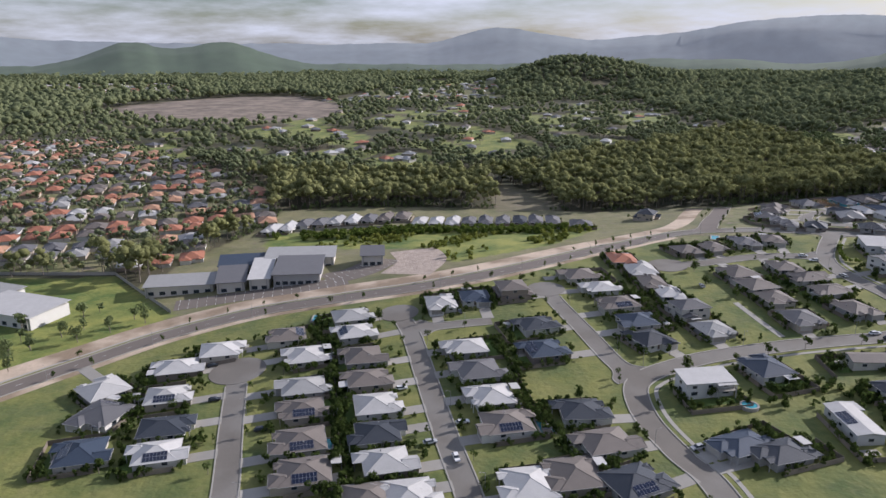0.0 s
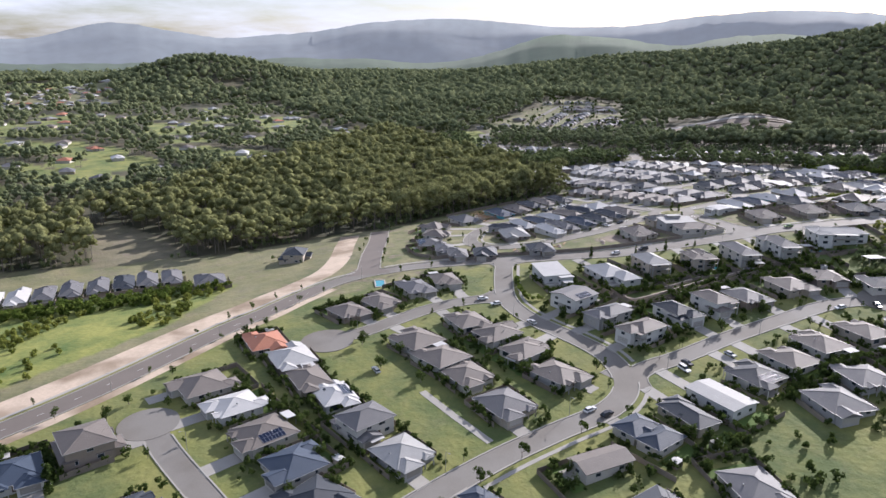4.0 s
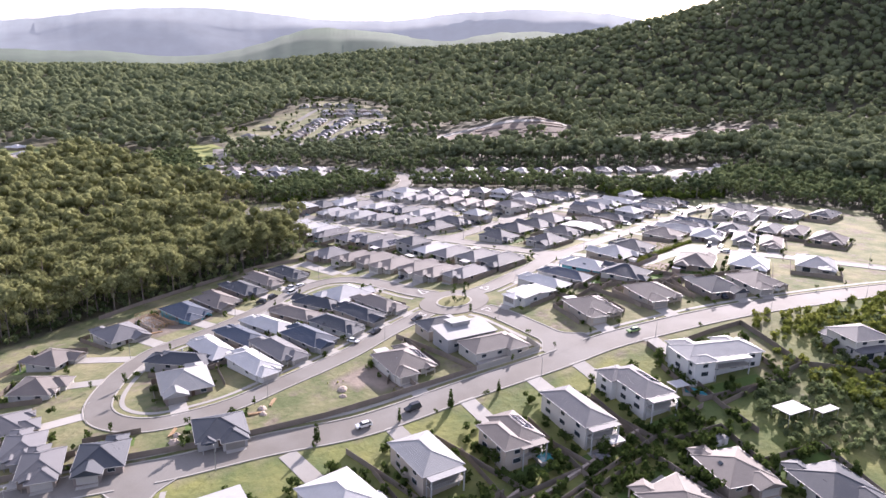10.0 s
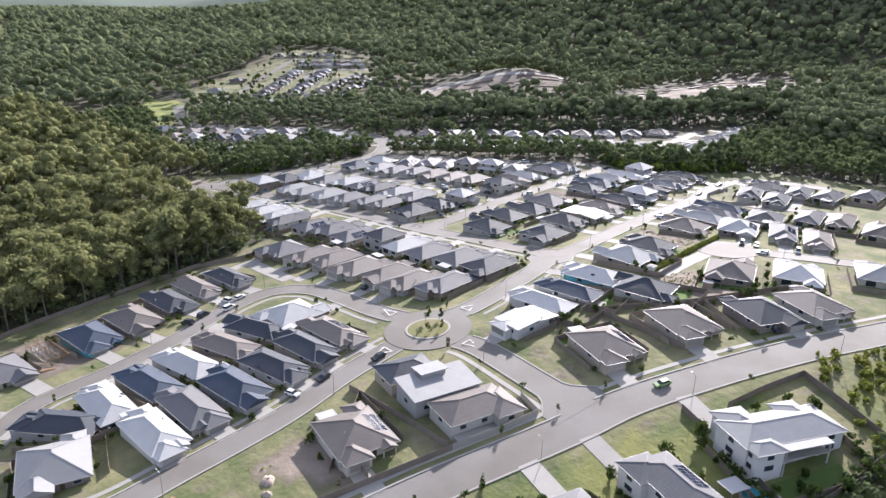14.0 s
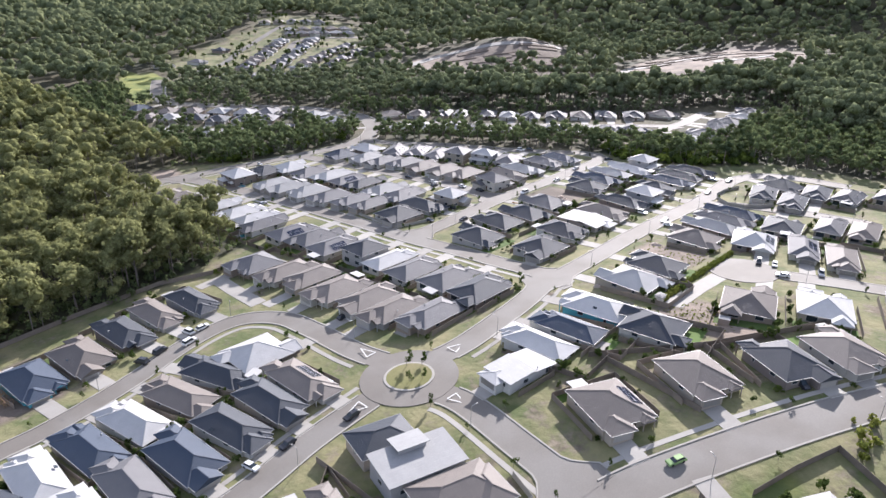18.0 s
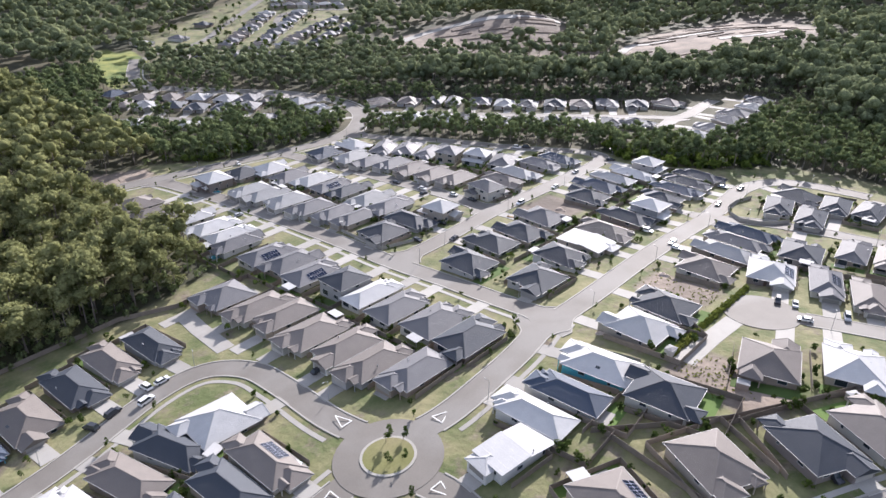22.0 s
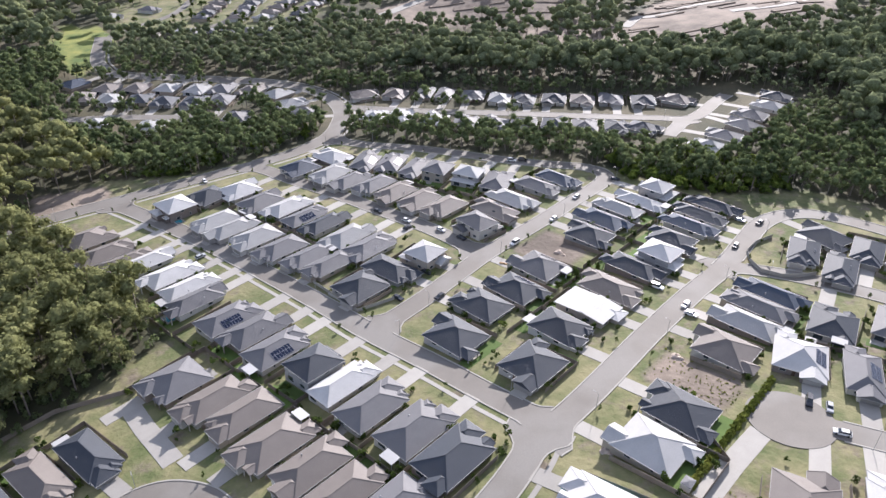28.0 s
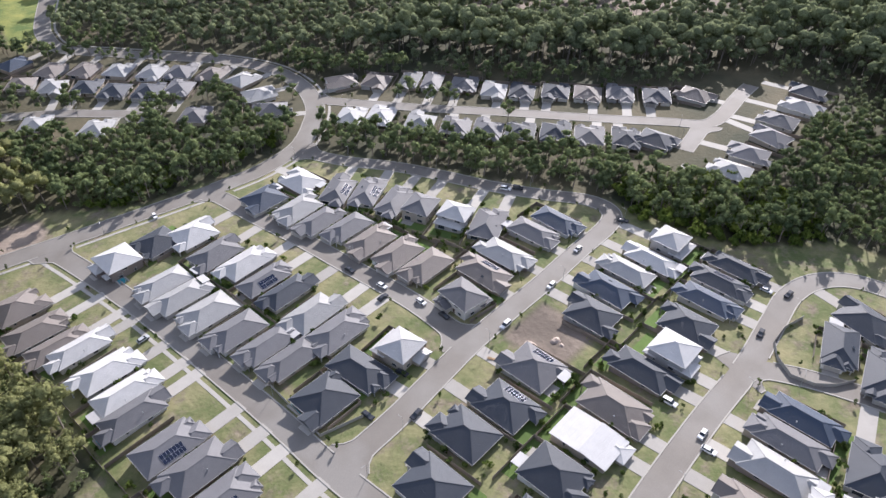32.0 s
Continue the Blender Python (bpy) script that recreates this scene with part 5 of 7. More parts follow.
FOOT = [(480, 740), (800, 700), (840, 900), (700, 900), (560, 960)]
BAND = [(700, 700), (790, 560), (880, 500), (950, 455), (1010, 500), (930, 560), (850, 590), (800, 680)]
foot = ~olive & ~belt & (inside(near_pts[:, 0], near_pts[:, 1], FOOT) | inside(near_pts[:, 0], near_pts[:, 1], BAND))
wood("forest", near_pts[foot], SHAPES, LEAF["grey"], rng, "younger dark green forest below the hillside estate", 0.5, 0.95)
row = np.array([h[:2] for h in HOUSES if h[3] == "W"])
edge = ~olive & ~belt & ~foot & np.array([np.hypot(*(row - q[:2]).T).min() < 42 for q in near_pts])
wood("forest", near_pts[edge], YOUNG, LEAF["grey"], rng, "young trees behind the back fences of the far row", 0.55, 1.0)
wood("forest", near_pts[~olive & ~belt & ~foot & ~edge], SHAPES, LEAF["grey"], rng, "dark green forest behind the estates", 0.65, 1.5)
belt_pts = free_points(5.9, (380, 730, 300, 940), rng, near_view, 11, 7.5, CLEAR)
belt_pts = belt_pts[~((belt_pts[:, 0] < 440) & (belt_pts[:, 1] > belt_pts[:, 0] * 0.25 + 400)) & (belt_pts[:, 0] + belt_pts[:, 1] * 0.55 < 1015)]
belt_pts = belt_pts[~inside(belt_pts[:, 0], belt_pts[:, 1], FAR_CORNER)]
yards = np.array([h[:2] for h in HOUSES if h[3] in ("W", "X")])
belt_pts = belt_pts[[np.hypot(*(yards - q[:2]).T).min() > 17 for q in belt_pts]]
wood("tree_belt", belt_pts, YOUNG, LEAF["dark"], rng, "low green belt of trees between the estates", 0.7, 1.25)
far_pts = free_points(15.0, (-2200, 2700, 300, 3000), rng, far_view, 15, 9, CLEAR)
in_town = inside(far_pts[:, 0], far_pts[:, 1], TOWN_A) | inside(far_pts[:, 0], far_pts[:, 1], TOWN_B)
far_pts = far_pts[~in_town | (rng.random(len(far_pts)) < 0.14)]
far_pts = far_pts[[noise.noise((x * 0.006, y * 0.006, 7.0)) + 0.5 * noise.noise((x * 0.02, y * 0.02, 2.0)) > -0.42 or x > 700 for x, y, z in far_pts]]
far_pts = open_spots(far_pts)
foot = inside(far_pts[:, 0], far_pts[:, 1], FOOT)
wood("distant_forest", far_pts[foot], [(crown_tree(k, 14, 1, 15, 8.2, 1.8)[0], None) for k in range(20, 26)], LEAF["dark"], rng, "younger forest at the foot of the hillside estate", 0.4, 0.75)
low = ~foot & (far_pts[:, 0] < 420) & (far_pts[:, 1] < 1700) & (far_pts[:, 0] > -650)
wood("distant_forest", far_pts[low], [(crown_tree(k, 12, 1, 13, 7.6, 1.6)[0], None) for k in range(20, 28)], LEAF["far"], rng, "mixed low woodland round the rural houses", 0.45, 1.1)
middle = ~foot & ~low & (np.hypot(far_pts[:, 0] - 250, far_pts[:, 1] - 250) < 1150)
wood("distant_forest", far_pts[middle], [(crown_tree(k, 30, 3, 16, 8.6, 1.1, 0.5)[0], None) for k in range(20, 28)], LEAF["far"], rng, "forest on the slopes behind the estates", 0.6, 1.3)
wood("distant_forest", far_pts[~foot & ~low & ~middle], [(crown_tree(k, 8, 1, 15, 9.0, 2.0)[0], None) for k in range(20, 28)], LEAF["far"], rng, "distant forest over the hills", 0.65, 1.55)


def remote_view(p):
    d = np.hypot(p[:, 0] - 250, p[:, 1] - 250)
    a = np.degrees(np.arctan2(p[:, 0] - 60, p[:, 1] - 60))
    return (d >= 2700) & (d < 3250) & (a > -42) & (a < 62)


remote_pts = free_points(34.0, (-3000, 3800, 1200, 4300), rng, remote_view, 15, 9, CLEAR)
wood("remote_forest", remote_pts, [(gum_shape(k, 14, 16, 17, 7.5)[0], None) for k in range(30, 34)], LEAF["far"], rng, "remote forest on the plain and foothills")


# ---- gardens: trees, shrubs, hedges ----
def leaf_mesh(name, seed, clumps, leaves, size, mat):
    v, f = leaf_cloud(np.random.default_rng(seed), clumps, leaves, size, 0.9)
    return mesh_from(name, v, f, [mat])


def trunk_mesh(height, r, lean=0.2, seed=0):
    g = np.random.default_rng(seed)
    top = (g.normal(0, lean), g.normal(0, lean), height)
    pieces = [stick((0, 0, -0.4), top, r, r * 0.5, 6)]
    for k in range(3):
        a = g.uniform(0, 6.28)
        pieces.append(stick((top[0] * 0.7, top[1] * 0.7, height * 0.7), (math.cos(a) * height * 0.25, math.sin(a) * height * 0.25, height * 1.15), r * 0.5, r * 0.2, 4))
    v, f = joined(pieces)
    return mesh_from("trunk", v, f, [M["bark"]])


def crown_clumps(seed, base, height, spread, n):
    g = np.random.default_rng(seed)
    out = []
    for k in range(n):
        a, r = g.uniform(0, 6.28), spread * g.uniform(0.1, 0.65)
        out.append((r * math.cos(a), r * math.sin(a), base + (height - base) * g.uniform(0.2, 0.85), spread * g.uniform(0.35, 0.6)))
    return out


TREE_KINDS = {}
for k in range(4):
    TREE_KINDS["sapling", k] = trunk_mesh(1.3, 0.06, 0.08, k), leaf_mesh("crown", 40 + k, crown_clumps(40 + k, 0.9, 2.9, 0.95, 4), 90, 0.22, LEAF["garden"])
    TREE_KINDS["garden_tree", k] = trunk_mesh(2.6, 0.16, 0.2, k), leaf_mesh("crown", 50 + k, crown_clumps(50 + k, 1.8, 6.2, 2.6, 7), 260, 0.42, LEAF["garden"])
    TREE_KINDS["gum_tree", k] = trunk_mesh(6.0, 0.3, 0.4, k), leaf_mesh("crown", 60 + k, crown_clumps(60 + k, 4.0, 12.5, 4.6, 9), 420, 0.6, LEAF["dark"])
    TREE_KINDS["cypress", k] = trunk_mesh(1.0, 0.12, 0.02, k), leaf_mesh("crown", 70 + k, [(0, 0, 1.0 + 0.75 * j, 0.85 - 0.12 * j) for j in range(6)], 190, 0.3, LEAF["garden"])
SHRUBS = [leaf_mesh("shrub", 80 + k, crown_clumps(80 + k, 0.1, 1.5 + 0.3 * k, 1.25, 5), 110, 0.28, LEAF["bright" if k == 2 else "garden"]) for k in range(4)]
TREE_WORDS = {"sapling": ("young street tree in the grass verge", "street tree", "street trees"), "garden_tree": ("round leafy garden tree beside a house", "tree", "garden trees"),
              "gum_tree": ("tall gum tree with an open crown", "tree", "gum trees"), "cypress": ("slim dark conifer beside the street", "conifer", "conifers")}


def plant(kind, x, y, g, scale=1.0):
    tr, cr = TREE_KINDS[kind, g.randrange(4)]
    ob = new(kind)
    s = scale * g.uniform(0.8, 1.25)
    ob.matrix_basis = pose(x, y, gz(x, y), 0, 0, g.uniform(0, 360)) @ Matrix.Diagonal((s, s, s * g.uniform(0.9, 1.15), 1))
    part("trunk", tr, (), ob)
    part("crown", cr, (), ob)
    return tagged(ob, *TREE_WORDS[kind])


def shrub(x, y, g, scale=1.0):
    ob = new("shrub", SHRUBS[g.randrange(4)])
    s = scale * g.uniform(0.7, 1.4)
    ob.matrix_basis = pose(x, y, gz(x, y), 0, 0, g.uniform(0, 360)) @ Matrix.Diagonal((s, s, s, 1))
    return tagged(ob, "leafy green garden shrub beside a house", "shrub", "garden shrubs")


def blocked(x, y, gap=0.0):
    """Whether a spot lies in a house or on a street."""
    for (hx, hy, code, street), (front, across, w, d, near, gx) in zip(HOUSES, PLACED):
        if abs(hx - x) + abs(hy - y) < 40:
            r = Vector((x - hx, y - hy))
            if abs(r.dot(across)) < w / 2 + 0.8 + gap and abs(r.dot(front)) < d / 2 + 0.8 + gap:
                return True
            if abs(r.dot(across) - gx) < 3.2 and 0 < r.dot(front) < 25:
                return True
    return on_road(x, y, None, 0.7 + gap)


g = random.Random(21)
for key, line in LINES.items():
    h = ROADS[key][0] / 2
    every = {"main": 7, "far_court": 12, "far_street": 8, "collector": 11}.get(key, 7)
    for k, (p, q) in enumerate(zip(line, normals(line))):
        if k % every == 2 and -160 < p.x < 620 and p.y < 700:
            for side in (-1, 1):
                if g.random() < 0.62:
                    o = p + q * side * (h + g.uniform(1.3, 2.0))
                    if not blocked(o.x, o.y):
                        plant("sapling", o.x, o.y, g, 0.9 if p.x > 240 else 1.2)
shrubs = trees = 0
for (hx, hy, code, street), (front, across, w, d, near, gx) in zip(HOUSES, PLACED):
    old = street in OLD_STREETS
    for k in range(7 if old else 2):
        a, b = g.choice((-1, 1)) * (w / 2 + g.uniform(1.0, 3.0)), g.uniform(-0.75, 0.6) * d
        if g.random() < 0.5:
            a, b = g.uniform(-0.6, 0.6) * w, -g.uniform(0.58, 0.85) * d if g.random() < 0.7 else d * g.uniform(0.56, 0.7)
        o = Vector((hx, hy)) + across * a + front * b
        if blocked(o.x, o.y, 0.2) or street in ("V", "W", "X"):
            continue
        if old and g.random() < 0.3:
            plant("garden_tree", o.x, o.y, g, 0.7)
            trees += 1
        elif shrubs < 295:
            shrub(o.x, o.y, g)
            shrubs += 1
for x, y in ((358, 409), (361, 406), (353, 403), (356, 401)):
    plant("sapling", x, y, g, 1.5)
for x, y in ((283, 358), (297, 352), (262, 367), (312, 347)):
    plant("cypress", x, y, g)
for x, y in ((216.2, 273.3), (229.3, 275.3), (250.8, 276), (262.2, 276), (215, 278), (280.2, 260), (140.8, 250.2), (124.9, 246.6), (111.3, 242.4), (163.3, 251.6), (89.4, 234.8), (192.1, 279), (167.5, 286.8), (133.7, 300.2), (126.4, 335.1), (125.4, 315.2)):
    plant("garden_tree", x, y, g, 0.75)
for x, y in ((-172, 292), (-162, 286), (-166, 300), (-152, 296), (-182, 268), (-186, 262), (-176, 258), (-140, 306)):
    plant("gum_tree", x, y, g, 0.6)
for x, y in ((30, 320), (38, 322), (45, 330), (90, 366), (100, 372), (60, 345)):
    plant("garden_tree", x, y, g, 0.7)


def bush_shape(seed, leaves, height, spread, size):
    return leaf_cloud(np.random.default_rng(seed), crown_clumps(seed, 0.0, height, spread, 4), leaves, size * 1.15, 0.8, 3), None


def fill(step, poly, density):
    """Uneven points in a polygon."""
    xs, ys = [p[0] for p in poly], [p[1] for p in poly]
    gx, gy = np.meshgrid(np.arange(min(xs), max(xs), step), np.arange(min(ys), max(ys), step))
    p = np.stack([gx.ravel(), gy.ravel()], 1) + rng.uniform(-0.5, 0.5, (gx.size, 2)) * step
    p = p[inside(p[:, 0], p[:, 1], poly)]
    keep = np.array([noise.noise((x * 0.035, y * 0.035, 4.0)) + rng.uniform(-0.35, 0.35) < density for x, y in p])
    p = p[keep]
    return np.column_stack([p, ground_at(p[:, 0], p[:, 1])])


wood("reserve_scrub", fill(3.0, RESERVE, -0.3), [bush_shape(k, 60, 2.2, 1.8, 0.5) for k in range(4)], LEAF["scrub"], rng, "bright green scrub and reeds in the drainage reserve")
wood("reserve_thicket", fill(4.0, [(-118, 462), (-34, 474), (84, 453), (100, 446), (60, 440), (-30, 455), (-110, 445)], 0.35), [bush_shape(k, 90, 4.2, 2.6, 0.55) for k in range(4)], LEAF["bright"], rng, "taller green thicket along the creek")
wood("garden_hedge", np.array([(x, 371.2 + 0.8 * (k % 2), gz(x, 371.5)) for k, x in enumerate(np.arange(433, 488, 0.55))]), [bush_shape(7, 60, 1.5, 0.8, 0.25)], LEAF["scrub"], rng, "clipped yellow-green hedge along a timber fence")
HEDGE = smooth_line([(238.8, 333.7), (242.7, 328.1), (247.7, 323.1), (256, 320), (262.1, 318.2)], 0.7)
wood("garden_hedge", np.array([(p.x, p.y, gz(p.x, p.y)) for p in HEDGE]), [bush_shape(8, 90, 1.5, 1.0, 0.25)], LEAF["bright"], rng, "clipped green hedge round a lawn on the slope")
HEDGE = smooth_line([(214.9, 362.6), (210.5, 356), (207.2, 347.8), (205, 339.5), (210, 336.2)], 1.6)
wood("garden_hedge", np.array([(p.x, p.y, gz(p.x, p.y)) for p in HEDGE]), [bush_shape(9, 70, 1.7, 1.2, 0.28)], LEAF["bright"], rng, "loose green hedge round a corner garden")
wood("weeds", np.concatenate([fill(0.8, p, -0.4) for p in VACANT]), [bush_shape(k, 14, 0.35, 0.7, 0.2) for k in range(3)], LEAF["scrub"], rng, "yellow-green weeds on vacant building lots", 0.3, 0.8)


def edge_view(p):
    return np.array([(np.abs(HP - q).sum(1) < 75).any() for q in p])


under = free_points(4.6, (-140, 470, 400, 720), rng, edge_view, 13, 8, CLEAR)
wood("understory", under, [bush_shape(k, 40, 3.2, 2.0, 0.5) for k in range(4)], LEAF["dark"], rng, "low shrubs under the gum trees at the forest edge", 0.6, 1.4)
wood("slope_scrub", fill(3.0, [(262, 318), (300, 308), (345, 292), (340, 284), (300, 296), (255, 305)], 0.3), [bush_shape(k, 70, 2.6, 1.5, 0.4) for k in range(3)], LEAF["garden"], rng, "dense shrubs on the terraced slope behind the houses", 0.6, 1.2)
wood("slope_scrub", fill(3.4, [(376, 300), (430, 292), (505, 262), (520, 222), (400, 222), (362, 258)], 0.12), [bush_shape(k, 70, 2.6, 1.8, 0.45) for k in range(3)], LEAF["scrub"], rng, "rough shrubs on the open grass hillside", 0.6, 1.2)
wood("slope_scrub", fill(2.6, [(393, 309), (408, 311), (420, 292), (423, 265), (400, 250), (372, 268), (380, 290)], 0.1), [bush_shape(k, 60, 2.2, 1.7, 0.4) for k in range(3)], LEAF["scrub"], rng, "yellow-green shrubs and tall grass on the slope beside a house", 0.5, 1.2)
wood("slope_scrub", np.concatenate([fill(3.2, [(102, 228), (140, 226), (150, 206), (138, 200), (112, 205), (100, 215)], 0.05), fill(3.6, [(160, 228), (205, 228), (225, 212), (200, 195), (165, 195)], -0.1)]), [bush_shape(k, 60, 2.8, 1.7, 0.4) for k in range(3)], LEAF["garden"], rng, "dense dark shrubs in the deep back gardens", 0.6, 1.3)
wood("slope_scrub", np.concatenate([fill(3.0, [(338, 276), (352, 293), (380, 288), (376, 262), (350, 250)], 0.1), fill(3.4, [(376, 262), (384, 290), (425, 292), (430, 240), (370, 235), (350, 248)], 0.2)]), [bush_shape(k, 60, 2.4, 1.7, 0.4) for k in range(3)], LEAF["dark"], rng, "dark green shrubs on the slope above the court", 0.6, 1.3)
wood("woodland_edge", np.concatenate([fill(4.5, [(596, 480), (606, 440), (632, 412), (660, 425), (650, 480), (610, 500)], 0.6), fill(4.5, [(428, 672), (470, 660), (540, 652), (555, 668), (500, 672), (440, 690)], 0.3)]),
     [bush_shape(k, 80, 4.0, 2.6, 0.55) for k in range(4)], LEAF["bright"], rng, "young bright trees along the forest edge", 0.7, 1.5)


# ---- planting along the yard lines of the older streets ----
spots = []
for (hx, hy, code, street), (front, across, w, d, near, gx) in zip(HOUSES, PLACED):
    dense = {"P": 60, "R": 48, "S": 40, "T": 46, "U": 46}.get(street, 5)
    if street in ("V", "W", "X"):
        dense = 3
    for k in range(dense):
        edge = g.random()
        if edge < 0.45:
            a, c = g.choice((-1, 1)) * (w / 2 + g.uniform(1.2, 2.6)), g.uniform(-0.8, 0.5) * d
        elif edge < 0.85:
            a, c = g.uniform(-0.65, 0.65) * w, -d / 2 - g.uniform(3.5, 8)
        else:
            a, c = g.uniform(-0.6, 0.6) * w, d / 2 + g.uniform(0.8, 5)
        o = Vector((hx, hy)) + across * a + front * c
        if not blocked(o.x, o.y, 0.1):
            spots.append((o.x, o.y, gz(o.x, o.y)))
wood("yard_planting", np.array(spots), [bush_shape(k, 55, 2.0 + 0.5 * (k % 3), 1.3, 0.32) for k in range(6)], LEAF["garden"], rng, "mixed dark shrubs along the yard fences", 0.5, 1.35)


# ---- lawns ----
for (hx, hy, code, street), (front, across, w, d, near, gx) in zip(HOUSES, PLACED):
    if g.random() < 0.7 and street not in ("V", "W", "X"):
        c = Vector((hx, hy)) - front * (d / 2 + 2.7)
        half = min(near, 18) / 2 - 0.6
        ribbon("lawn", [c - across * half, c, c + across * half], -2.2, 2.2, 0.04, M["lawn"], "small green back lawn behind a house", "lawn", 1, kind="")


# ---- paved patios ----
for k, ((hx, hy, code, street), (front, across, w, d, near, gx)) in enumerate(zip(HOUSES, PLACED)):
    if k % 3 == 0 and street not in ("V", "W", "X", "V2"):
        c = Vector((hx, hy)) - front * (d / 2 + 1.6) + across * (w / 5)
        ribbon("patio", [c - across * 2.6, c, c + across * 2.6], -1.5, 1.5, 0.09, M["concrete"], "pale paved patio behind a house", "patio", 1, kind="")


# ---- flat patio covers ----
def patio_cover(x, y, yaw, w, d):
    ob = new("patio_cover")
    ob.matrix_basis = pose(x, y, gz(x, y) + 0.2, 0, 0, yaw)
    bm = bmesh.new()
    quads(bm, [(-w / 2, -d / 2, 2.75), (w / 2, -d / 2, 2.75), (w / 2, d / 2, 2.6), (-w / 2, d / 2, 2.6), (-w / 2, -d / 2, 2.9), (w / 2, -d / 2, 2.9), (w / 2, d / 2, 2.75), (-w / 2, d / 2, 2.75)],
          [(3, 2, 1, 0), (4, 5, 6, 7), (0, 1, 5, 4), (1, 2, 6, 5), (2, 3, 7, 6), (3, 0, 4, 7)])
    part("roof_sheet", bm, [ROOFS["w"]], ob)
    for sx in (-1, 1):
        for sy in (-1, 1):
            bm = bmesh.new()
            block(bm, -0.06, 0.06, -0.06, 0.06, -1.2, 2.62)
            part("post", bm, [M["gutter"]], ob, m=pose(sx * (w / 2 - 0.15), sy * (d / 2 - 0.15), 0))
    return tagged(ob, "flat white patio cover on four posts behind a house", "patio cover", "patio covers")


for k, ((hx, hy, code, street), (front, across, w, d, near, gx)) in enumerate(zip(HOUSES, PLACED)):
    if k % 4 == 1 and "2" not in code and street not in ("V", "W", "X", "V2"):
        c = Vector((hx, hy)) - front * (d / 2 + 2.3) - across * (w / 5)
        patio_cover(c.x, c.y, math.degrees(math.atan2(across.y, across.x)), 4.6, 3.2)


patio_cover(349.5, 279.5, -20, 8.0, 5.5)
patio_cover(354.5, 272.5, -20, 6.5, 2.6)
patio_cover(342.0, 307.0, -24, 4.8, 4.2)


# ---- fences ----
def fence(points, height=1.7, mat=None, label="weathered grey timber paling fence between the yards"):
    """A line of palings in one piece, stepping down the ground, thick as its boards."""
    line = []
    for a, b in zip(points, points[1:]):
        a, b = Vector(a), Vector(b)
        n = max(1, round((b - a).length / 2.4))
        line += [a.lerp(b, k / n) for k in range(n)]
    line.append(Vector(points[-1]))
    bm = bmesh.new()
    rows = []
    for p, q in zip(line, normals(line)):
        z = gz(p.x, p.y)
        rows.append([bm.verts.new((p.x + q.x * o, p.y + q.y * o, z + h)) for o, h in ((-0.03, -0.3), (-0.03, height), (0.03, height), (0.03, -0.3))])
    for r0, r1 in zip(rows, rows[1:]):
        for k in range(3):
            bm.faces.new((r0[k], r0[k + 1], r1[k + 1], r1[k]))
    bm.faces.new(rows[0])
    bm.faces.new(rows[-1][::-1])
    me = bpy.data.meshes.new("fence")
    bm.to_mesh(me)
    bm.free()
    me.materials.append(mat or M["timber"])
    return tagged(new("fence", me), label, "fence", "yard fences")


for i, ((hx, hy, code, street), (front, across, w, d, near, gx)) in enumerate(zip(HOUSES, PLACED)):
    if street in ("V2",):
        continue
    c = Vector((hx, hy))
    rel = HP - np.array((hx, hy))
    al, fr = rel @ np.array(across), rel @ np.array(front)
    right = al[(al > 4) & (al < 24) & (np.abs(fr) < 14)]
    left = -al[(al < -4) & (al > -24) & (np.abs(fr) < 14)]
    behind = -fr[(fr < -8) & (fr > -44) & (np.abs(al) < 12)]
    lot_r = right.min() / 2 if len(right) else w / 2 + 2.2
    lot_l = left.min() / 2 if len(left) else w / 2 + 2.2
    deep = min(behind.min() / 2, d / 2 + 9) if len(behind) else d / 2 + 6.5
    ahead = d / 2 - 3.5
    corner = lambda a, b: c + across * a + front * b
    pts = [corner(lot_r, ahead), corner(lot_r, -deep)]
    if not len(behind) or behind.min() / 2 > d / 2 + 9 or hx + hy < float(np.sum(HP[np.argmin(np.abs(fr + behind.min()) + np.abs(al))])):
        pts.append(corner(-lot_l, -deep))
    if not len(left):
        if len(pts) == 3:
            pts.append(corner(-lot_l, ahead))
        else:
            fence([corner(-lot_l, ahead), corner(-lot_l, -deep)])
    ok = [p for p in pts if not on_road(p.x, p.y, None, 0.5)]
    if len(ok) >= 2:
        fence(ok)
fence([(198, 447), (194, 428), (198, 414), (219, 401), (243, 387), (271, 375), (296, 367), (317, 360)], 1.8)
fence([(266, 526), (285, 529), (316, 530), (345, 529), (362, 520), (386, 520)], 1.7)
fence([(-290, 382), (-189, 383), (-132, 317)], 2.0, M["concrete"], "long pale boundary wall round the school field")
fence([(-122, 474), (-60, 484), (20, 473), (90, 452)], 1.6, M["concrete"], "low pale wall behind the row of small houses")
fence([(438, 522), (435.5, 494), (449, 489.5)], 1.4, M["kerb"], "white panel fence round a corner yard")
fence([(581, 405), (571, 408), (562, 408), (555, 404), (550, 398), (551, 391), (555, 386), (561, 382)], 1.6, M["kerb"], "curved white wall round a corner yard")
fence([(361, 327), (352, 310), (343, 295), (338, 283)], 1.7)
fence([(343, 295), (360, 290), (377, 286), (386, 268)], 1.7)
fence([(368, 319), (380, 315), (392, 310), (384, 297), (377, 286)], 1.7)
fence([(317, 331), (324, 329), (323, 321), (316, 306)], 1.7)
fence([(237.6, 350.6), (236.7, 338.4), (238.8, 323.7), (239.9, 311.8)], 1.7)
fence([(264.2, 357.7), (264.2, 320.6), (261, 306.1)], 1.7)
fence([(283.5, 345), (283, 314)], 1.7)
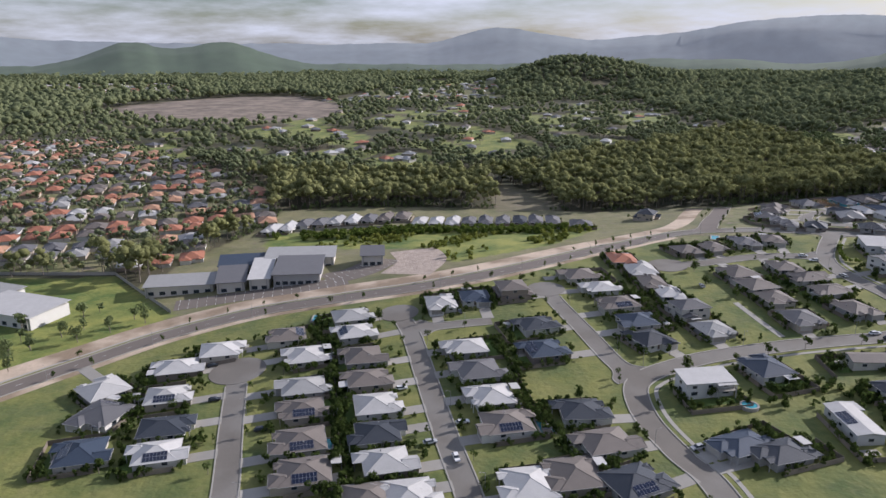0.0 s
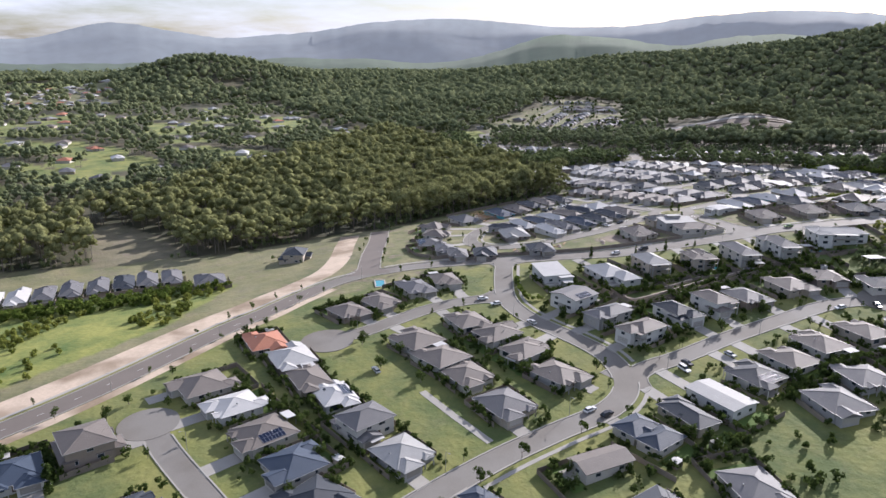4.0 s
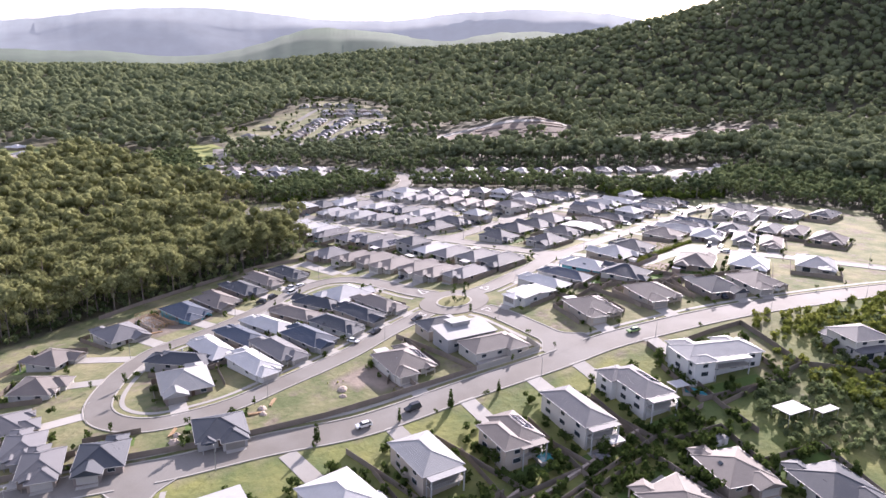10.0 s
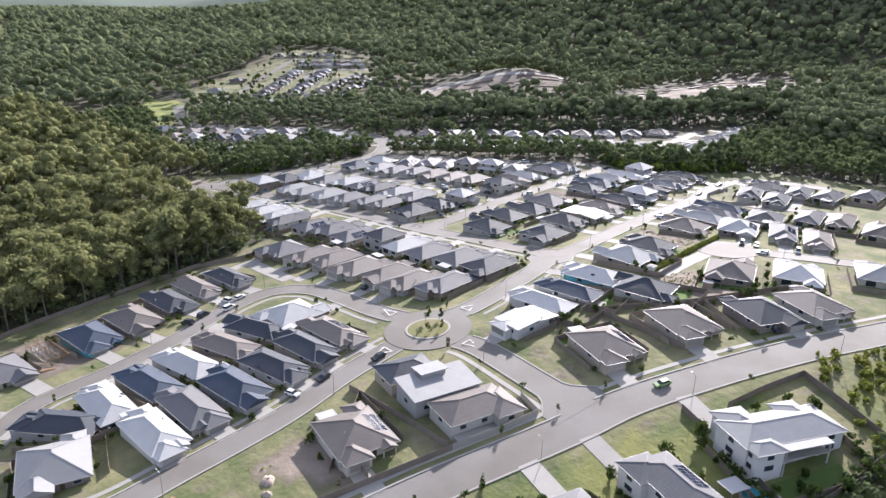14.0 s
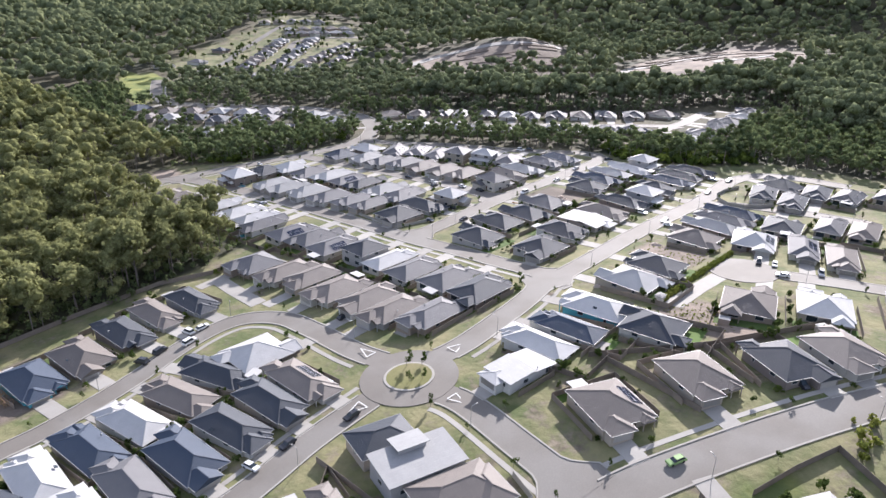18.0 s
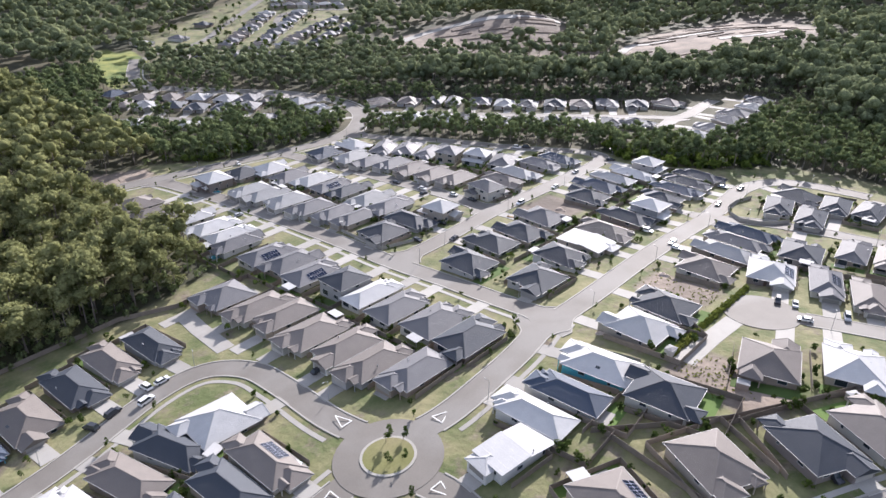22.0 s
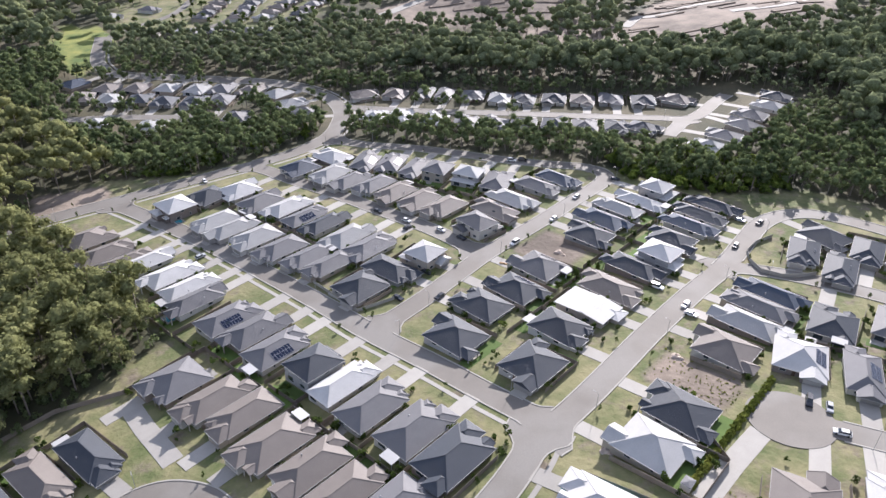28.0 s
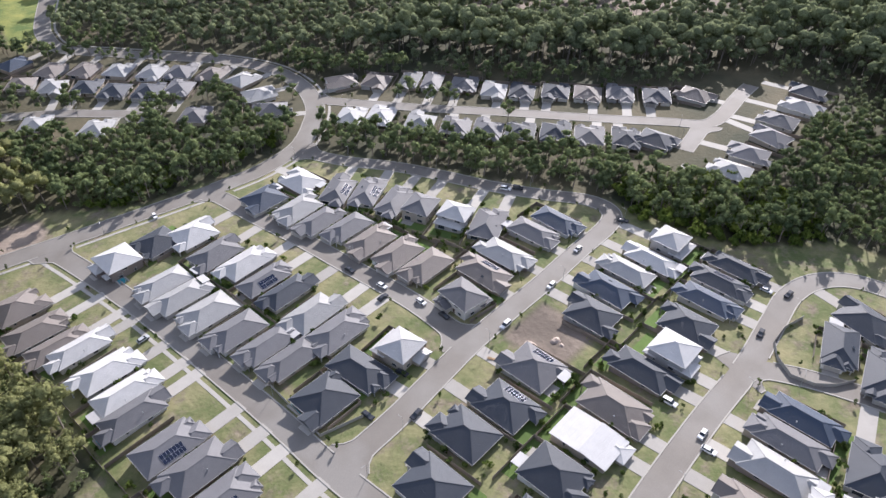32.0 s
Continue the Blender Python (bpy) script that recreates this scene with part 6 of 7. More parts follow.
fence([(302.5, 337), (300, 304.6)], 1.7)
fence([(322.5, 330), (319, 302)], 1.7)
fence([(239.9, 311.8), (261, 308.5), (281.9, 307.4), (304.2, 304.3), (339.9, 298.6)], 1.7)
fence([(238.8, 323.7), (218.3, 317.4), (207, 316)], 1.7)
fence([(239.9, 311.8), (234, 299.5), (223.7, 297.5), (209, 297)], 1.7)
fence([(390.3, 371.7), (401.7, 360.2), (414.4, 348.5), (437.1, 334), (452.6, 322.3)], 1.7)
fence([(391.8, 368.8), (385.6, 338)], 1.7)
fence([(415.8, 346.7), (403.7, 331.1)], 1.7)
fence([(388.7, 373), (422, 373.1)], 1.7)
fence([(318.2, 397.9), (317.5, 373.6), (316.6, 361.1)], 1.8)
fence([(303.4, 392.5), (298.5, 367.7)], 1.7)
for pts in ([(241.7, 320.8), (242.7, 315.1), (262, 313.5), (283, 312.2)], [(262, 317), (283, 316)], [(284, 311), (301, 309), (320, 306.5)]):
    line = smooth_line(pts, 3)
    ribbon("retaining_wall", line, -0.35, 0.35, 1.1, M["rubble"], "low stacked-stone retaining wall on the garden slope", "retaining wall", 1, kind="")
fence([(317, 360), (330, 355), (339, 352.5), (342, 360)], 1.8, M["kerb"], "pale panel fence round the corner building")


# ---- roof vents, skylights and garden sheds ----
VENT, SKYLIGHT = bmesh.new(), bmesh.new()
bmesh.ops.create_cone(VENT, cap_ends=True, segments=10, radius1=0.12, radius2=0.12, depth=0.5)
bmesh.ops.create_uvsphere(VENT, u_segments=10, v_segments=6, radius=0.24, matrix=Matrix.Translation((0, 0, 0.3)))
block(SKYLIGHT, -0.4, 0.4, -0.6, 0.6, 0, 0.12)
VENT_MESH, SKY_MESH = bpy.data.meshes.new("roof_vent"), bpy.data.meshes.new("skylight")
VENT.to_mesh(VENT_MESH)
SKYLIGHT.to_mesh(SKY_MESH)
VENT_MESH.materials.append(M["steel"])
SKY_MESH.materials.append(M["glass"])
for base in [o for o in scene.objects if o.name.split(".")[0] == "house"]:
    if g.random() < 0.45 and "two" not in base["label"]:
        side, u = g.choice((-1, 1)), g.uniform(1.5, 3.2)
        slope = radians(22)
        half = 5.8
        kind = g.random() < 0.7
        part("roof_vent" if kind else "skylight", VENT_MESH if kind else SKY_MESH, (), base, m=Matrix.Translation((side * (half - u * math.cos(slope)), g.uniform(-1, 3), 2.72 + u * math.sin(slope))) @ (Matrix() if kind else Euler((0, side * slope, 0)).to_matrix().to_4x4()))


def shed(x, y, yaw, roof):
    ob = new("garden_shed")
    ob.matrix_basis = pose(x, y, gz(x, y), 0, 0, yaw)
    bm = bmesh.new()
    prism(bm, [(-1.5, -1.2), (1.5, -1.2), (1.5, 1.2), (-1.5, 1.2)], -0.5, 2.0)
    part("wall", bm, [WALLS[g.randrange(4)]], ob)
    bm, caps = bmesh.new(), bmesh.new()
    hip(bm, caps, -1.65, 1.65, -1.35, 1.35, 2.01, 12, 0.06)
    caps.free()
    part("roof", bm, [ROOFS[roof]], ob)
    bm = bmesh.new()
    block(bm, -0.45, 0.45, -1.24, -1.2, 0.0, 1.8)
    part("door", bm, [M["garage"]], ob)
    return tagged(ob, "small metal garden shed in a back yard", "shed", "garden sheds")


for k, ((hx, hy, code, street), (front, across, w, d, near, gx)) in enumerate(zip(HOUSES, PLACED)):
    if street in OLD_STREETS + ("K", "K2", "I") and k % 5 == 1:
        o = Vector((hx, hy)) + across * (w / 2 - 1.5) - front * (d / 2 + 4.5)
        if not blocked(o.x, o.y, 0.5):
            shed(o.x, o.y, math.degrees(math.atan2(across.y, across.x)), g.choice("lgw"))


# ---- cars ----
def car_meshes(van=False):
    L, W = (4.9, 1.9) if van else (4.5, 1.8)
    low, top = 0.35, 1.9 if van else 1.45
    belt = 1.05 if van else 0.92
    prof = [(-L / 2, low), (L / 2, low), (L / 2, 0.75), (L / 2 - 0.15, 0.85), (L / 2 - 1.1, belt), (-L / 2 + 0.15, belt + 0.02), (-L / 2, 0.8)]
    bm = bmesh.new()
    n = len(prof)
    quads(bm, [(x, -W / 2 + (0.08 if z > 0.8 else 0), z) for x, z in prof] + [(x, W / 2 - (0.08 if z > 0.8 else 0), z) for x, z in prof],
          [list(range(n)), list(range(2 * n - 1, n - 1, -1))] + [[i, n + i, n + (i + 1) % n, (i + 1) % n] for i in range(n)])
    bmesh.ops.recalc_face_normals(bm, faces=bm.faces[:])
    cab = bmesh.new()
    x0, x1, x2, x3 = -L / 2 + 0.15, L / 2 - 1.15, -L / 2 + (0.35 if van else 0.8), L / 2 - 1.9
    quads(cab, [(x0, -W / 2 + .1, belt), (x1, -W / 2 + .1, belt), (x1, W / 2 - .1, belt), (x0, W / 2 - .1, belt), (x2, -W / 2 + .28, top - .06), (x3, -W / 2 + .28, top - .06), (x3, W / 2 - .28, top - .06), (x2, W / 2 - .28, top - .06)],
          [(0, 1, 5, 4), (1, 2, 6, 5), (2, 3, 7, 6), (3, 0, 4, 7), (4, 5, 6, 7)])
    lid = bmesh.new()
    block(lid, x2 - 0.04, x3 + 0.04, -W / 2 + 0.25, W / 2 - 0.25, top - 0.055, top)
    wh = bmesh.new()
    bmesh.ops.create_cone(wh, cap_ends=True, segments=14, radius1=0.33, radius2=0.33, depth=0.22, matrix=pose(0, 0, 0, 90))
    out = []
    for name, b in (("body", bm), ("cabin_glass", cab), ("roof_panel", lid), ("wheel", wh)):
        me = bpy.data.meshes.new(name)
        b.to_mesh(me)
        b.free()
        me.materials.append({"cabin_glass": M["glass"], "wheel": M["tyre"]}.get(name))
        out.append(me)
    return out, L, W


CAR_SETS = [car_meshes(), car_meshes(True)]
PAINTS = [(w_, material("car_paint_" + w_.replace(" ", "_"), c, 0.25, 0.1, vary=0.03, bump=0)) for w_, c in (("white", (0.75, 0.75, 0.74)), ("silver", (0.45, 0.46, 0.47)), ("dark grey", (0.04, 0.042, 0.05)), ("red", (0.4, 0.03, 0.03)), ("pale green", (0.25, 0.38, 0.15)))]


def car(x, y, yaw, paint, van):
    (body, cab, lid, wheel), L, W = CAR_SETS[van]
    ob = new("car")
    e = 1.2
    c_, s_ = math.cos(radians(yaw)), math.sin(radians(yaw))
    slope = math.degrees(math.atan2(gz(x + c_ * e, y + s_ * e) - gz(x - c_ * e, y - s_ * e), 2 * e))
    ob.matrix_basis = pose(x, y, gz(x, y) + 0.15, 0, 0, yaw) @ pose(0, 0, 0, 0, -slope, 0)
    glass = part("cabin_glass", cab, (), ob)
    for name, me, over in (("body", body, ob), ("roof_panel", lid, glass)):
        o = part(name, me, (), over)
        o.material_slots[0].link = "OBJECT"
        o.material_slots[0].material = paint[1]
    for a in (-1, 1):
        for b in (-1, 1):
            part("wheel", wheel, (), ob, m=pose(a * L * 0.31, b * (W / 2 - 0.1), 0.33))
    return tagged(ob, f"{paint[0]} " + ("van" if van else "car") + " parked by the street", "van" if van else "car", "parked cars")


CAR_SPOTS = """422.0,575.0 465.0,643.0 494.5,546.5 496.0,530.0 491.5,525.0 499.0,501.0 509.5,481.5 460.0,477.5 469.5,493.0 450.0,488.5 563.5,487.0 538.0,482.0 590.0,413.5 563.5,413.0 509.5,408.5 505.0,404.5 580.5,537.0
584.5,533.0 592.5,483.5 587.0,420.5 514.5,421.5 503.5,576.0 499.0,512.5 332.0,482.5 336.5,481.5 329.0,476.0 320.5,478.5 373.0,430.5 367.0,447.0 483.0,360.5 484.0,355.5 475.5,350.0 485.5,341.0 317.5,408.0 307.5,408.0 299.0,489.5
334.0,404.0 339.0,418.5 367.0,335.0 410.5,324.0 314.0,477.0 311.0,417.0 430.5,313.5 275.0,363.5 289.5,359.5 188.0,349.5 190.0,342.0 193.0,320.0 221.5,265.5 217.5,263.0 238.5,261.5 300.5,261.5 312.0,254.0 123.0,314.0 -82.5,227.5
-60.5,206.5 -26.5,203.0 -4.0,195.0 4.0,186.5 -15.0,228.5 6.5,205.5 77.5,187.5 173.5,260.0 -92.0,255.0 176.5,255.5 7.5,291.0 22.0,297.0"""
for k, q in enumerate(CAR_SPOTS.split()):
    x, y = map(float, q.split(","))
    i = int(np.hypot(ROAD_PTS[:, 0] - x, ROAD_PTS[:, 1] - y).argmin())
    off = math.hypot(ROAD_PTS[i][0] - x, ROAD_PTS[i][1] - y)
    yaw = math.degrees(math.atan2(ROAD_DIR[i][1], ROAD_DIR[i][0])) + (90 if off > ROAD_HALF[i] + 0.8 else 0)
    pick = 4 if (x, y) == (367.0, 335.0) else g.choice((0, 0, 0, 0, 1, 1, 2, 2, 2, 3 if k % 5 == 0 else 0))
    car(x, y, yaw, PAINTS[pick], g.random() < 0.25)


# ---- street lamps ----
def street_lamp(x, y, yaw):
    ob = new("street_lamp")
    ob.matrix_basis = pose(x, y, gz(x, y), 0, 0, yaw)
    v, f = stick((0, 0, -0.3), (0, 0, 6.2), 0.09, 0.05, 8)
    part("pole", mesh_from("pole", v, f, [M["steel"]]), (), ob)
    v, f = stick((0, 0, 6.15), (1.3, 0, 6.45), 0.04, 0.035, 6)
    arm = part("arm", mesh_from("arm", v, f, [M["steel"]]), (), ob)
    bm = bmesh.new()
    block(bm, 1.2, 1.85, -0.12, 0.12, 6.4, 6.5)
    part("lamp_head", bm, [M["gutter"]], arm)
    return tagged(ob, "slim galvanised street lamp on the verge", "street lamp", "street lamps")


for key, line in LINES.items():
    h = ROADS[key][0] / 2
    for k, (p, q) in enumerate(zip(line, normals(line))):
        if k % 20 == 9:
            o = p - q * (h + 1.0)
            if not on_road(o.x, o.y, key, 0.5) and o.x < 700:
                street_lamp(o.x, o.y, math.degrees(math.atan2(q.y, q.x)))


# ---- larger buildings ----
def hall(name, x, y, w, d, yaw, h, colour, label, category, rise=1.2, windows=6, wall=0):
    """A long building under a low metal roof: walls, roof, fascia, windows."""
    ob = new(name)
    ob.matrix_basis = pose(x, y, gz(x, y) + 0.2, 0, 0, yaw)
    bm = bmesh.new()
    prism(bm, [(-w / 2, -d / 2), (w / 2, -d / 2), (w / 2, d / 2), (-w / 2, d / 2)], -2.5, h)
    part("wall", bm, [WALLS[wall]], ob)
    bm = bmesh.new()
    e = 1.0
    quads(bm, [(-w / 2 - e, -d / 2 - e, h), (w / 2 + e, -d / 2 - e, h), (w / 2 + e, d / 2 + e, h + rise), (-w / 2 - e, d / 2 + e, h + rise)] + [(-w / 2 - e, -d / 2 - e, h + 0.25), (w / 2 + e, -d / 2 - e, h + 0.25), (w / 2 + e, d / 2 + e, h + rise + 0.25), (-w / 2 - e, d / 2 + e, h + rise + 0.25)],
          [(3, 2, 1, 0), (4, 5, 6, 7), (0, 1, 5, 4), (1, 2, 6, 5), (2, 3, 7, 6), (3, 0, 4, 7)])
    part("roof", bm, [ROOFS[colour]], ob)
    for k in range(windows):
        part("window", WINDOWS[3.0, 2.1], (), ob, m=pose((k + 0.5 - windows / 2) * w / windows, -d / 2 - 0.01, 0.3))
    for sx in (-1, 1):
        bm = bmesh.new()
        block(bm, -0.2, 0.2, -0.2, 0.2, -2.5, h)
        part("column", bm, [M["gutter"]], ob, m=pose(sx * (w / 2 - 1), -d / 2 - 0.8, 0))
    return tagged(ob, label, category)


hall("shop_building", -139, 352, 34, 16, 10, 5, "l", "long shopping centre wing with pale metal roof", "shop")
hall("shop_building", -113, 356, 14, 26, 12, 5.5, "g", "grey-roofed shopping centre entrance block", "shop", windows=2)
hall("shop_building", -113, 380, 26, 18, 12, 6.5, "b", "blue-grey roofed shopping centre block", "shop")
hall("shop_building", -98, 361, 10, 34, 8, 6, "w", "narrow white-roofed shopping arcade", "shop", windows=2)
hall("shop_building", -78, 362, 24, 30, 5, 6, "g", "wide grey-roofed supermarket hall", "shop", wall=5)
hall("shop_building", -82, 388, 38, 18, 5, 6.5, "l", "long pale-roofed shopping centre wing behind the supermarket", "shop")
hall("shop_building", -40, 380, 12, 16, 5, 6, "g", "small grey-roofed shop beside the car park", "shop", windows=3)
hall("school_hall", -206, 318, 40, 22, -20, 6, "w", "white school hall with broad metal roof on the grass field", "hall", wall=3)
for x, y, k, colour, words in ((329.5, 365.0, 12, "n", "taupe hip-roofed street wing"), (330.0, 377.0, 13, "l", "pale skillion-roofed middle wing with a raised lantern"), (331.0, 389.5, 14, "d", "dark hip-roofed rear wing")):
    wing = new("childcare_wing")
    wing.matrix_basis = pose(x, y, gz(x, y) + 0.2, 0, 0, VILLAS[k][0])
    villa(wing, VILLAS[k], ROOFS[colour])
    tagged(wing, words + " of the childcare centre", "building")
hall("school_block", -232, 342, 24, 14, -20, 5, "l", "pale school block beside the hall", "hall", wall=3)

CAR_PARK = smooth_line([(-134, 327), (-108, 334), (-78, 340), (-50, 347)])
ribbon("car_park", CAR_PARK, -7, 8, 0.05, M["new_asphalt"], "dark asphalt car park with painted bays", "car park", 4)
CAR_PARK_B = smooth_line([(-62, 352), (-46, 362), (-32, 385)])
ribbon("car_park", CAR_PARK_B, -11, 11, 0.055, M["new_asphalt"], "dark asphalt car park with painted bays", "car park", 4)
for line, offs in ((CAR_PARK, (-5.5, 0.5, 6.5)), (CAR_PARK_B, (-8, -1, 6))):
    for o in offs:
        for p, q in list(zip(line, normals(line)))[1:-1:2]:
            a = p + q * (o - 1.8)
            ribbon("bay_line", [a, p + q * (o + 1.8)], -0.1, 0.1, 0.075, M["marking"], "white painted parking bay line", "road marking", 1)
verge_line = [p for p in LINES["main"] if p.x < 136]
ribbon("road", verge_line, -4.6, 4.6, 0.072, M["new_asphalt"], "new brown-grey asphalt on the main road", "road", 4)
ribbon("bare_verge", verge_line, -9.5, -5.6, 0.03, M["dirt"], "bare sandy shoulder of the new road", "verge", 2)
ribbon("bare_verge", verge_line, 7.5, 20, 0.03, M["dirt"], "bare sandy earth beside the new road", "verge", 4)
ribbon("grass_verge", verge_line, 5.95, 7.5, 0.035, M["verge"], "strip of dry grass along the kerb", "verge", 1)
ribbon("bare_track", smooth_line([(108, 408), (128, 420), (146, 434), (162, 458), (178, 492), (192, 520)]), -6, 6, 0.03, M["dirt"], "bare earth beside the side road", "verge", 3)
ribbon("rubble_ground", smooth_line([(-22, 350), (-14, 375), (-20, 404)]), -16, 12, 0.06, M["rubble"], "churned pale soil of a building site", "bare ground", 6)
centre = LINES["main"]
for k in range(0, len(verge_line) - 1, 5):
    ribbon("centre_line", [centre[k], centre[k].lerp(centre[k + 1], 0.999)], -0.07, 0.07, 0.085, M["marking"], "white dash along the road's centre", "road marking", 1)
ribbon("path", [Vector((131.5, 295)), Vector((134, 278)), Vector((137, 261))], -1.3, 1.3, 0.08, M["concrete"], "straight pale concrete walkway between the yards", "footpath", 2)
ribbon("path", [Vector((463, 366)), Vector((447, 367)), Vector((431, 367.5))], -3, 3, 0.1, M["concrete"], "wide pale concrete lane beside a hedge", "lane", 2)
ribbon("path", [Vector((357.5, 481)), Vector((359, 500)), Vector((361, 515))], -3, 3, 0.1, M["concrete"], "pale concrete lane to the rear houses", "lane", 2)


# ---- painted splitter islands at the roundabout ----
for x, y, yaw in ((356.5, 422, 90), (371.5, 404.5, 0), (339, 405.5, 180), (355, 389.5, -90)):
    ob = new("splitter_marking")
    ob.matrix_basis = pose(x, y, gz(x, y) + 0.33, 0, 0, yaw)
    for k, (a, z) in enumerate((((0, -1.7), (4.6, 0)), ((4.6, 0), (0, 1.7)), ((0, 1.7), (0, -1.7)))):
        bm = bmesh.new()
        beam(bm, (*a, 0), (*z, 0), 0.3, 0.03)
        part("painted_line", bm, [M["marking"]], ob, m=pose(0, 0, 0.004 * k))
    tagged(ob, "white painted triangle before the roundabout", "road marking", "splitter markings")


# ---- pools ----
def pool(x, y, w, d, yaw, round_=False):
    ob = new("swimming_pool")
    ob.matrix_basis = pose(x, y, gz(x, y) + 0.15, 0, 0, yaw)
    n = 24 if round_ else 4
    ring = [(w / 2 * math.cos(2 * math.pi * i / n), d / 2 * math.sin(2 * math.pi * i / n)) for i in range(n)] if round_ else [(-w / 2, -d / 2), (w / 2, -d / 2), (w / 2, d / 2), (-w / 2, d / 2)]
    out = [(a * (1 + 1.2 / w), b * (1 + 1.2 / d)) for a, b in ring]
    z1 = 1.0 if round_ else 0.12
    v = [(*p, z1) for p in ring] + [(*p, z1) for p in out] + [(*p, -1) for p in out] + [(*p, -0.6) for p in ring]
    f = []
    for i in range(n):
        j = (i + 1) % n
        f += [(i, n + i, n + j, j), (n + i, 2 * n + i, 2 * n + j, n + j), (3 * n + i, i, j, 3 * n + j)]
    part("coping", mesh_from("coping", v, f, [M["concrete"]]), (), ob)
    bm = bmesh.new()
    quads(bm, [(*p, z1 - 0.12) for p in ring], [list(range(n))])
    part("water", bm, [M["water"]], ob)
    return tagged(ob, "blue backyard swimming pool with pale coping", "pool", "backyard pools")


for q in "433.5,612.5,3,6,0 393.5,545,3.5,7,90 438.3,506.5,3,8,0 346,303,4,7,30 297,321,4,8,-20 -37,197,3.5,6,0 33,202,4,8,10 -57,296,4,7,0 159,394,4,9,-20".split():
    pool(*map(float, q.split(",")))
pool(102.5, 210, 5, 5, 0, True)


# ---- half-built house ----
def building_site(x, y, yaw):
    ob = new("half_built_house")
    ob.matrix_basis = pose(x, y, gz(x, y) + 0.25, 0, 0, yaw)
    bm = bmesh.new()
    block(bm, -6, 6, -9, 9, -1.5, 0.0)
    part("slab", bm, [M["concrete"]], ob)
    for k in range(5):
        for a, b in (((-5.8, -8.8 + 4.4 * k), (5.8, -8.8 + 4.4 * k)), ((-5.8 + 2.9 * k, -8.8), (-5.8 + 2.9 * k, 8.8))):
            bm = bmesh.new()
            a, b = Vector((*a, 0)), Vector((*b, 0))
            beam(bm, a + Vector((0, 0, 0.05)), b + Vector((0, 0, 0.05)), 0.1, 0.1)
            beam(bm, a + Vector((0, 0, 2.5)), b + Vector((0, 0, 2.5)), 0.1, 0.1)
            m = max(2, int((b - a).length / 1.2))
            for i in range(m + 1):
                p = a.lerp(b, i / m)
                block(bm, p.x - 0.05, p.x + 0.05, p.y - 0.05, p.y + 0.05, 0.1, 2.45)
            part("wall_frame", bm, [M["raw_timber"]], ob)
    return tagged(ob, "half-built house, timber frame on a concrete slab", "building site")


building_site(279, 496, 5)


# ---- soil and timber on the building lots ----
def soil_mound(x, y, size, g):
    r = np.random.default_rng(g.randrange(999))
    v, f, n = [], [], 14
    for k, (rad, z) in enumerate(((1.0, -0.3), (0.8, 0.35), (0.5, 0.75), (0.15, 0.95))):
        for i in range(n):
            a = 2 * math.pi * i / n
            q = rad * size * r.uniform(0.8, 1.2)
            v.append((q * math.cos(a) * 1.4, q * math.sin(a), z * size * 0.55 + r.normal(0, 0.06)))
    for k in range(3):
        for i in range(n):
            f.append((k * n + i, k * n + (i + 1) % n, (k + 1) * n + (i + 1) % n, (k + 1) * n + i))
    ob = new("soil_mound", mesh_from("soil_mound", v, f, [M["rubble"]], True))
    ob.matrix_basis = pose(x, y, gz(x, y), 0, 0, g.uniform(0, 180))
    return tagged(ob, "low mound of pale excavated soil on a building lot", "soil mound", "soil mounds")


def timber_stack(x, y, yaw, g):
    ob = new("timber_stack")
    ob.matrix_basis = pose(x, y, gz(x, y) + 0.05, 0, 0, yaw)
    for k in range(7):
        bm = bmesh.new()
        w = g.uniform(1.6, 2.4)
        block(bm, -w, w, -0.1, 0.1, 0, 0.16)
        part("beam", bm, [M["raw_timber"]], ob, m=pose(g.uniform(-0.3, 0.3), (k % 4) * 0.26 - 0.4, 0.17 * (k // 4), 0, 0, g.uniform(-4, 4)))
    return tagged(ob, "stack of raw timber beams on a building lot", "timber stack", "timber stacks")


for q in "262,393 237,396 284,384 480,398 515,464 431,393 288,506 508,470".split():
    x, y = map(float, q.split(","))
    if not on_road(x, y, None, 1.5):
        soil_mound(x, y, g.uniform(0.8, 1.8), g)
        soil_mound(x + g.uniform(-4, 4), y + g.uniform(-4, 4), g.uniform(0.5, 1.2), g)
for q in "239,401 266,394 259,392 494,474 272,484 283,509 300,500".split():
    x, y = map(float, q.split(","))
    timber_stack(x, y, g.uniform(0, 180), g)


# ---- far suburbs: plainer houses in rows among trees ----
FAR_PARTS = []


def far_house(x, y, yaw, colour, rnd):
    """Notes down the walls and roof of one far house, as arrays."""
    w, d = rnd.choice(((12.5, 18.0), (13.5, 16.5), (14.5, 15.5)))
    parts, _ = design(w, d, 1, rnd.randrange(3), rnd.random() < 0.5)
    m = np.array(pose(x, y, gz(x, y) + 0.3, 0, 0, yaw))
    wm = rnd.choice((0, 1, 2, 3))
    for name, me, role, place in parts:
        if role in ("wall", "roof"):
            me.calc_loop_triangles()
            v = np.empty(len(me.vertices) * 3)
            me.vertices.foreach_get("co", v)
            f = np.empty(len(me.loop_triangles) * 3, np.int32)
            me.loop_triangles.foreach_get("vertices", f)
            v = v.reshape(-1, 3) @ m[:3, :3].T + m[:3, 3]
            FAR_PARTS.append((v, f.reshape(-1, 3), wm if role == "wall" else 6 + list(ROOFS).index(colour)))


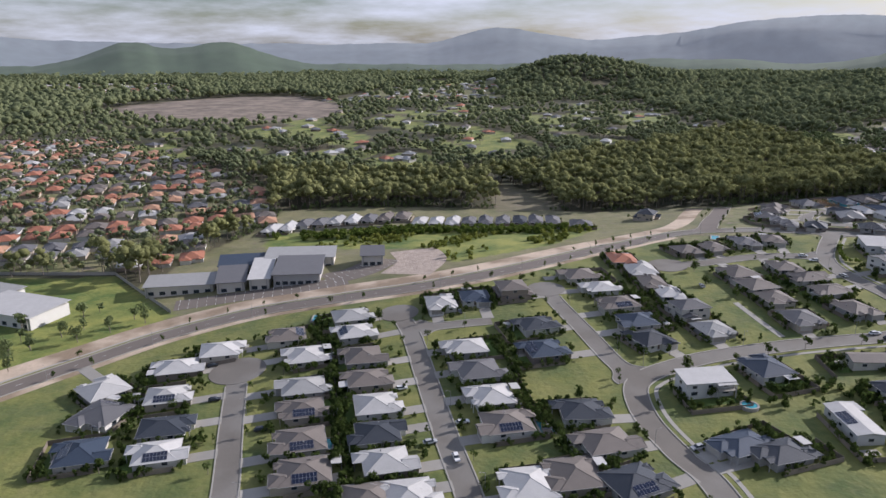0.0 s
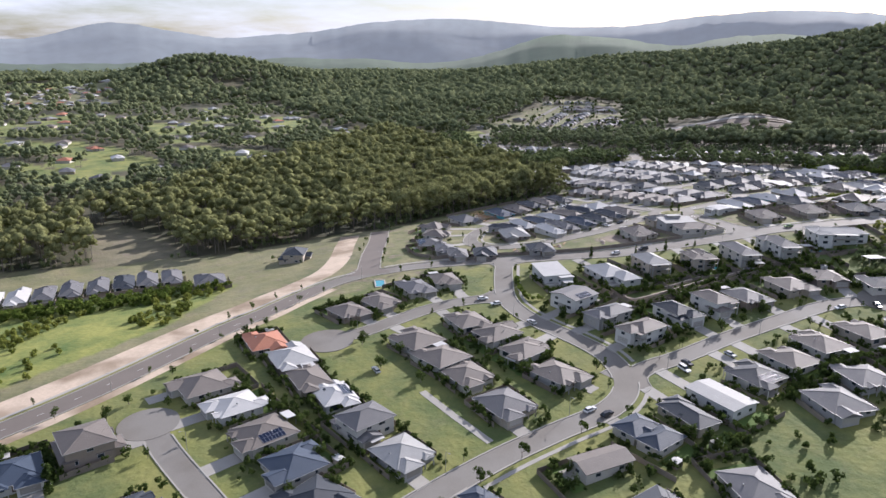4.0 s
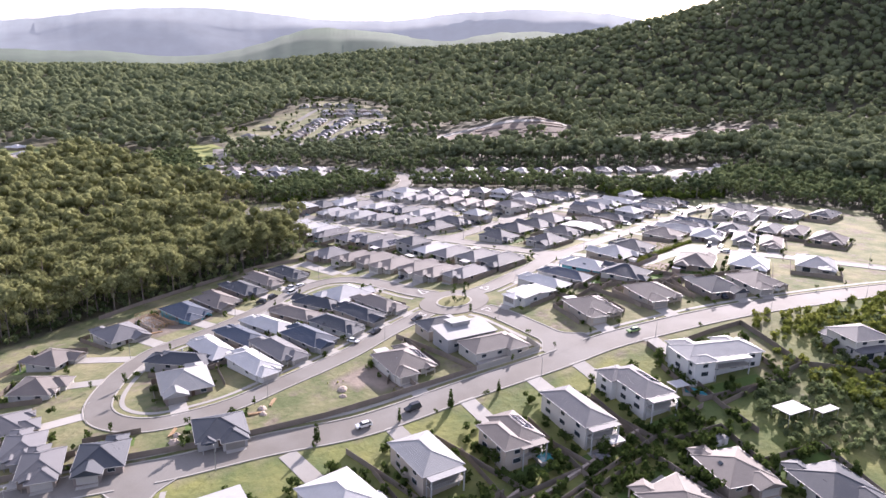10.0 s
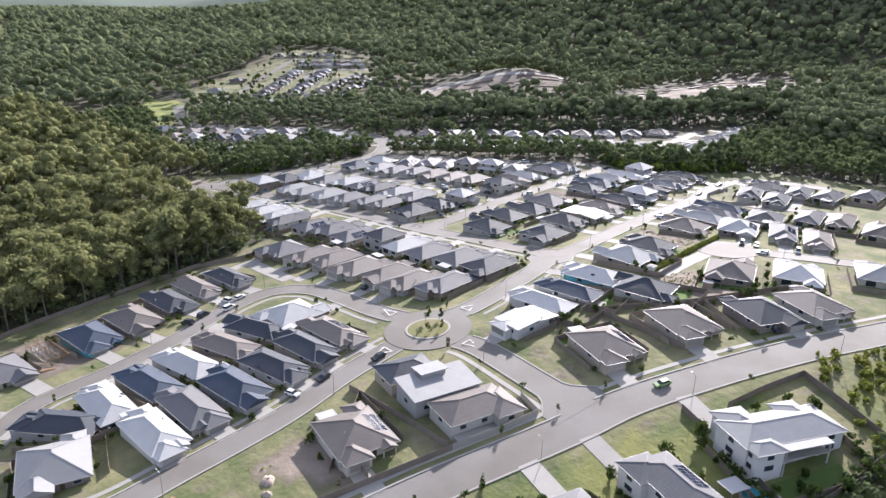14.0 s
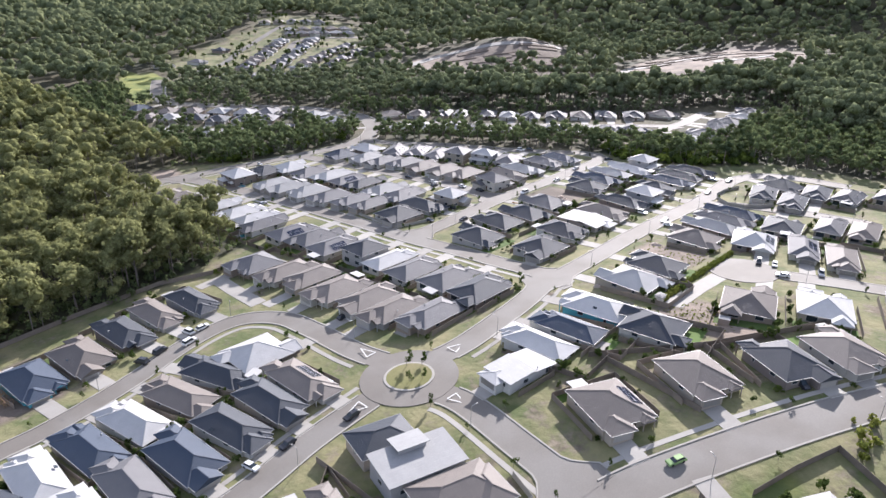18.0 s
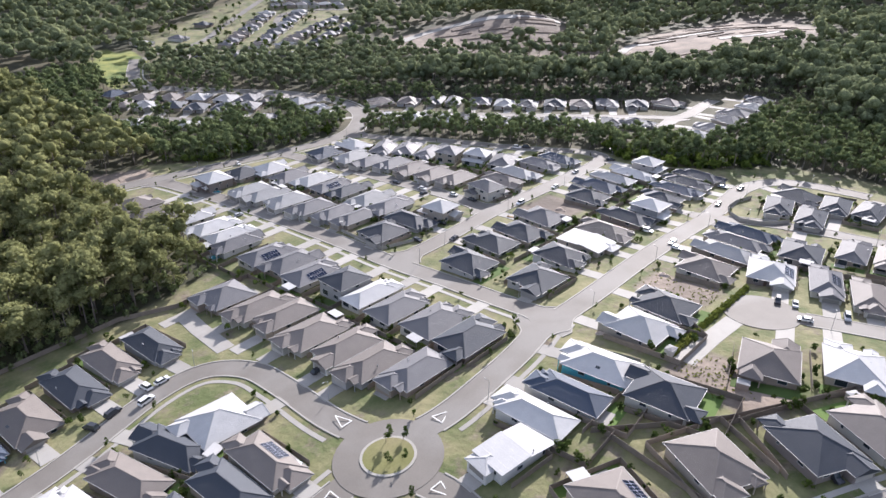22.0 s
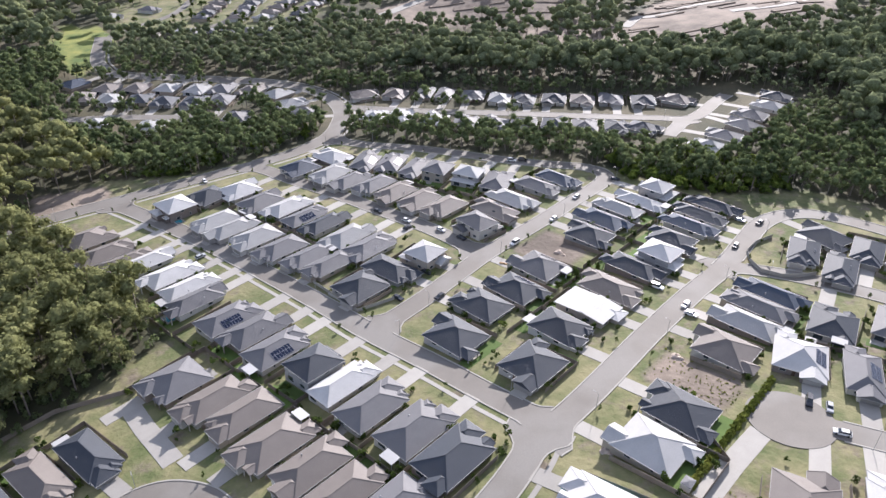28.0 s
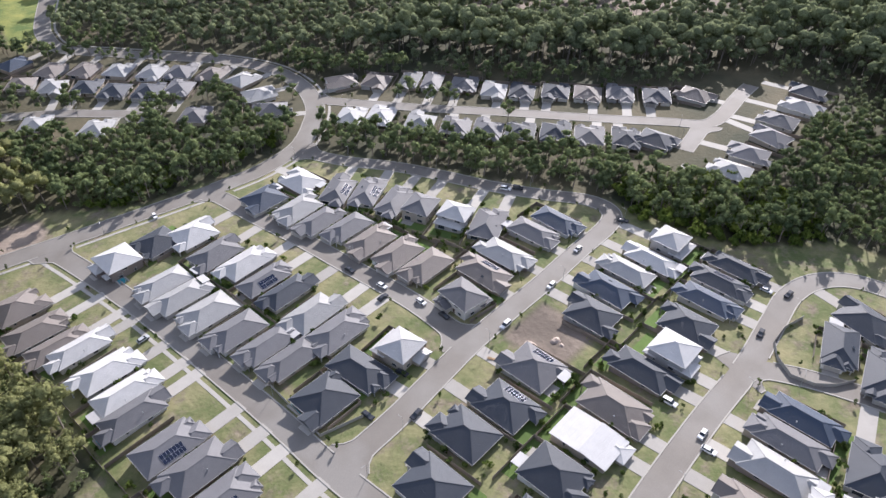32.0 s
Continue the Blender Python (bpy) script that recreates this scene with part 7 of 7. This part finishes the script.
def far_done(name, label):
    v, f = joined([(a, c) for a, c, k in FAR_PARTS])
    mi = np.concatenate([np.full(len(c), k) for a, c, k in FAR_PARTS])
    FAR_PARTS.clear()
    return tagged(new(name, mesh_from(name, v, f, WALLS + list(ROOFS.values()), index=mi)), label, "houses", kind="stuff")


rnd = random.Random(9)
FAR_SPOTS = []
for name, poly, step, deep, turn, colours, keep, word in (("brick_houses", RED_SUBURB, 17, 25, 18, "rrorongnwgnlo", 0.85, "brick houses with terracotta and grey roofs among garden trees"),):
    cx, cy = sum(p[0] for p in poly) / len(poly), sum(p[1] for p in poly) / len(poly)
    u, v = Vector((math.cos(radians(turn)), math.sin(radians(turn)))), Vector((-math.sin(radians(turn)), math.cos(radians(turn))))
    for a in range(-30, 31):
        for b in range(-22, 23):
            o = Vector((cx, cy)) + u * (a * step + rnd.uniform(-2, 2)) + v * (b * deep + (4 if b % 2 else -4) + rnd.uniform(-2, 2))
            if inside(np.array([o.x]), np.array([o.y]), poly)[0] and rnd.random() < keep:
                far_house(o.x, o.y, turn + (180 if b % 2 else 0) + rnd.uniform(-4, 4), rnd.choice(colours), rnd)
                FAR_SPOTS.append((o.x, o.y))
    far_done(name, word)
for a, z, n in (((595, 937), (666, 873), 7), ((650, 949), (760, 1038), 10), ((671, 926), (793, 1021), 11), ((688, 906), (807, 969), 9), ((702, 880), (790, 930), 7), ((803, 1137), (861, 1094), 5), ((788, 1058), (855, 1026), 6), ((800, 1075), (868, 1048), 5)):
    turn = math.degrees(math.atan2(z[1] - a[1], z[0] - a[0]))
    for k in range(n):
        x, y = a[0] + (z[0] - a[0]) * k / (n - 1), a[1] + (z[1] - a[1]) * k / (n - 1)
        far_house(x, y, turn + 180 * (a[0] % 2) + rnd.uniform(-4, 4), rnd.choice("gdgnbgdnl"), rnd)
for x, y in ((593, 1010), (630, 1008), (681, 1045)):
    far_house(x, y, 30, rnd.choice("gdl"), rnd)
far_done("hillside_houses", "new houses with grey roofs on the hillside estate")
ribbon("road", smooth_line([(540, 925), (575, 962), (640, 985), (700, 1035), (780, 1090), (815, 1110)], 8), -3.5, 3.5, 0.25, M["asphalt"], "narrow asphalt street up the hillside estate", "road", 2)
ribbon("road", smooth_line([(600, 950), (650, 925), (720, 975), (780, 1030), (860, 1010)], 8), -3.5, 3.5, 0.3, M["asphalt"], "narrow asphalt street between the hillside houses", "road", 2)
for pts in ([(765, 840), (840, 850), (885, 825), (925, 785), (955, 762)], [(900, 652), (940, 660), (952, 645), (1000, 640), (1060, 600)], [(980, 590), (1015, 560), (1060, 552)]):
    ribbon("haul_road", smooth_line(pts, 8), -5, 5, 0.4, M["concrete"], "pale graded haul road over the earthworks", "track", 2)
for k in range(26):
    x, y = rnd.uniform(800, 940), rnd.uniform(725, 840)
    if inside(np.array([x]), np.array([y]), EARTHWORKS)[0]:
        a = Vector((x, y))
        ribbon("soil_bank", [a, a + Vector((14, -11)), a + Vector((28, -21))], -3, 3, 0.9, M["soil"], "low graded bank of brown soil", "soil bank", 2, kind="")
for k in range(60):
    x, y = rnd.uniform(840, 1180), rnd.uniform(530, 680)
    if inside(np.array([x, x + 24]), np.array([y, y - 14]), EARTHWORKS_B).all():
        a = Vector((x, y))
        ribbon("soil_bank", [a, a + Vector((12, -7)), a + Vector((24, -14))], -2.5, 2.5, rnd.uniform(0.5, 1.3), M["soil"], "low graded bank of brown soil", "soil bank", 2, kind="")
for x, y, r in RURAL:
    far_house(x, y, rnd.uniform(0, 180), rnd.choice("wlgrnl"), rnd)
far_done("rural_houses", "scattered rural houses in forest clearings")
FAR_HP = np.array(FAR_SPOTS)
p = fill(7.0, RED_SUBURB, 0.12)
p = p[[(np.abs(FAR_HP - q[:2]).sum(1) > 12).all() for q in p]]
wood("suburb_trees", p, [crown_tree(k, 26, 2, 7.0, 3.9, 0.6, 0.4) for k in range(90, 95)], LEAF["grey"], rng, "garden trees between the brick houses")
p = fill(9.0, HILL_ESTATE, -0.25)
p = p[[(np.abs(FAR_HP - q[:2]).sum(1) > 12).all() for q in p]]
wood("estate_trees", p, [gum_shape(k, 90, 6.0, 2.2, 0.6) for k in range(95, 98)], LEAF["garden"], rng, "small trees of the hillside estate")
p = fill(9.0, [(-180, 330), (-130, 312), (-160, 278), (-196, 242), (-220, 262)], -0.1)
wood("field_trees", p, [gum_shape(k, 110, 6.5, 2.6, 0.6) for k in range(98, 101)], LEAF["dark"], rng, "scattered trees round the school field")
# white roofs of towns on the plain
for k in range(420):
    poly = (TOWN_A, TOWN_B)[k % 2]
    x, y = rnd.uniform(min(p[0] for p in poly), max(p[0] for p in poly)), rnd.uniform(min(p[1] for p in poly), max(p[1] for p in poly))
    if inside(np.array([x]), np.array([y]), poly)[0]:
        far_house(x, y, rnd.uniform(0, 180), rnd.choice("wwlgr"), rnd)
far_done("town_houses", "pale-roofed houses of towns on the plain")


# ---- far ranges, with painted haze ----
def ranges():
    # Distance haze is imitated by a muted base colour plus emission.
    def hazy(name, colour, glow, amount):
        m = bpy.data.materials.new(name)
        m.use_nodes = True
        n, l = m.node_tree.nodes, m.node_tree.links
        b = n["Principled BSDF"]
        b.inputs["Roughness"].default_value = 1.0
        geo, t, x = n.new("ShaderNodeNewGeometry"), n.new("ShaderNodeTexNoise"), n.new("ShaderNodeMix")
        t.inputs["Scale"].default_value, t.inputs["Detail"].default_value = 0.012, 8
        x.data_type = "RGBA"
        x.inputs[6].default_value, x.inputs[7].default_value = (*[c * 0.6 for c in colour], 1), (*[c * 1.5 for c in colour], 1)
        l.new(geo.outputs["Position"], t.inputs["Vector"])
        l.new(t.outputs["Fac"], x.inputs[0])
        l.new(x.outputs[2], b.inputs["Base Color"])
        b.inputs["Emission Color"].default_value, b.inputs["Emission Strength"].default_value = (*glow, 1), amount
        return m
    far_haze_glow, mid_haze_glow = hazy("range_painted_haze", (0.08, 0.10, 0.11), (0.46, 0.47, 0.49), 0.34), hazy("foothills_painted_haze", (0.05, 0.075, 0.045), (0.24, 0.27, 0.25), 0.16)
    for k, (haze, r, crest) in enumerate(((far_haze_glow, 4550, lambda a: 130 + 95 * math.exp(-((a - 4) / 4.5) ** 2) + 150 * math.exp(-((a - 27) / 11) ** 2) + 200 * math.exp(-((a - 53) / 13) ** 2) + 90 * math.exp(-((a + 45) / 12) ** 2)),
                                          (mid_haze_glow, 3500, lambda a: 28 + 98 * math.exp(-((a + 25.2) / 3.2) ** 2) + 104 * math.exp(-((a + 18.4) / 3.6) ** 2) + 30 * math.exp(-((a - 17) / 7) ** 2) + 140 * math.exp(-((a - 37) / 6) ** 2) + 150 * math.exp(-((a - 52) / 9) ** 2)))):
        v, f = [], []
        angles = np.arange(-75, 110, 0.3)
        steps = ((-620, 0.0), (-480, 0.22), (-330, 0.48), (-170, 0.76), (0, 1.0), (260, 0.0))
        for a in angles:
            h = crest(a) + 14 * noise.noise((a * 0.25, k * 9.0, 0)) + 5 * noise.noise((a * 1.1, k * 9.0, 3)) + 2.5 * noise.noise((a * 4.0, k * 9.0, 5))
            for j, (dr, part_) in enumerate(steps):
                spur = 1 + 0.16 * noise.noise((a * 0.22, j * 0.8 + k * 5.0, 8)) * (part_ not in (0.0, 1.0))
                rr = r + dr + 60 * noise.noise((a * 0.2, j * 0.9, k * 7.0 + 2))
                v.append((80 + rr * math.sin(radians(a)), 80 + rr * math.cos(radians(a)), -60 + (h + 60) * part_ * spur if part_ else -60))
        m = len(steps)
        for i in range(len(angles) - 1):
            for j in range(m - 1):
                f.append((i * m + j, i * m + j + 1, (i + 1) * m + j + 1, (i + 1) * m + j))
        tagged(new("mountain_range", mesh_from("mountain_range", v, f, [haze], True)), "mountain range on the horizon, its blue-grey haze painted in as colour and glow", "backdrop", kind="structure")


ranges()
